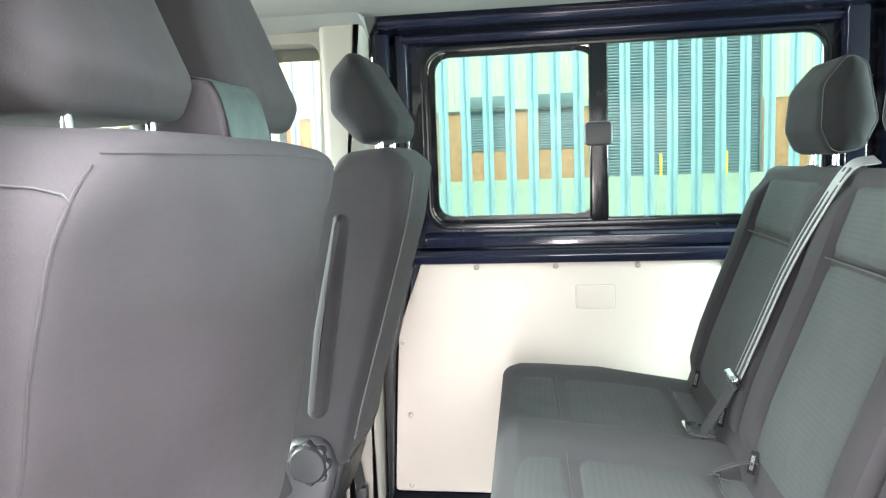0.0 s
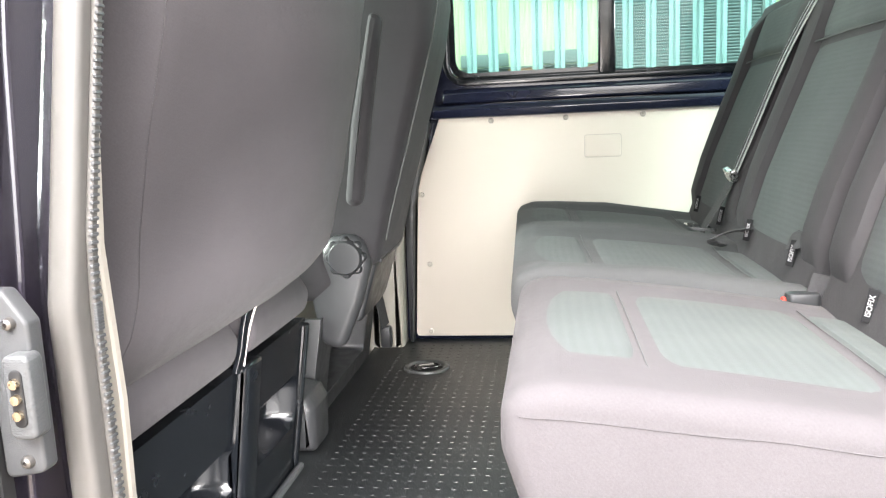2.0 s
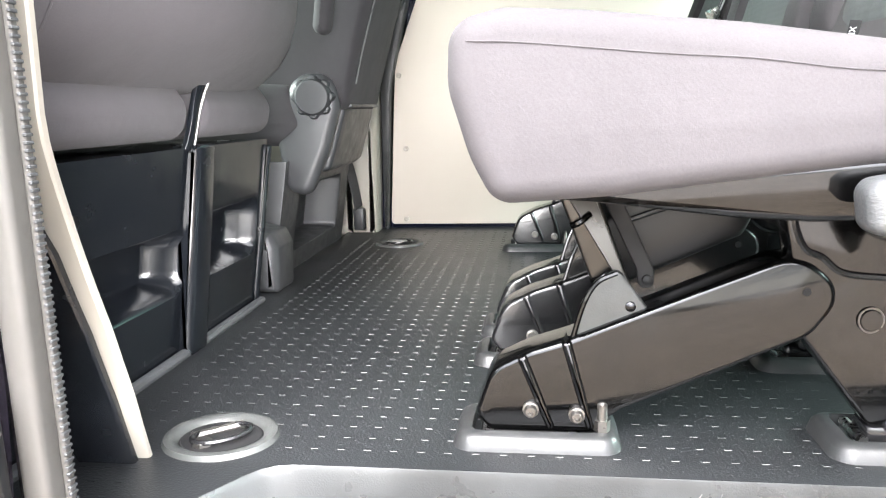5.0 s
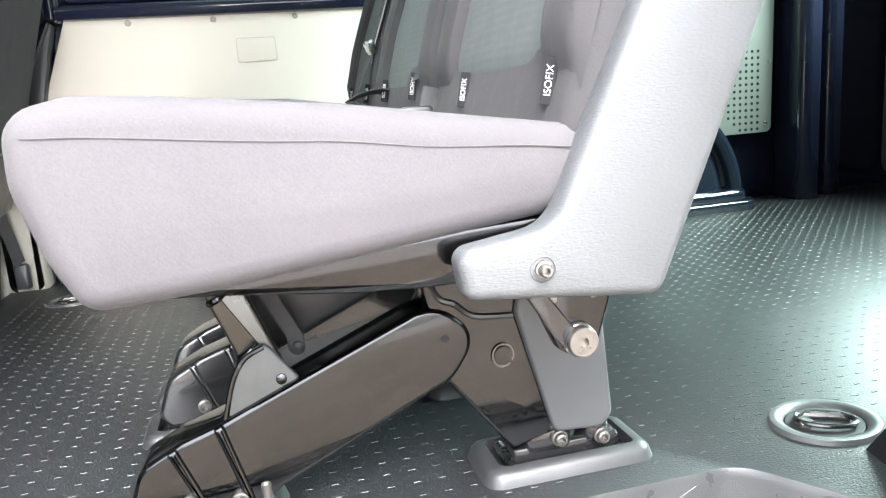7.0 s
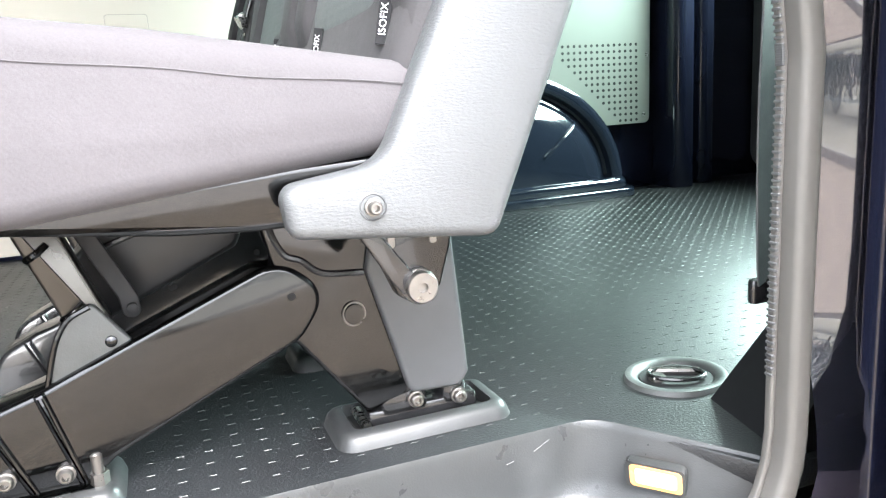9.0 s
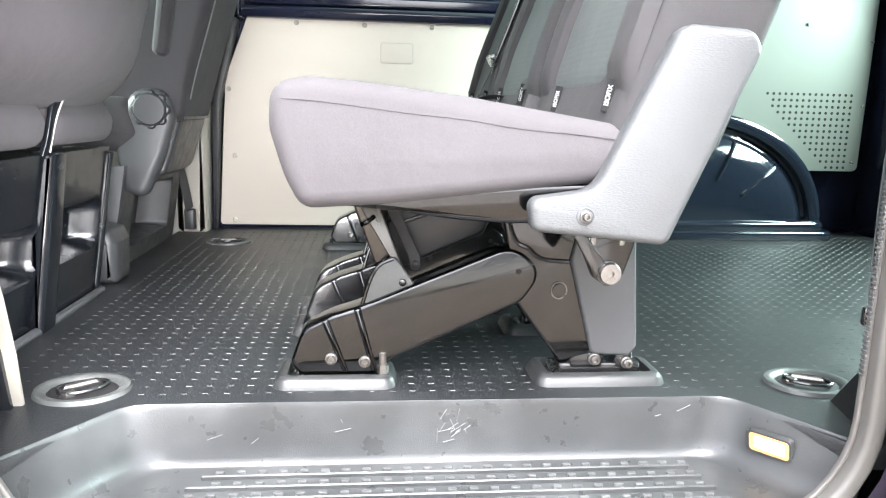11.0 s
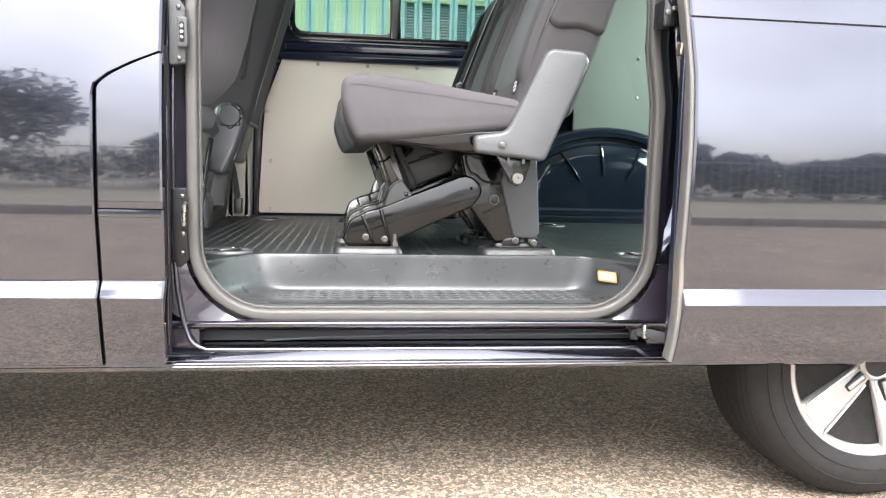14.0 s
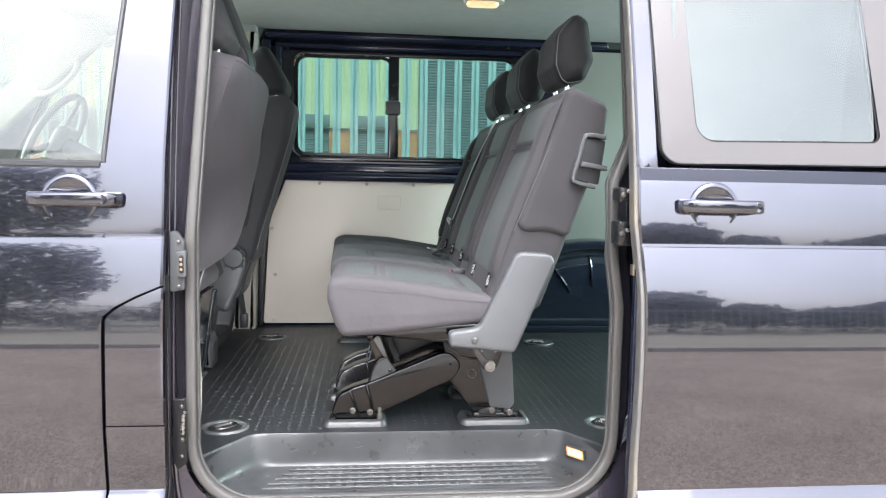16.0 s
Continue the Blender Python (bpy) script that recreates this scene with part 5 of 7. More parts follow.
part("slot_bed", slab(fillet([(1.02, 1.378), (1.078, 1.372), (1.062, 1.258), (0.998, 1.272)], 0.006), "y", 0.1675, 0.172, 0.001), PLASTIC, single)
part("release_lever", slab(fillet([(1.012, 1.318), (1.080, 1.306), (1.080, 1.294), (1.008, 1.304)], 0.004), "y", 0.152, 0.170, 0.003), CHARCOAL, single)
SIDE = fillet([(0.842, 1.128, 0.03), (0.93, 1.134, 0.05), (0.990, 1.116, 0.02), (1.037, 1.25, 0.2), (1.080, 1.388, 0.05), (1.087, 1.462, 0.02), (1.000, 1.503, 0.02), (0.977, 1.496, 0.03), (0.912, 1.314, 0.2)], 0.02, 6)
part("side_bolster", slab(SIDE, "y", 0.173, 0.212, 0.026, 6), SHADED_FABRIC, single, "padded cloth side of the backrest")
part("side_seam", tube(smooth_path([(0.845, 0.180, 1.135), (0.915, 0.180, 1.31), (0.980, 0.180, 1.476), (1.0, 0.180, 1.486), (1.078, 0.180, 1.452)], 6), 0.0011, 6, up=(0, 1, 0)), SEAM, single)


# ---- belts and buckles ----
def strap(pts, width, up, n=5):
    return sweep(smooth_path(pts, n), [(-width / 2, -0.0009), (width / 2, -0.0009), (width / 2, 0.0009), (-width / 2, 0.0009)], up=up)


belt = thing("seat_belt", (0.86, 1.24, 0.98), "grey seat belt running down the far seat to its buckle", "seat belt")
part("webbing", strap([(1.01, 1.145, 1.525), (0.968, 1.152, 1.512), (0.923, 1.170, 1.43), (0.880, 1.20, 1.325), (0.836, 1.22, 1.20), (0.806, 1.232, 1.116)], 0.046, (-0.93, 0.0, 0.34)), BELT_GREY, belt)
for dy in (-0.011, 0.011):
    part("woven_stripe", strap([(0.966, 1.152 + dy, 1.5125), (0.9212, 1.170 + dy, 1.4305), (0.8782, 1.20 + dy, 1.3255), (0.8342, 1.22 + dy, 1.2005), (0.8042, 1.232 + dy, 1.1165)], 0.007, (-0.93, 0.0, 0.34)), BELT, belt)
part("webbing", strap([(0.808, 1.234, 1.114), (0.778, 1.255, 1.045), (0.752, 1.268, 0.995), (0.745, 1.272, 0.975)], 0.046, (-0.93, 0.0, 0.34)), BELT, belt)
bm_ = pose(0.796, 1.228, 1.110, 0, -20, 0)
part("tongue", turned(join(slab(fillet([(-0.036, 0.012), (-0.030, -0.010), (-0.012, -0.018), (0.014, -0.018), (0.034, -0.008), (0.036, 0.014), (0.0, 0.006)], 0.005), "x", -0.007, 0.006, 0.003), turned(plate(rrect(0.002, 0.026, -0.072, -0.012, 0.004), rrect(0.009, 0.019, -0.052, -0.026, 0.003), "x", -0.004, 0.000), Matrix.Rotation(0.45, 4, "X"))), bm_), STEEL, belt, "bright metal tongue")
buck = thing("belt_loop", (0.79, 1.19, 0.99), "loose black webbing loop lying on the seat cushion", "seat belt")
part("stalk", strap([(0.82, 1.075, 0.985), (0.785, 1.06, 1.012), (0.735, 1.05, 1.005), (0.722, 1.048, 0.992), (0.745, 1.05, 0.984)], 0.03, (0, 0.3, 1)), BELT, buck)
b2 = thing("belt_buckle", (0.79, 0.69, 0.99), "black belt buckle with a red button beside the single seat", "buckle", "belt buckles")
part("stalk", strap([(0.83, 0.655, 0.95), (0.80, 0.655, 0.985), (0.77, 0.655, 0.995)], 0.03, (0.2, 1, 0)), BELT, b2)
part("case", box(0.738, 0.785, 0.642, 0.668, 0.958, 0.982, 0.006), PLASTIC, b2)
part("button", box(0.733, 0.740, 0.650, 0.661, 0.965, 0.975, 0.002), RED, b2, "red release button")
b3 = thing("belt_loop", (0.78, 0.87, 1.0), "loose black webbing loop between the seats", "seat belt")
part("webbing", strap([(0.835, 0.775, 0.97), (0.825, 0.79, 1.02), (0.805, 0.80, 1.045), (0.79, 0.79, 1.02)], 0.036, (-0.5, 0.0, 1)), BELT, b3)
part("bezel", turned(plate(rrect(-0.03, 0.03, -0.036, 0.036, 0.006), rrect(-0.023, 0.023, -0.029, 0.029, 0.004), "z", -0.002, 0.004), pose(0.742, 1.275, 0.9885, 0, 7, 0)), CHROME, double, "chromed rectangular belt bezel")


# ---- cab seats ----


bench = thing("passenger_bench", (-0.2, 0.55, FZ), "grey cloth double passenger bench seen from behind", "seat", "cab seats")


def lerp_table(tab, z):
    for (a, va), (b, vb) in zip(tab, tab[1:]):
        if z <= b:
            return va + (vb - va) * max(0.0, (z - a) / (b - a))
    return tab[-1][1]


CREASE = [(0.95, -0.06), (0.985, -0.042), (1.01, -0.018), (1.04, 0.000), (1.08, 0.012), (1.14, 0.020), (1.234, 0.040), (1.34, 0.069), (1.40, 0.079), (1.48, 0.102), (1.52, 0.116), (1.555, 0.121), (1.59, 0.122)]
BULGE = [(0.95, 0.0), (0.985, 0.008), (1.01, 0.022), (1.05, 0.044), (1.15, 0.060), (1.30, 0.056), (1.45, 0.038), (1.55, 0.012), (1.59, 0.002)]


def bench_loop(z, s=1.0):
    """Plan outline of the backrest at a height: a side panel, a sharp welted crease, then the padded back."""
    zr = z + 0.014 * max(0.0, (z - 1.15) / 0.4)
    xc, bu = lerp_table(CREASE, zr), lerp_table(BULGE, zr)
    y0, y1 = 0.212, 0.942 - 0.030 * max(0.0, (1.06 - z) / 0.09) ** 2
    xf = xc - 0.20
    yk = 0.075 * max(0.0, min(1.15, (zr - 1.490) / 0.09)) ** 2.2          # the crease swings in round the top corner
    pts = [(xf, y0 + 0.03), (xf + 0.03, y0 + 0.004), (xc - 0.12, y0), (xc - 0.06, y0 + 0.006 + yk * 0.35), (xc - 0.022, y0 + 0.017 + yk * 0.75), (xc - 0.005, y0 + 0.025 + yk * 0.95), (xc, y0 + 0.029 + yk), (xc + 0.003, y0 + 0.033 + yk), (xc + 0.008, y0 + 0.048 + yk)]
    for i in range(13):
        v = i / 12
        y = y0 + 0.07 + yk + (y1 - y0 - 0.125 - yk) * v
        n_ = 0.0035 * noise.noise(Vector((y * 7.0, z * 6.0, 3.1))) + 0.002 * noise.noise(Vector((y * 19.0, z * 15.0, 8.3)))
        pts.append((xc + 0.014 + bu * (1 - abs(2 * v - 1) ** 1.8) - 0.012 * max(0.0, v - 0.85) / 0.15 + n_, y))
    pts += [(xc - 0.024, y1 - 0.022), (xc - 0.05, y1 - 0.006), (xc - 0.09, y1), (xf + 0.02, y1 - 0.006), (xf, y1 - 0.03)]
    cx, cy = xc - 0.05, (y0 + y1) / 2
    return [(cx + (x - cx) * s, cy + (y - cy) * (1 - (1 - s) * 0.16), zr - (0.012 * max(0, (y - 0.55) / 0.29) ** 2 if z > 1.45 else 0) * min(1, (z - 1.45) / 0.1)) for x, y in pts]


lv = [(0.962, 0.6), (0.968, 0.8), (0.98, 0.93), (0.995, 1.0)] + [(1.01 + 0.018 * i, 1.0) for i in range(30)] + [(1.548, 0.985), (1.557, 0.94), (1.564, 0.85), (1.568, 0.6), (1.569, 0.3)]
bk = part("backrest", rings([bench_loop(z, s) for z, s in lv]), BENCH_FABRIC, bench, smooth=34)


def on_bench(k, zs, lift=0.0015):
    return [Vector(bench_loop(z)[k]) + Vector((lift * 0.7, -lift if k < 12 else lift, 0)) for z in zs]


zz = [1.0 + 0.04 * i for i in range(14)]
part("side_piping", tube(on_bench(1, zz), 0.0035, 7, up=(0, 1, 0)), DARK_FABRIC, bk)
part("crease_welt", tube(on_bench(6, [1.0 + 0.018 * i for i in range(31)], 0.0), 0.0016, 6, up=(0, 1, 0)), BENCH_FABRIC, bk)
part("top_welt", tube([Vector(bench_loop(1.548, 0.985)[k]) for k in range(6, 22)], 0.0013, 6, up=(0, 0, 1)), BENCH_FABRIC, bk)
part("top_seam", tube([Vector(bench_loop(1.541 - 0.0052 * i)[1 + i]) + Vector((0, -0.0004, 0)) for i in range(6)], 0.0009, 6, up=(0, 0, 1)), SEAM, bk)
HB = fillet([(-0.075, 1.63, 0.03), (-0.07, 1.76, 0.06), (-0.02, 1.845, 0.04), (0.025, 1.84, 0.04), (0.066, 1.735, 0.1), (0.104, 1.630, 0.024), (0.088, 1.595, 0.02), (-0.04, 1.592, 0.03)], 0.03, 6)
for y0, y1 in ((0.258, 0.515), (0.585, 0.828)):
    def narrow(a, b, c):
        q = (y0 + y1) / 2
        return a, b, q + (c - q) * (1.0 - 0.30 * max(0, (b - 1.62) / 0.22))
    h = part("headrest", slab(HB, "y", y0, y1, 0.045, 6, narrow, True), SHADED_FABRIC, bench)
    part("headrest_seam", tube([narrow(0.075 - 0.13 * (i / 8), 1.602 - 0.004 * math.sin(i * 0.39), y0 + 0.05)[0::2][:1] + (y1 - 0.05 - 0.004 * i, 1.601) for i in range(9)], 0.0009, 5, up=(0, 0, 1)), SEAM, h)
    for y in (y0 + 0.065, y1 - 0.065):
        part("headrest_post", tube([(0.076, y, 1.55), (0.068, y, 1.63)], 0.005, 10, up=(0, 1, 0)), CHROME, bench)
GUIDE = fillet([(0.030, 1.545), (0.040, 1.605, 0.03), (0.078, 1.642, 0.022), (0.104, 1.640, 0.022), (0.116, 1.612, 0.03), (0.122, 1.560)], 0.006, 5)
part("belt_guide", slab(GUIDE, "y", 0.512, 0.628, 0.007, 3), GREY_FABRIC, bench, "padded belt guide between the headrests")
# Sheet laid over the guide's rear face to carry that painted teal shade.
part("guide_face", grid_sheet(lambda u, v: (lerp_table([(0.0, 0.1245), (0.35, 0.1205), (0.65, 0.1135), (0.85, 0.1030), (1.0, 0.0800)], v) + 0.0015, 0.5125 + 0.115 * u, lerp_table([(0.0, 1.555), (0.35, 1.590), (0.65, 1.621), (0.85, 1.6400), (1.0, 1.6440)], v) + 0.001), [0.02 + 0.96 * i / 6 for i in range(7)], [i / 16 for i in range(17)]), GUIDE_TEAL, bench, "rear face of the belt guide, shade and teal light in its colour")
for y0, y1 in ((0.20, 0.572), (0.616, 0.892)):
    part("cushion", slab(fillet([(-0.12, 0.895, 0.03), (-0.045, 0.900, 0.03), (-0.035, 0.945, 0.03), (-0.06, 0.985, 0.03), (-0.6, 1.02, 0.04), (-0.62, 0.90, 0.03)], 0.03, 5), "y", y0, y1, 0.02, 4), BENCH_FABRIC, bench)
part("strap", sweep(smooth_path([(-0.058, 0.592, 0.882), (-0.052, 0.600, 0.91), (-0.044, 0.613, 0.965), (-0.030, 0.627, 1.010)], 5), rrect(-0.012, 0.012, -0.004, 0.004, 0.002, 2), up=(1, 0, 0)), SHINY_PLASTIC, bench, "black steel hinge strap")
part("strap_edge", tube(smooth_path([(-0.052, 0.603, 0.890), (-0.046, 0.612, 0.93), (-0.038, 0.622, 0.965), (-0.024, 0.638, 1.008)], 4), 0.0025, 6, up=(1, 0, 0)), NUT_STEEL, bench)

plinth = thing("seat_plinth", (-0.15, 0.56, FZ), "glossy black moulded plastic plinth with recesses below the bench", "plinth")


def recessed(y0, y1, z0, z1, recs, x, r=0.032, run=0.022):
    """A moulded face (in y, z) with rounded pockets, as a height sheet."""
    def depth(y, z):
        d = 0.0
        for a, b, c, e, dep in recs:
            qx, qz = abs(y - (a + b) / 2) - (b - a) / 2 + r, abs(z - (c + e) / 2) - (e - c) / 2 + r
            m = r - math.hypot(max(qx, 0.0), max(qz, 0.0)) - min(max(qx, qz), 0.0)
            f = max(0.0, min(1.0, m / run))
            d = max(d, dep * f * f * (3 - 2 * f))
        return d
    ys = [y0 + (y1 - y0) * i / 110 for i in range(111)]
    zs = [z0 + (z1 - z0) * i / 64 for i in range(65)]
    return grid_sheet(lambda y, z: (x(y, z) - depth(y, z), y, z), ys, zs)


px = lambda y, z: -0.105 + 0.045 * (z - 0.57) / 0.3
part("front_face", recessed(0.19, 0.908, FZ - 0.004, 0.886, [(0.20, 0.606, 0.672, 0.772, 0.06), (0.664, 0.888, 0.674, 0.784, 0.055)], px), SHINY_PLASTIC, plinth)
part("plinth_top", slab([(-0.058, 0.886), (-0.06, 0.879), (-0.5, 0.879), (-0.5, 0.886)], "y", 0.19, 0.908, 0.002), SHINY_PLASTIC, plinth)
part("rib", slab(fillet([(-0.115, FZ), (-0.085, FZ), (-0.043, 0.890), (-0.09, 0.890)], 0.006), "y", 0.600, 0.664, 0.012, 3), SHINY_PLASTIC, plinth)
part("end_edge", slab(fillet([(-0.12, FZ), (-0.098, FZ), (-0.050, 0.875), (-0.09, 0.875)], 0.004), "y", 0.900, 0.918, 0.007, 3), SHINY_PLASTIC, plinth)
part("floor_bead", tube([(-0.095, 0.19, FZ + 0.006), (-0.095, 0.92, FZ + 0.006)], 0.008, 8), CHARCOAL, plinth)

driver = thing("driver_chair", (-0.2, 1.38, FZ), "grey cloth driver's seat with a round recliner knob", "seat", "cab seats")
DB = fillet([(-0.17, 0.93, 0.03), (0.030, 0.935, 0.03), (0.062, 1.06, 0.3), (0.110, 1.22, 0.3), (0.170, 1.42, 0.2), (0.192, 1.545, 0.03), (0.15, 1.582, 0.03), (0.05, 1.572, 0.04), (-0.05, 1.3, 0.2), (-0.18, 1.0, 0.03)], 0.03, 6)
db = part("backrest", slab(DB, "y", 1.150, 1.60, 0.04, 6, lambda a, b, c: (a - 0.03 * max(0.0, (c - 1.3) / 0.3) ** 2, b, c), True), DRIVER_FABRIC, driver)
part("back_panel_seam", tube(smooth_path([(0.046, 1.19, 0.99), (0.064, 1.19, 1.06), (0.112, 1.19, 1.22), (0.170, 1.19, 1.42), (0.192, 1.19, 1.53)], 6), 0.002, 6, up=(0, 1, 0)), SEAM, db)
part("lower_trim", slab(fillet([(-0.07, 0.80, 0.02), (-0.022, 0.80, 0.02), (0.024, 0.945, 0.015), (-0.05, 0.955, 0.02)], 0.01), "y", 1.185, 1.59, 0.01, 3, lambda a, b, c: (a - 0.03 * max(0.0, (c - 1.3) / 0.3) ** 2, b, c)), PLASTIC, driver)
part("trim_piping", tube([(0.030 - 0.03 * max(0.0, (y - 1.3) / 0.3) ** 2, y, 0.944) for y in (1.19, 1.26, 1.33, 1.40, 1.47, 1.53, 1.58)], 0.004, 8), PLASTIC, driver)
part("hinge_cover", slab(fillet([(-0.105, 0.765, 0.03), (-0.055, 0.748, 0.03), (-0.008, 0.85, 0.05), (0.020, 0.94, 0.04), (0.008, 1.012, 0.045), (-0.075, 1.012, 0.05), (-0.125, 0.9, 0.04)], 0.03, 6), "y", 1.125, 1.175, 0.02, 4), CHARCOAL_DARK, driver, "charcoal plastic hinge cover")
kb = part("recliner_knob", lathe([(0.036, 0.01), (0.040, -0.004), (0.040, -0.022), (0.034, -0.030), (0.020, -0.031), (0.0, -0.030)], "y", (-0.032, 1.142, 0.963), 40), PLASTIC, driver, "scalloped black recliner knob")
for i in range(8):
    w = i * math.pi / 4
    part("grip", lathe([(0.011, 0.002), (0.012, -0.018), (0.008, -0.024), (0, -0.025)], "y", (-0.032 + 0.035 * math.cos(w), 1.142, 0.963 + 0.035 * math.sin(w)), 12), PLASTIC, kb)
HD = fillet([(0.010, 1.655, 0.03), (0.012, 1.735, 0.04), (0.052, 1.776, 0.02), (0.080, 1.770, 0.02), (0.152, 1.640, 0.03), (0.148, 1.598, 0.02), (0.070, 1.588, 0.03)], 0.03, 6)
part("headrest", slab(HD, "y", 1.23, 1.475, 0.04, 6, None, True), DARK_FABRIC, driver)
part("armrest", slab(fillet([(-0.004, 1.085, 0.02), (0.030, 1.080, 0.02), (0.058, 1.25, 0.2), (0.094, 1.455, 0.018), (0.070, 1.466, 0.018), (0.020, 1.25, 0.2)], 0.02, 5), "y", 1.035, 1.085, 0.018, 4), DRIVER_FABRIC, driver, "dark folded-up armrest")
for y in (1.29, 1.415):
    part("headrest_post", tube([(0.105, y, 1.56), (0.105, y, 1.63)], 0.0065, 10, up=(0, 1, 0)), CHROME, driver)
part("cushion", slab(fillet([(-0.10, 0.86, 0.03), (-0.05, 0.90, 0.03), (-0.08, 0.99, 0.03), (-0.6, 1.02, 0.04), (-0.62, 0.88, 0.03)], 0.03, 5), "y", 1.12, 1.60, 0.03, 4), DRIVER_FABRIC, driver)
px2 = lambda y, z: -0.135 + 0.05 * (z - 0.57) / 0.3
part("base_face", recessed(1.10, 1.66, FZ - 0.004, 0.83, [(1.215, 1.575, 0.615, 0.765, 0.09)], px2, 0.014, 0.010), CHARCOAL_DARK, driver)
part("corner_post", slab(fillet([(-0.16, FZ), (-0.085, FZ), (-0.082, 0.665), (-0.095, 0.695), (-0.15, 0.705)], 0.01), "y", 0.985, 1.10, 0.02, 3), CHARCOAL_DARK, driver)
part("base_side", slab([(-0.5, FZ), (-0.135, FZ), (-0.09, 0.83), (-0.5, 0.83)], "y", 1.10, 1.112, 0.002), CHARCOAL_DARK, driver)
dbelt = thing("driver_belt", (-0.06, 1.72, 0.6), "black belt webbing running down to its floor anchor", "seat belt")
part("webbing", strap([(-0.12, 1.62, 0.86), (-0.10, 1.67, 0.76), (-0.088, 1.70, 0.65)], 0.045, (0.9, -0.3, 0.1)), BELT, dbelt)
part("anchor", box(-0.105, -0.07, 1.69, 1.715, 0.585, 0.65, 0.005), PLASTIC, dbelt)
bp = link("b_pillar_trim", slab(fillet([(-0.14, FZ - 0.01), (-0.045, FZ - 0.01), (-0.035, 1.0), (-0.034, 1.96), (-0.158, 1.96), (-0.158, 1.1), (-0.14, 1.0)], 0.004), "y", 1.742, 1.852, 0.022, 4), TRIM)
tagged(bp, "pale plastic trim on the far door pillar", "pillar trim", kind="structure")
bs = link("door_pillar_seal", slab(fillet([(-0.034, FZ - 0.01), (-0.024, FZ - 0.01), (0.0, 1.0), (0.06, 1.25), (0.05, 1.26), (-0.03, 1.1)], 0.002), "y", 1.80, 1.848, 0.004), PLASTIC)
tagged(bs, "black rubber edge beside the lining board", "seal", kind="structure")


# ---- tie-down rings in the floor ----
def tie_ring(x, y, turn=0.0):
    t = thing("tie_down_ring", (x, y, FZ), "black plastic tie-down cup with a folding steel ring", "tie-down", "tie-down rings")
    n = 36
    ov = lambda rx, ry, z: [(x + rx * math.cos(2 * math.pi * i / n), y + ry * math.sin(2 * math.pi * i / n), z) for i in range(n)]
    part("cup", rings([ov(0.066, 0.060, FZ), ov(0.064, 0.058, FZ + 0.006), ov(0.058, 0.052, FZ + 0.007), ov(0.050, 0.045, FZ + 0.004), ov(0.047, 0.042, FZ - 0.001), ov(0.045, 0.040, FZ + 0.0012)]), CUP_PLASTIC, t)
    part("pit", rings([ov(0.0455, 0.0405, FZ + 0.0015), ov(0.02, 0.02, FZ + 0.002)]), DARKVOID, t)
    m = pose(x, y, FZ + 0.003, 0, 0, turn)
    part("ring", turned(tube([(0.034 * math.cos(w), 0.020 * math.sin(w) - 0.004, 0.004) for w in [i * 2 * math.pi / 24 for i in range(24)]], 0.0030, 8, closed=True), m), BLACK_GLOSS, t, "black folding ring")
    part("pivot_bar", turned(tube([(-0.03, 0.012, 0.002), (0.03, 0.012, 0.002)], 0.005, 8), m), NUT_STEEL, t)
    part("bolt", turned(lathe([(0.011, -0.004), (0.011, 0.003), (0.008, 0.006), (0, 0.006)], "z", (-0.024, -0.010, 0.0), 6), m), NUT_STEEL, t)


tie_ring(0.08, 0.335, 40)
tie_ring(0.06, 1.55, 20)
tie_ring(1.165, 0.325, -30)
tie_ring(1.22, 1.42, 10)


# ---- the van's near side ----
van = thing("van", (0.5, 0.0, 0.0), "dark metallic grey panel van with its sliding side door open", "van")
DX = -0.075                                    # how far out the open sliding door stands


def xr_front(z):
    """Rear edge of the cab door: it steps forward below the waist round the fuel flap."""
    if z > 1.012:
        return 0.008
    if z > 0.935:
        f = (1.012 - z) / 0.077
        return 0.008 - 0.130 * (1 - (1 - f) ** 1.5)
    return -0.122 + 0.010 * max(0, (0.69 - z) / 0.32)


fd = part("cab_door", skin_panel(0.374, 1.285, const(-1.35), xr_front, nx=10, vroll=0.0005), PAINT, van, "dark metallic cab door")
part("window_frame", skin_panel(1.285, 1.93, lambda z: -0.122 + (z - 1.29) * 0.085, lambda z: 0.008 + max(0, (z - 1.3)) * 0.03, nx=3, vroll=0.0005), PAINT, fd)
part("belt_moulding", skin_panel(1.272, 1.290, const(-1.35), const(-0.128), off=-0.003, thick=0.012), PLASTIC, fd)
part("glass_run", skin_panel(1.287, 1.93, lambda z: -0.133 + (z - 1.29) * 0.085, lambda z: -0.121 + (z - 1.29) * 0.085, off=0.004, nx=1), CHARCOAL, fd)
part("window_glass", skin_panel(1.285, 1.90, const(-1.30), lambda z: -0.123 + (z - 1.29) * 0.085, off=0.012, thick=0.004), GLASS_CLEAR, fd, "clear cab window glass")


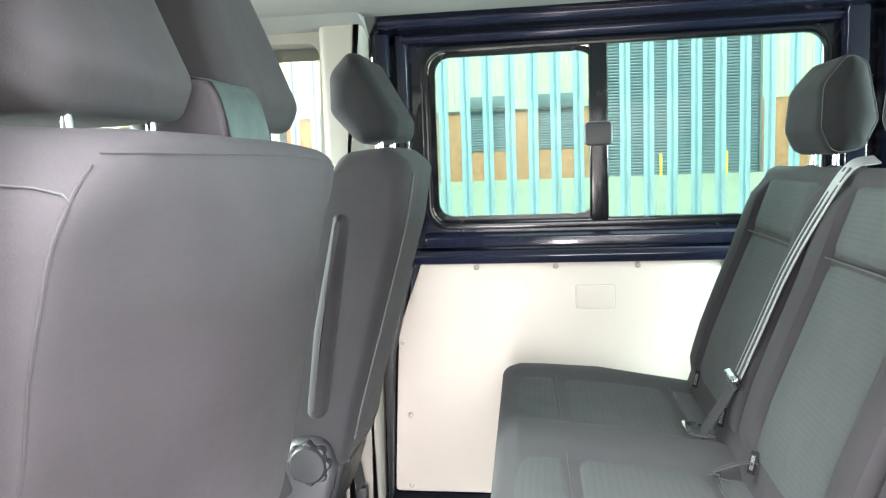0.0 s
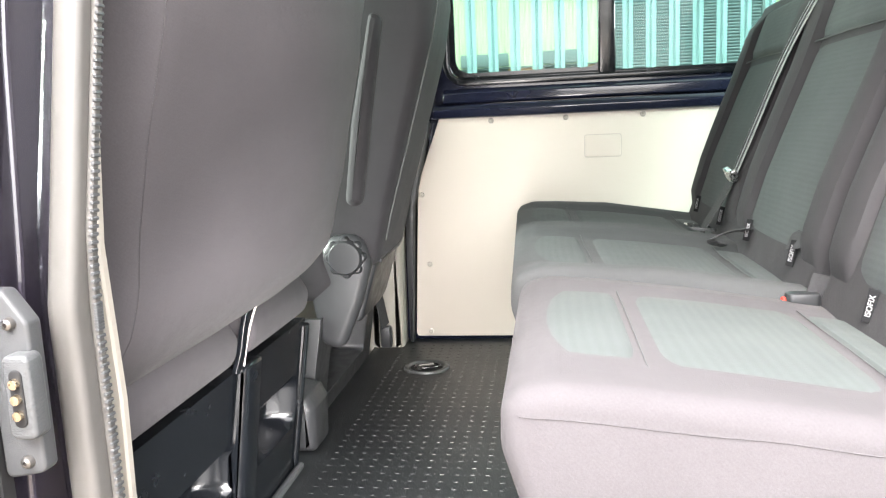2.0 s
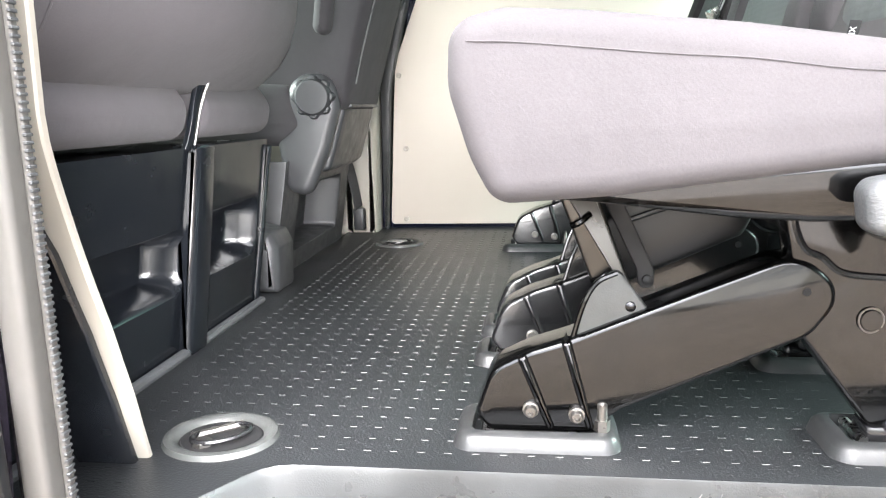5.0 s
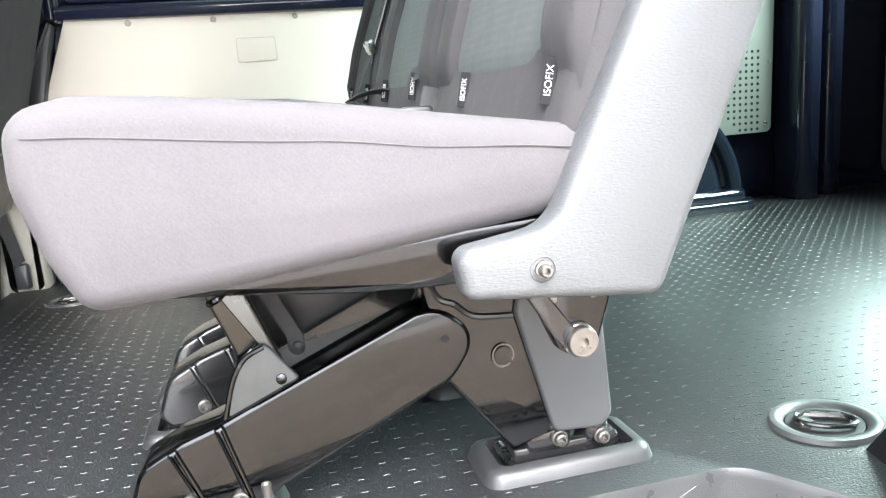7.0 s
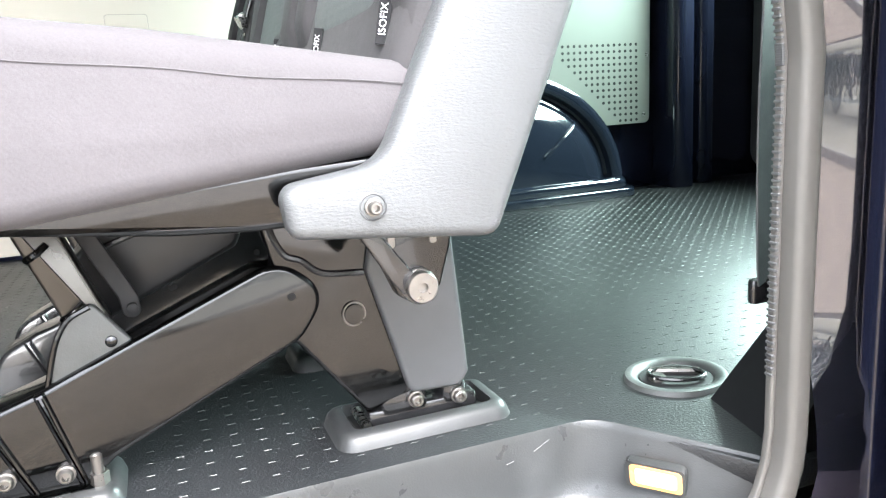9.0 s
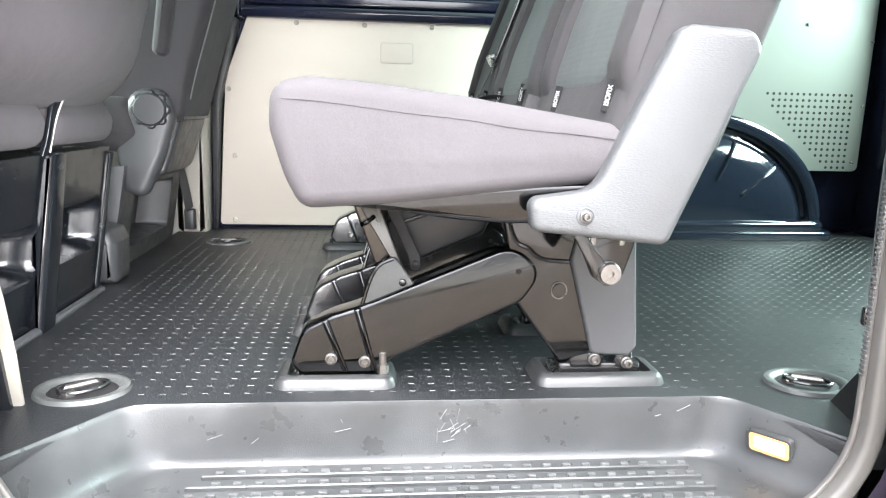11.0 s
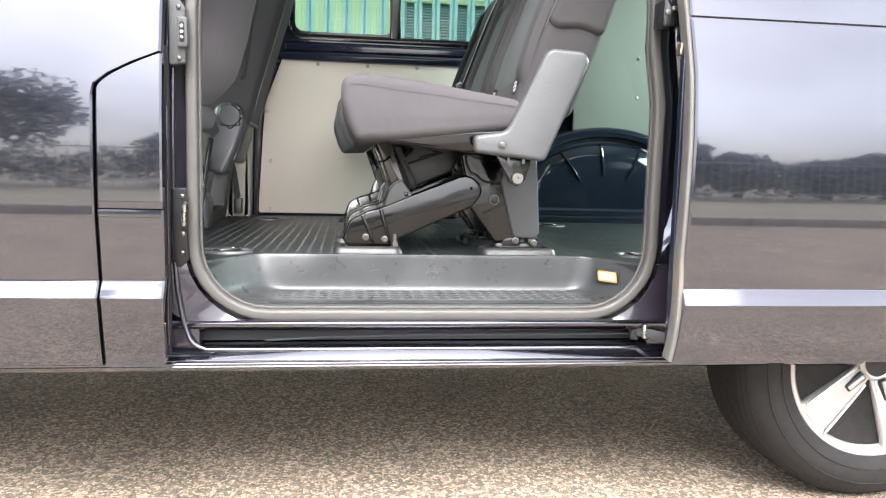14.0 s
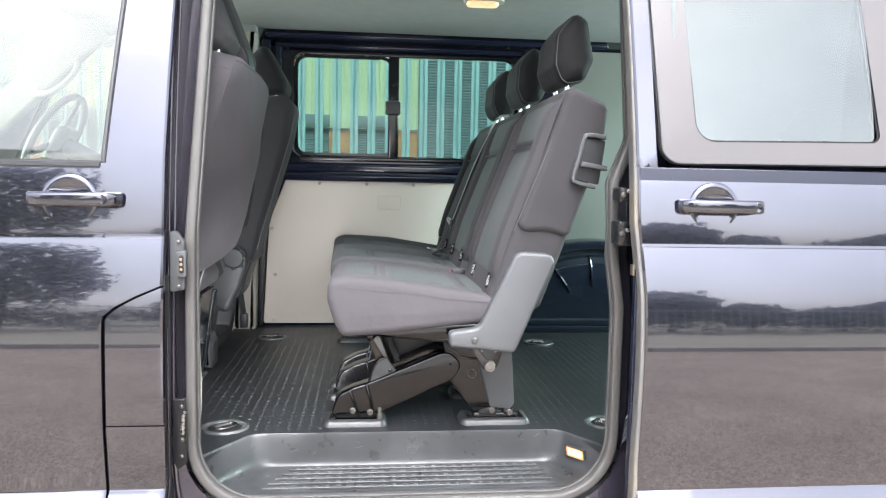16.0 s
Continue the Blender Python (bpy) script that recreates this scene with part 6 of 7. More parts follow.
def handle(parent, x, z, off, dx):
    y = skin(z) + off
    part("handle_cup", lathe([(0.0620, 0.002), (0.0605, -0.0006), (0.0580, -0.0020), (0.0550, -0.0032), (0.0520, -0.0036), (0.0480, -0.0032), (0.040, -0.0019), (0.028, -0.0009), (0.014, -0.0005), (0, -0.0004)], "y", (x, y, z - 0.006), 48), PAINT, parent, "round recessed cup")
    xh = x + dx
    path = [(xh - 0.097, y - 0.006, z), (xh - 0.084, y - 0.026, z), (xh - 0.045, y - 0.038, z), (xh + 0.03, y - 0.042, z), (xh + 0.078, y - 0.036, z), (xh + 0.093, y - 0.008, z)]
    part("handle", sweep(smooth_path(path, 6), rrect(-0.0085, 0.0085, -0.0155, 0.0155, 0.008, 5), up=(0, 0, 1)), PAINT, parent, "body-coloured pull handle")
    part("lock_cap", lathe([(0.0125, 0.02), (0.0125, -0.002), (0.010, -0.004), (0, -0.003)], "y", (xh + 0.070, y - 0.0445, z), 20), PAINT, parent)


handle(fd, -0.194, 1.204, 0.0, 0.016)
part("fuel_flap", skin_panel(0.6960, 1.0068, lambda z: min(0.004, xr_front(z) + 0.0052), const(0.010), nx=4, vroll=0.0012), PAINT, van)
part("pillar_panel", skin_panel(0.374, 0.693, lambda z: -0.1175 + 0.010 * max(0, (0.69 - z) / 0.32), const(0.012), nx=3, vroll=0.0012), PAINT, van)
# Black sheet stands in for the shade behind the panel gaps.
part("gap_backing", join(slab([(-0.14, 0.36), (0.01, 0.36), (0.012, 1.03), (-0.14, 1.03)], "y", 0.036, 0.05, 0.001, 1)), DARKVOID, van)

# door jambs: painted pillars between the skin and the seal
open_pts = [(0.050, 0.458, 0.16), (1.096, 0.458, 0.16), (1.098, 0.95, 0.12), (1.079, 1.08, 0.12), (1.080, 1.262, 0.05), (1.131, 1.372, 0.05), (1.127, 1.835, 0.09), (0.080, 1.835, 0.09), (0.050, 1.10, 0.5)]


def seal_y(z):
    return 0.085 + max(0.0, z - 1.15) * 0.18


seal_path = [(x, seal_y(z), z) for x, z in fillet(open_pts, 0.1, 8)]
dense = []
for i, p in enumerate(seal_path):
    q = seal_path[(i + 1) % len(seal_path)]
    k = max(1, int(math.dist(p, q) / 0.05))
    dense += [tuple(p[c] + (q[c] - p[c]) * j / k for c in range(3)) for j in range(k)]
inner = [(p[0], p[2]) for p in dense]


def jamb():
    """The pressed frame round the opening: from the seal outwards, stepping back to the skin."""
    k = len(dense)
    loops = []
    for d, dy in ((0.004, 0.026), (0.004, 0.012), (0.012, 0.010), (0.022, 0.020), (0.045, 0.026)):
        loops.append([(x, seal_y(z) + dy, z) for x, z in inset(inner, -d)])
    bm = rings(loops, caps=False)
    return bm


part("door_jamb", join(jamb()), JAMB_SHADE_PAINT, van, "painted steel door aperture")
LEDGE = 0.4475                                  # the painted ledge under the seal
def nearest_out(x, z):
    """Where the pressed frame ends outwards from a point beside the seal."""
    dl, dr, db, dt = x + 0.004, 1.30 - x, z - 0.30, 1.93 - z
    if db < 0.30 and 0.21 < x < 0.94:
        return x, LEDGE
    if db < 0.33 and x <= 0.21:
        w = math.atan2(0.618 - z, 0.21 - x)             # sweeps round the lower front corner
        return (-0.004, 0.618 - math.tan(w) * 0.214) if math.tan(w) * 0.214 < 0.618 - LEDGE else (0.21 - (0.618 - LEDGE) / math.tan(w), LEDGE)
    if db < 0.33 and x >= 0.94:
        w = math.atan2(0.618 - z, x - 0.94)
        return (1.30, 0.618 - math.tan(w) * 0.36) if math.tan(w) * 0.36 < 0.618 - LEDGE else (0.94 + (0.618 - LEDGE) / math.tan(w), LEDGE)
    if dt < 0.18 and 0.2 < x < 1.02:
        return x, 1.93
    return (-0.004 if x < 0.5 else 1.30), min(1.93, z)


def low(z):
    """1 beside the sill, 0 higher up."""
    return max(0.0, min(1.0, (0.70 - z) / 0.12))


near, wide = inset(inner, -0.017), inset(inner, -0.043)
edge_in = [(a[0] * low(b[1]) + b[0] * (1 - low(b[1])), max(LEDGE, a[1] * low(b[1]) + b[1] * (1 - low(b[1])))) for a, b in zip(near, wide)]
edge_y = [(seal_y(z) + 0.024) * (1 - low(z)) + 0.062 * low(z) for x, z in edge_in]
ap_loops = [[(x, y, z) for (x, z), y in zip(edge_in, edge_y)]]
ends = [nearest_out(x, z) for x, z in wide]

def across(a, b, y, f):
    """A point on the way from the seal out to the skin; the rear pillar first turns out at half a right angle."""
    y1 = (max(skin(b[1]), -0.02) + 0.040) * (1 - low(b[1])) + 0.056 * low(b[1])
    p = (a[0] + (b[0] - a[0]) * f, y * (1 - f) + y1 * f, a[1] + (b[1] - a[1]) * f)
    if b[0] < 1.29 or f == 1.0:
        return p
    k = 1 - low(a[1])
    q = (a[0] + 0.050, y - 0.056, p[2]) if f < 0.5 else (a[0] + 0.085, y - 0.066, p[2])
    return tuple(u * (1 - k) + v * k for u, v in zip(p, q))


for f in (0.35, 0.7, 1.0):
    ap_loops.append([across(a, b, y, f) for a, b, y in zip(edge_in, ends, edge_y)])
# One body paint: front and low parts take the copy darkened for shade.
for keep, m_ in ((lambda c: c.x < 0.6 or c.z < 0.56, JAMB_SHADE_PAINT), (lambda c: c.x >= 0.6 and c.z >= 0.56, PAINT)):
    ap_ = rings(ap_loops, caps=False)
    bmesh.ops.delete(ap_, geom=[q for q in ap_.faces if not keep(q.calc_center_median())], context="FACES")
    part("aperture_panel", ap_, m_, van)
part("door_seal", sweep([Vector(p) for p in dense], rrect(-0.012, 0.012, -0.015, 0.015, 0.007, 3), True, up=(0, 1, 0)), SEAL, van, "pale grey rubber door seal")
lip_in = inset(inner, 0.0172)
part("seal_lip", sweep([Vector((x, seal_y(z) + 0.008, z)) for x, z in inset(inner, 0.0145)], rrect(-0.003, 0.003, -0.004, 0.004, 0.002, 3), True, up=(0, 1, 0)), SEAL, van)
beads = []
for a, b in zip(lip_in, lip_in[1:] + lip_in[:1]):
    if a[1] < 0.66 or a[1] > 1.80:
        continue
    n_ = max(1, int(math.dist(a, b) / 0.0055))
    for j in range(n_):
        x, z = a[0] + (b[0] - a[0]) * j / n_, a[1] + (b[1] - a[1]) * j / n_
        up_ = abs(b[1] - a[1]) > abs(b[0] - a[0])
        hx, hz = (0.0016, 0.0014) if up_ else (0.0014, 0.0016)
        beads.append(box(x - hx, x + hx, seal_y(z) + 0.003, seal_y(z) + 0.012, z - hz, z + hz, 0.0006, 1))
tagged(part("seal_stitching", join(*beads), CHARCOAL, van), kind="stuff")

# front pillar: vertical swages, striker plates
for x, y, w in ((0.004, 0.014, 0.003), (0.008, 0.035, 0.0022)):
    part("pillar_swage", sweep([(x, y + max(-0.012, skin(z) + 0.02) * 0.9, z) for z in [0.40 + 0.05 * i for i in range(30)]], circle(w, 8), up=(0, 1, 0)), JAMB_SHADE_PAINT, van)
# The bead's upper length takes the shaded paint copy.
part("pillar_swage", sweep([(0.016, 0.052 + max(-0.012, skin(z) + 0.02) * 0.9, z) for z in (1.86, 1.7, 1.5, 1.3, 1.15, 1.0, 0.85, 0.72, 0.62, 0.58)], circle(0.003, 8), up=(0, 1, 0)), JAMB_SHADE_PAINT, van)
bead = smooth_path([(0.017, 0.052, 0.58), (0.022, 0.051, 0.52), (0.031, 0.049, 0.465), (0.040, 0.048, 0.430), (0.052, 0.046, 0.405), (0.076, 0.045, 0.3905), (0.115, 0.0445, 0.3875), (0.40, 0.0445, 0.3868)], 6) + [(1.06, 0.0445, 0.3868)]
part("pillar_bead", sweep(bead, circle(0.0055, 10), up=(0, 1, 0)), PAINT, van, "rolled bead running from the pillar into the sill")
st = part("contact_plate", slab(fillet([(0.013, 0.990), (0.046, 0.996), (0.047, 1.108), (0.030, 1.132), (0.014, 1.132)], 0.006), "y", 0.040, 0.056, 0.003), CHARCOAL, van, "grey metal contact plate")
part("contact_body", slab(rrect(0.032, 0.053, 1.026, 1.088, 0.006), "y", 0.028, 0.045, 0.003), GREY_PLASTIC, st)
part("contact_recess", slab(rrect(0.0375, 0.0475, 1.036, 1.078, 0.0045), "y", 0.0268, 0.030, 0.001), DARKVOID, st)
for i in range(3):
    part("contact", lathe([(0.004, 0), (0.0035, -0.0035), (0, -0.004)], "y", (0.0425, 0.0272, 1.0455 + 0.0115 * i), 10), BRASS, st)
lp = part("latch_plate", slab(fillet([(0.014, 0.585), (0.028, 0.566), (0.046, 0.582), (0.044, 0.738), (0.014, 0.737)], 0.004), "y", 0.044, 0.056, 0.003), BLACK_DULL, van)
part("striker", tube([(0.038, 0.050, 0.655), (0.041, 0.028, 0.660), (0.043, 0.028, 0.700), (0.042, 0.050, 0.706)], 0.005, 8, up=(1, 0, 0)), STEEL, lp)
screw(0.037, 0.044, 0.640, 0.006, parent=lp, material=NUT_STEEL)
screw(0.036, 0.044, 0.72, 0.005, parent=lp, material=NUT_STEEL)
screw(0.036, 0.044, 0.60, 0.005, parent=lp, material=NUT_STEEL)
for z in (1.005, 1.108):
    screw(0.034, 0.040, z, 0.005, parent=st, material=NUT_STEEL)

# inside of the near front pillar
def pillar_in(a, b, c):
    """The trim leans with the body above the waist and sweeps inwards towards the floor."""
    return a, b, c + 0.18 * max(0.0, b - 1.15) + 0.16 * (max(0.0, 0.93 - b) / 0.36) ** 1.3


def trim_strip(edge, x_out, y_out, y_in):
    """An upright strip: its free edge (x by height) bends with pillar_in, its other edge runs at x_out."""
    loops = []
    zs = [edge[0][0] + (edge[-1][0] - edge[0][0]) * i / 60 for i in range(61)]
    for z in zs:
        xe = lerp_table(edge, z)
        ring_ = [(xe - 0.002, y_out), (xe, y_out + 0.002), (xe, y_in - 0.002), (xe - 0.002, y_in), (x_out, y_in), (x_out, y_out)]
        loops.append([pillar_in(x, z, y)[:1] + (pillar_in(x, z, y)[2], z) for x, y in ring_])
    return rings(loops)


ti = link("pillar_trim_nearside", trim_strip([(FZ, 0.022), (0.66, 0.040), (0.74, 0.050), (0.86, 0.056), (1.02, 0.060), (1.20, 0.054), (1.45, 0.046), (1.86, 0.055)], -0.05, 0.120, 0.130), TRIM)
tagged(ti, "cream plastic trim along the door pillar", "pillar trim", kind="structure")
tj = link("sill_trim_front", trim_strip([(0.55, 0.010), (FZ, 0.013), (0.66, 0.029), (0.74, 0.038), (0.82, 0.040), (0.875, 0.030)], -0.05, 0.106, 0.117), SHINY_PLASTIC)
tagged(tj, "dark plastic corner trim beside the step", "trim", kind="structure")
tk = link("sill_trim_rear", rings([[(1.122, 0.110, FZ - 0.008), (1.156, 0.258, FZ - 0.006), (1.9, 0.258, FZ - 0.006), (1.9, 0.105, FZ - 0.006)],
                                   [(1.165, 0.110, 0.64), (1.192, 0.20, 0.677), (1.9, 0.20, 0.69), (1.9, 0.105, 0.69)],
                                   [(1.23, 0.110, 0.80), (1.24, 0.14, 0.80), (1.9, 0.15, 0.80), (1.9, 0.105, 0.80)]]), BLACK_DULL, smooth=20)
tagged(tk, "black plastic corner trim behind the step", "trim", kind="structure")

# belt hanging inside the rear pillar
rbelt = thing("hanging_belt", (1.128, 0.16, 0.73), "grey belt webbing hanging down inside the rear door pillar", "seat belt")
part("webbing", strap([(1.215, 0.185, 1.80), (1.205, 0.18, 1.45), (1.156, 0.165, 1.20), (1.138, 0.160, 0.93), (1.140, 0.160, 0.78), (1.143, 0.160, 0.735)], 0.046, (0.40, -0.92, 0.0)), CHARCOAL, rbelt)
part("stop_loop", box(1.122, 1.152, 0.156, 0.168, 0.712, 0.738, 0.004), BLACK_GLOSS, rbelt, "black end fitting")

# rear pillar details
for x, dy, z0, z1, w in ((1.182, -0.026, 0.64, 1.26, 0.0035), (1.222, -0.040, 0.64, 1.8, 0.004)):
    part("pillar_swage", sweep([(x, seal_y(z) + dy, z) for z in [z0 + (z1 - z0) * i / 12 for i in range(13)]], circle(w, 8), up=(0, 1, 0)), PAINT, van)
for z, w in ((1.142, 0.030), (1.235, 0.018)):
    h = part("rear_catch", slab(rrect(1.062, 1.110, z - w, z + w, 0.005), "y", 0.0, 0.06, 0.005), BLACK_GLOSS, van, "black door catch")
    part("catch_bar", slab(rrect(1.078, 1.104, z + 0.004, z + 0.013, 0.003), "y", -0.008, 0.004, 0.002), STEEL, h)
    part("catch_bolt", lathe([(0.006, 0.002), (0.006, -0.004), (0, -0.005)], "y", (1.070, 0.0, z), 12), NUT_STEEL, h)
part("contact_block", slab(rrect(1.086, 1.097, 1.046, 1.072, 0.002), "y", -0.040, -0.020, 0.002), BRASS, van, "brass spring contacts")

# sill below the opening, with the sliding door's lower track
sill_prof = [(0.10, 0.451), (0.054, 0.450, 0.004), (0.047, 0.445, 0.004), (0.050, 0.437), (0.062, 0.427, 0.008), (0.080, 0.4195, 0.003), (0.118, 0.418), (0.118, 0.392), (0.082, 0.391, 0.002), (0.074, 0.3925, 0.002), (0.064, 0.389, 0.003), (0.050, 0.3845, 0.003),
             (0.040, 0.3862, 0.005), (0.021, 0.3695, 0.004), (0.024, 0.362), (0.13, 0.362)]
sill = part("sill", slab(fillet(sill_prof, 0.002, 3), "x", -0.005, 1.20, 0.003, 2), PAINT, van, "painted sill with the door track")
part("track_back", box(0.05, 1.15, 0.108, 0.116, 0.394, 0.417, 0.001, 1), CHARCOAL_DARK, sill)
for x0, x1 in ((-0.004, 0.066), (1.085, 1.16)):
    part("track_end", slab(rrect(x0, x1, 0.386, 0.447, 0.014, 5), "y", 0.057, 0.112, 0.006, 3), JAMB_SHADE_PAINT, sill)
part("track_rail", tube([(0.20, 0.098, 0.396), (0.35, 0.094, 0.404), (0.60, 0.090, 0.409), (1.06, 0.090, 0.409)], 0.0028, 7, up=(0, 0, 1)), CHARCOAL, sill, "worn guide rail in the track")
part("sill_flange", slab(fillet([(0.070, 0.3675), (0.022, 0.3675, 0.003), (0.0165, 0.364, 0.003), (0.0175, 0.351, 0.004), (0.027, 0.345, 0.003), (0.070, 0.345)], 0.002, 3), "x", -1.6, 1.62, 0.002, 2), PAINT, sill, "narrow welded flange under the body")
part("flange_bead", tube([(-1.6, 0.0165, 0.3575), (0.0, 0.0165, 0.3575), (1.6, 0.0165, 0.3575)], 0.0012, 6), PAINT, sill)
arm_ = part("door_roller_arm", sweep([(1.058, 0.082, 0.420), (1.078, 0.052, 0.420), (1.126, 0.0, 0.417), (1.150, -0.04, 0.417)], rrect(-0.004, 0.004, -0.011, 0.011, 0.003, 2), up=(0, 0, 1)), CHARCOAL, sill, "grey steel roller arm")
part("roller", lathe([(0.0, -0.012), (0.011, -0.012), (0.012, -0.008), (0.012, 0.008), (0.011, 0.012), (0.0, 0.012)], "z", (1.062, 0.076, 0.412), 16), PLASTIC, arm_)
part("arm_pin", lathe([(0.006, -0.014), (0.006, 0.014), (0.004, 0.017), (0, 0.017)], "z", (1.078, 0.050, 0.422), 12), STEEL, arm_)
for x in (1.088, 1.150):
    part("jamb_bolt", lathe([(0.0065, 0.02), (0.0065, -0.003), (0.004, -0.006), (0.003, -0.003), (0, -0.003)], "y", (x, 0.066, 0.458), 12), NUT_STEEL, sill)
# Black block stands in for the shaded space below the floor.
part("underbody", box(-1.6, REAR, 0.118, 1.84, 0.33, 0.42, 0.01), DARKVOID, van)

# the open sliding door
DOOR_EDGE = [(0.385, 1.082), (0.425, 1.088), (0.50, 1.096), (0.65, 1.101), (0.86, 1.105), (1.0, 1.104), (1.1, 1.096), (1.17, 1.089), (1.30, 1.088), (2.0, 1.078)]
sd = part("sliding_door", skin_panel(0.385, 1.30, lambda z: lerp_table(DOOR_EDGE, z), const(2.22), off=DX, nx=8), PAINT, van, "dark metallic sliding door, slid open")
part("door_pillar", skin_panel(1.30, 1.93, lambda z: 1.086 - (z - 1.3) * 0.02, lambda z: 1.134 - (z - 1.35) * 0.03, off=DX, nx=2), PAINT, sd)
part("door_edge", sweep([(lerp_table(DOOR_EDGE, z) - 0.003, sum(skin(z + 0.02 * k) for k in range(-4, 5)) / 9 + DX + 0.026, z) for z in [0.39 + 0.02 * i for i in range(74)]], rrect(-0.006, 0.006, -0.018, 0.018, 0.004, 3), up=(0, 1, 0)), SEAL_OLD, sd, "grey rubber edge")
part("inner_skin", slab([(1.09, 0.39), (2.2, 0.39), (2.2, 1.3), (1.09, 1.3)], "y", -0.050, -0.030, 0.003), PAINT_IN, sd)


fo = fillet([(1.144, 1.310, 0.045), (2.20, 1.320, 0.045), (2.20, 1.90, 0.03), (1.124, 1.90, 0.03)], 0.04, 6)
fi = fillet([(1.226, 1.361, 0.05), (1.687, 1.369, 0.02), (1.655, 1.86, 0.03), (1.204, 1.86, 0.03)], 0.04, 6)


def bent(bm, off=0.0):
    for v in bm.verts:
        v.co.y += skin(v.co.z) + DX + off
    return bm


def fine_plate(o, i, lo, hi, k=6):
    bm = bmesh.new()
    n = len(o)
    for c in (lo, hi):
        V = [[bm.verts.new((a[0] + (b[0] - a[0]) * s / k, c, a[1] + (b[1] - a[1]) * s / k)) for a, b in zip(o, i)] for s in range(k + 1)]
        for r0, r1 in zip(V, V[1:]):
            for q in range(n):
                bm.faces.new((r0[q], r0[(q + 1) % n], r1[(q + 1) % n], r1[q]))
    return bm


part("window_surround", bent(fine_plate(fo, fi, -0.004, 0.010)), mat("window_surround_grey", (0.10, 0.094, 0.094), 0.38, var=0.02, scale=5, rvar=0.01), sd, "glossy grey window surround")
part("surround_gap", bent(fine_plate(inset(fo, -0.0035), fo, 0.001, 0.012, 1)), DARKVOID, sd)
part("glass_gap", bent(fine_plate(fi, inset(fi, 0.004), 0.0, 0.012, 1)), DARKVOID, sd)
gz = [1.355 + 0.505 * i / 14 for i in range(15)]
part("window_glass", grid_sheet(lambda x, z: (x, skin(z) + DX + 0.005, z), [1.18, 1.3, 1.45, 1.70], gz), GLASS_DARK, sd, "dark glass mirroring the sky")
part("glass_rear", grid_sheet(lambda x, z: (x, skin(z) + DX + 0.006, z), [1.71, 1.8, 2.0, 2.2], gz), GLASS_DARK, sd)
handle(sd, 1.268, 1.212, DX, 0.014)

# body behind the open door, and the rear end
part("rear_side", join(box(1.16, REAR, 0.05, 0.07, 0.40, 1.93, 0.003)), PAINT_IN, van)
part("rear_quarter", skin_panel(0.385, 1.93, const(2.1), const(REAR + 0.08), nx=4), PAINT, van)
part("rear_end", box(REAR + 0.05, REAR + 0.08, 0.0, 1.88, 0.4, 1.98, 0.01), PAINT, van)
part("bonnet", slab(fillet([(-1.55, 0.4), (-2.35, 0.4), (-2.35, 0.95), (-1.9, 1.2), (-1.55, 1.28)], 0.05), "y", 0.02, 1.86, 0.05), PAINT, van)

# rear wheel
WX, WZ, WY = 1.672, 0.345, 0.0
wheel = part("rear_wheel", lathe([(0.225, 0.02), (0.232, 0.0), (0.255, -0.012), (0.285, -0.016), (0.305, -0.010), (0.325, 0.004), (0.338, 0.024), (0.345, 0.05), (0.345, 0.20), (0.33, 0.225), (0.23, 0.21)], "y", (WX, WY + 0.03, WZ), 72), TYRE, van, "black road tyre with blocky shoulder tread")
tb = []
for i in range(56):
    w = 2 * math.pi * i / 56
    m = Matrix.Translation((WX, WY + 0.03, WZ)) @ Matrix.Rotation(w, 4, "Y")
    r0 = 0.318 if i % 2 else 0.312
    tb.append(turned(slab([(0.0015 - (r0 - 0.305) * 0.3, r0), (0.022, 0.338), (0.030, 0.338), (0.008, r0)], "x", -0.0016, 0.0016, 0.0004, 1), m))
tagged(part("tread_slits", join(*tb), DARKVOID, wheel, "short dark shoulder slits"), kind="stuff")
for r, y in ((0.334, 0.0185), (0.3405, 0.032), (0.3445, 0.052)):
    part("tread_groove", tube([(WX + r * math.cos(i * math.pi / 36), WY + 0.03 + y - 0.0015, WZ + r * math.sin(i * math.pi / 36)) for i in range(72)], 0.0016, 5, up=(0, 1, 0), closed=True), DARKVOID, wheel)
for r, y in ((0.262, -0.0135), (0.298, -0.0132)):
    part("sidewall_bead", tube([(WX + r * math.cos(i * math.pi / 36), WY + 0.03 + y, WZ + r * math.sin(i * math.pi / 36)) for i in range(72)], 0.0018, 5, up=(0, 1, 0), closed=True), TYRE, wheel)
part("groove_ring", lathe([(0.3458, 0.10), (0.3465, 0.105), (0.3465, 0.13), (0.3458, 0.135)], "y", (WX, WY + 0.03, WZ), 72), TYRE, wheel)
part("rim", lathe([(0.222, 0.05), (0.232, 0.012), (0.236, 0.004), (0.230, -0.002), (0.222, 0.0), (0.212, 0.012), (0.205, 0.04), (0.200, 0.15), (0.19, 0.16)], "y", (WX, WY + 0.03, WZ), 60), ALLOY, wheel, "silver alloy rim")
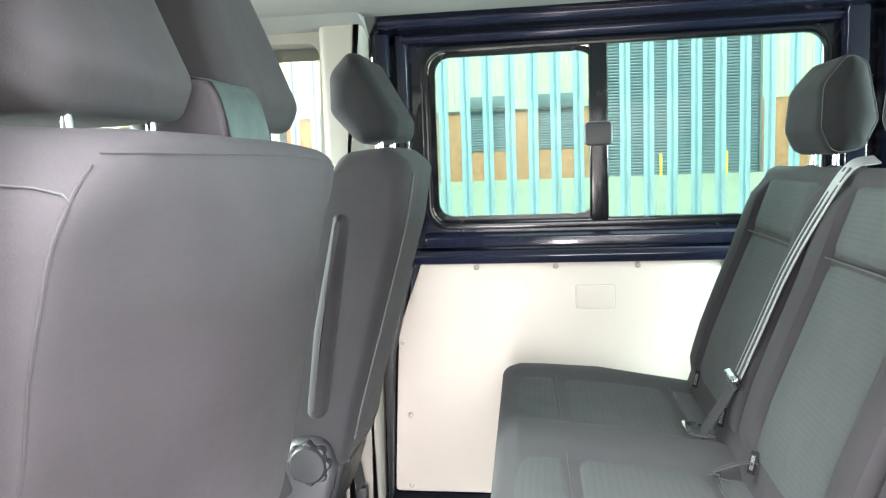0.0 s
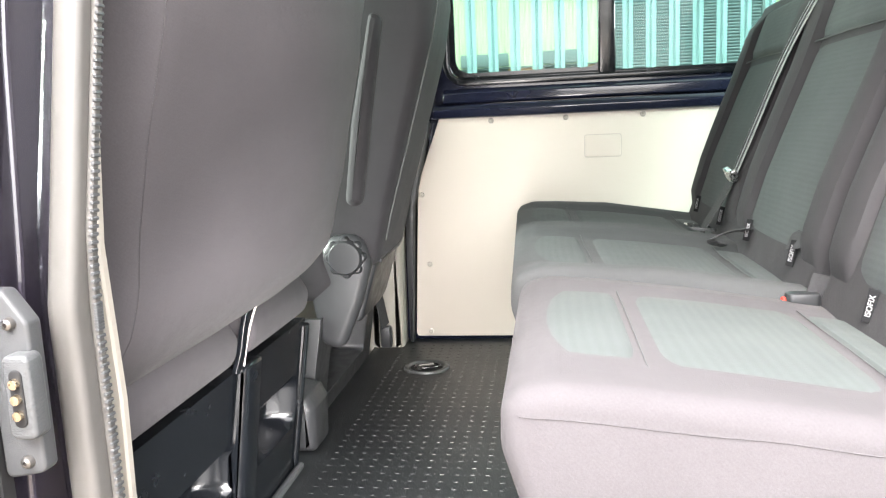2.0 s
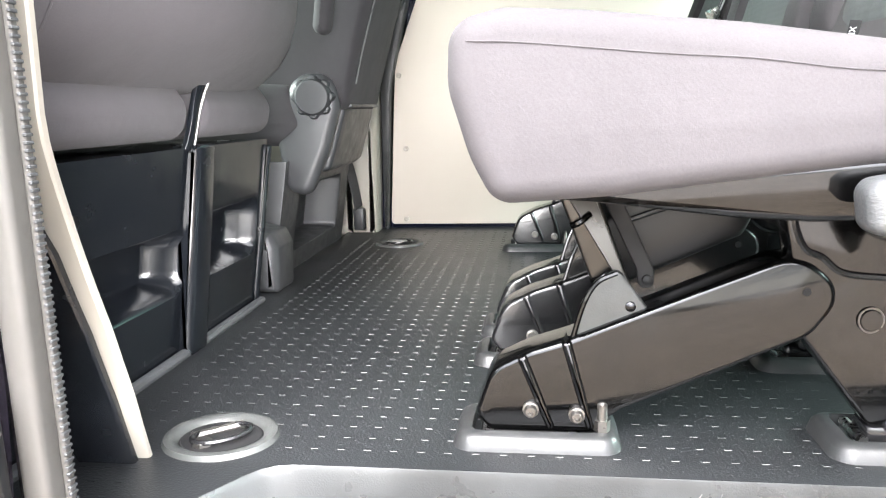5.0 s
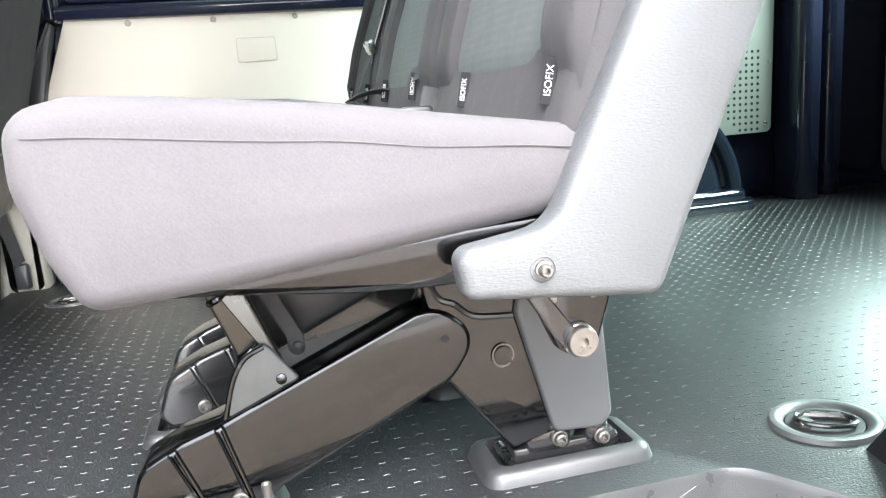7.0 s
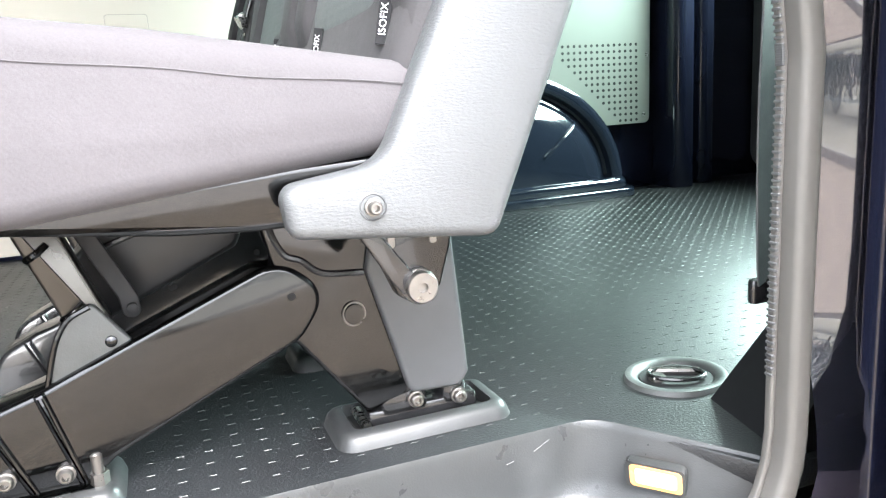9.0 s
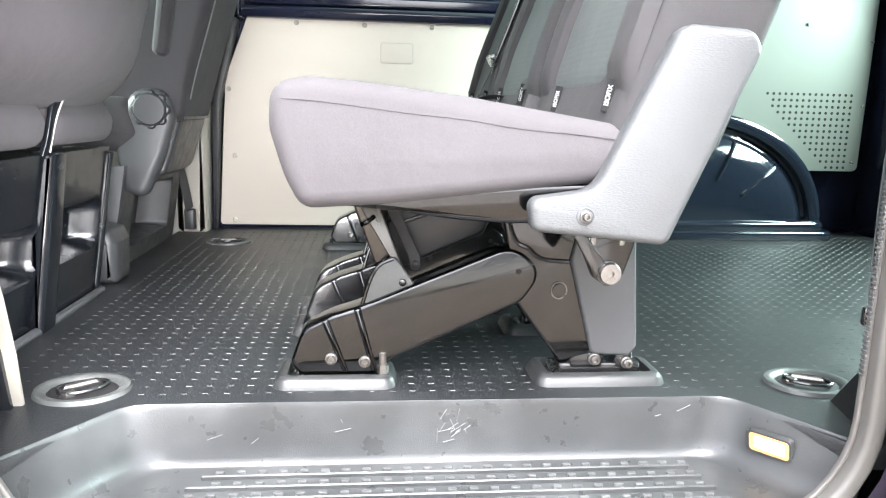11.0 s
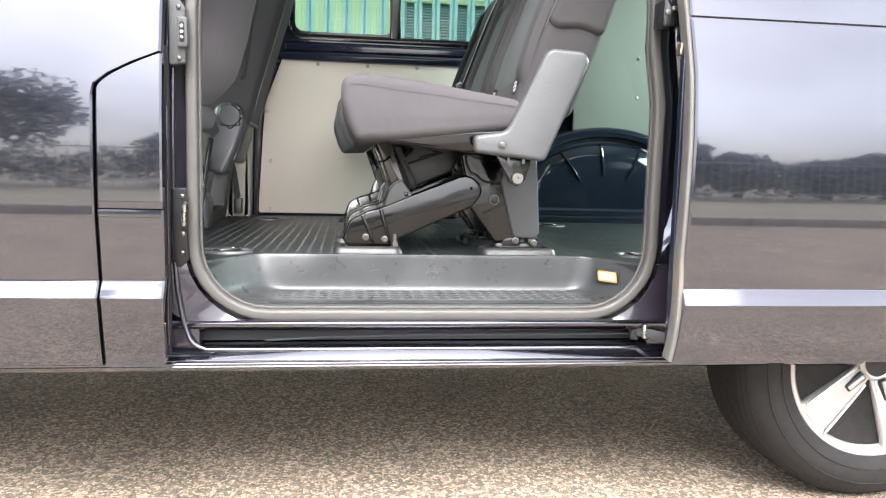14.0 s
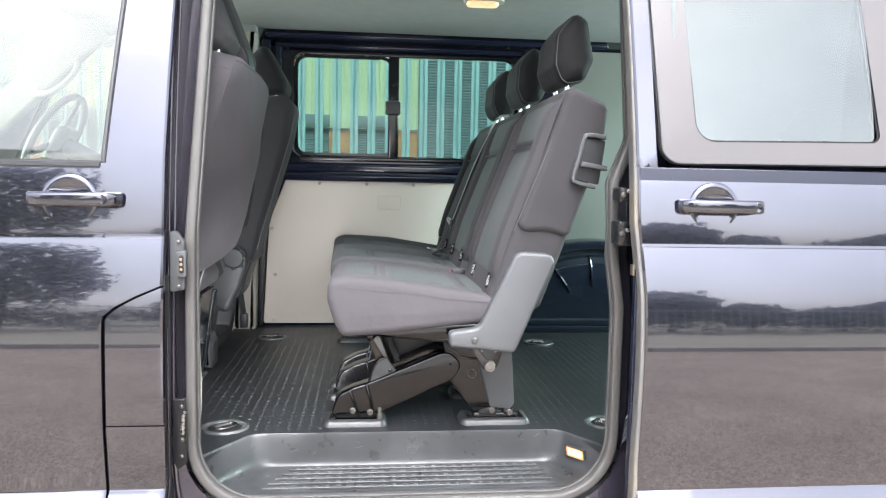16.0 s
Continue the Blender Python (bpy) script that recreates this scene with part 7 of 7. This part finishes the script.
for i in range(5):
    m = Matrix.Translation((WX, WY + 0.03, WZ)) @ Matrix.Rotation(radians(-130 + 72 * i), 4, "Y")
    sp = fillet([(-0.024, 0.030), (0.024, 0.030), (0.030, 0.060), (0.046, 0.200), (0.062, 0.222), (-0.062, 0.222), (-0.046, 0.200), (-0.030, 0.060)], 0.006)
    b = slab(sp, "y", -0.002, 0.045, 0.010, 3)
    for v in b.verts:
        v.co.y += 0.018 * max(0.0, 1 - v.co.z / 0.2)
    spk = part("spoke", turned(b, m), ALLOY, wheel, "broad flat silver spoke")
    for s in (-1, 1):
        part("spoke_ridge", turned(tube([(s * 0.026, 0.012, 0.055), (s * 0.034, 0.004, 0.125), (s * 0.043, -0.003, 0.205)], 0.004, 8), m), ALLOY, spk)
    part("spoke_slot", turned(slab(fillet([(-0.012, 0.045), (0.012, 0.045), (0.010, 0.100), (-0.010, 0.100)], 0.004), "y", 0.004, 0.020, 0.003), m), PLASTIC, spk)
    part("slot_bar", turned(slab(fillet([(-0.006, 0.048), (0.006, 0.048), (0.006, 0.096), (-0.006, 0.096)], 0.003), "y", 0.000, 0.018, 0.003), m), ALLOY, spk)
part("hub_cap", lathe([(0.045, 0.04), (0.045, 0.010), (0.038, 0.004), (0.034, 0.006), (0, 0.006)], "y", (WX, WY + 0.03, WZ), 30), ALLOY, wheel)
part("badge", lathe([(0.033, 0.012), (0.033, 0.005), (0, 0.005)], "y", (WX, WY + 0.0292, WZ), 30), PLASTIC, wheel)
part("brake_disc", lathe([(0.15, 0.11), (0.15, 0.125), (0.07, 0.125), (0.07, 0.09), (0, 0.09)], "y", (WX, WY + 0.03, WZ), 40), STEEL, wheel)
# Black disc and box stand in for the shade behind the wheel.
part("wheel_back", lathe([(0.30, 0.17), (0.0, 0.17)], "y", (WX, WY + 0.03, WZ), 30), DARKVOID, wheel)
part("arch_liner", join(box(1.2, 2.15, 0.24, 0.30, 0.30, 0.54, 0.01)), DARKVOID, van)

# ---- cab ----
cabf = link("cab_floor", box(-1.6, -0.14, 0.06, 1.85, FZ - 0.12, FZ - 0.03, 0.005), RUBBER_FLOOR)
tagged(cabf, "black rubber cab floor", "floor", kind="structure")
cw = link("wall_cab_offside", plate(fillet([(-1.5, 0.45), (-0.13, 0.45), (-0.13, 1.93), (-1.0, 1.93)], 0.02, 6), fillet([(-1.28, 1.30), (-0.178, 1.30), (-0.162, 1.885), (-0.83, 1.885)], 0.04, 6), "y", 1.77, 1.85), TRIM)
tagged(cw, "pale trimmed driver's door with its window", "wall", kind="structure")
cg = link("window_2", box(-1.3, -0.15, 1.82, 1.824, 1.29, 1.895, 0.001, 1), GLASS_CLEAR)
tagged(cg, "clear driver's door window glass", "window", kind="structure")
dash_ = thing("dashboard", (-1.2, 0.9, 0.6), "dark grey moulded dashboard", "dashboard")
part("moulding", slab(fillet([(-1.5, 0.6), (-0.95, 0.7, 0.05), (-0.9, 1.05, 0.06), (-1.05, 1.2, 0.05), (-1.5, 1.25, 0.03)], 0.03), "y", 0.08, 1.76, 0.03), CHARCOAL, dash_)
part("binnacle", slab(fillet([(-1.2, 1.15), (-0.98, 1.15), (-0.96, 1.25, 0.04), (-1.2, 1.28, 0.03)], 0.02), "y", 1.18, 1.56, 0.03), CHARCOAL, dash_)
sw = thing("steering_wheel", (-0.75, 1.37, 1.2), "dark steering wheel behind the cab glass", "steering wheel")
sm = pose(-0.76, 1.37, 1.40, 0, -62, 0)
part("rim", turned(tube([(0.19 * math.cos(i * 0.1745), 0.19 * math.sin(i * 0.1745), 0) for i in range(36)], 0.014, 10, closed=True), sm), CHARCOAL, sw)
part("hub", turned(slab(rrect(-0.07, 0.07, -0.08, 0.08, 0.03), "z", -0.05, -0.005, 0.02), sm), CHARCOAL, sw)
for a in (0, 1.9, -1.9):
    part("spoke", turned(slab(rrect(0.05, 0.185, -0.016, 0.016, 0.006), "z", -0.018, -0.006, 0.004), sm @ Matrix.Rotation(a, 4, "Z")), CHARCOAL, sw)
part("column", turned(lathe([(0.035, -0.35), (0.035, -0.04)], "z", (0, 0, 0), 14), sm), CHARCOAL, sw)
ap = link("a_pillar", sweep([(-1.42, 1.76, 1.24), (-1.136, 1.75, 1.52), (-0.70, 1.72, 1.92)], rrect(-0.065, 0.065, -0.03, 0.03, 0.02, 3), up=(0, 1, 0)), TRIM)
tagged(ap, "pale trimmed windscreen pillar", "pillar", kind="structure")
gh = thing("grab_handle", (-0.87, 1.70, 1.68), "pale plastic grab handle on the windscreen pillar", "handle")
part("grip", tube(smooth_path([(-0.80, 1.72, 1.76), (-0.775, 1.66, 1.735), (-0.80, 1.65, 1.68), (-0.88, 1.65, 1.615), (-0.95, 1.66, 1.61), (-0.965, 1.72, 1.64)], 6), 0.014, 8, up=(0, 1, 0)), TRIM, gh)
ws = link("windscreen", mesh_from([(-1.55, 0.1, 1.26), (-1.55, 1.8, 1.26), (-0.82, 1.75, 1.93), (-0.82, 0.15, 1.93)], [(0, 1, 2, 3)]), GLASS_CLEAR)
tagged(ws, "clear raked windscreen", "window", kind="structure")
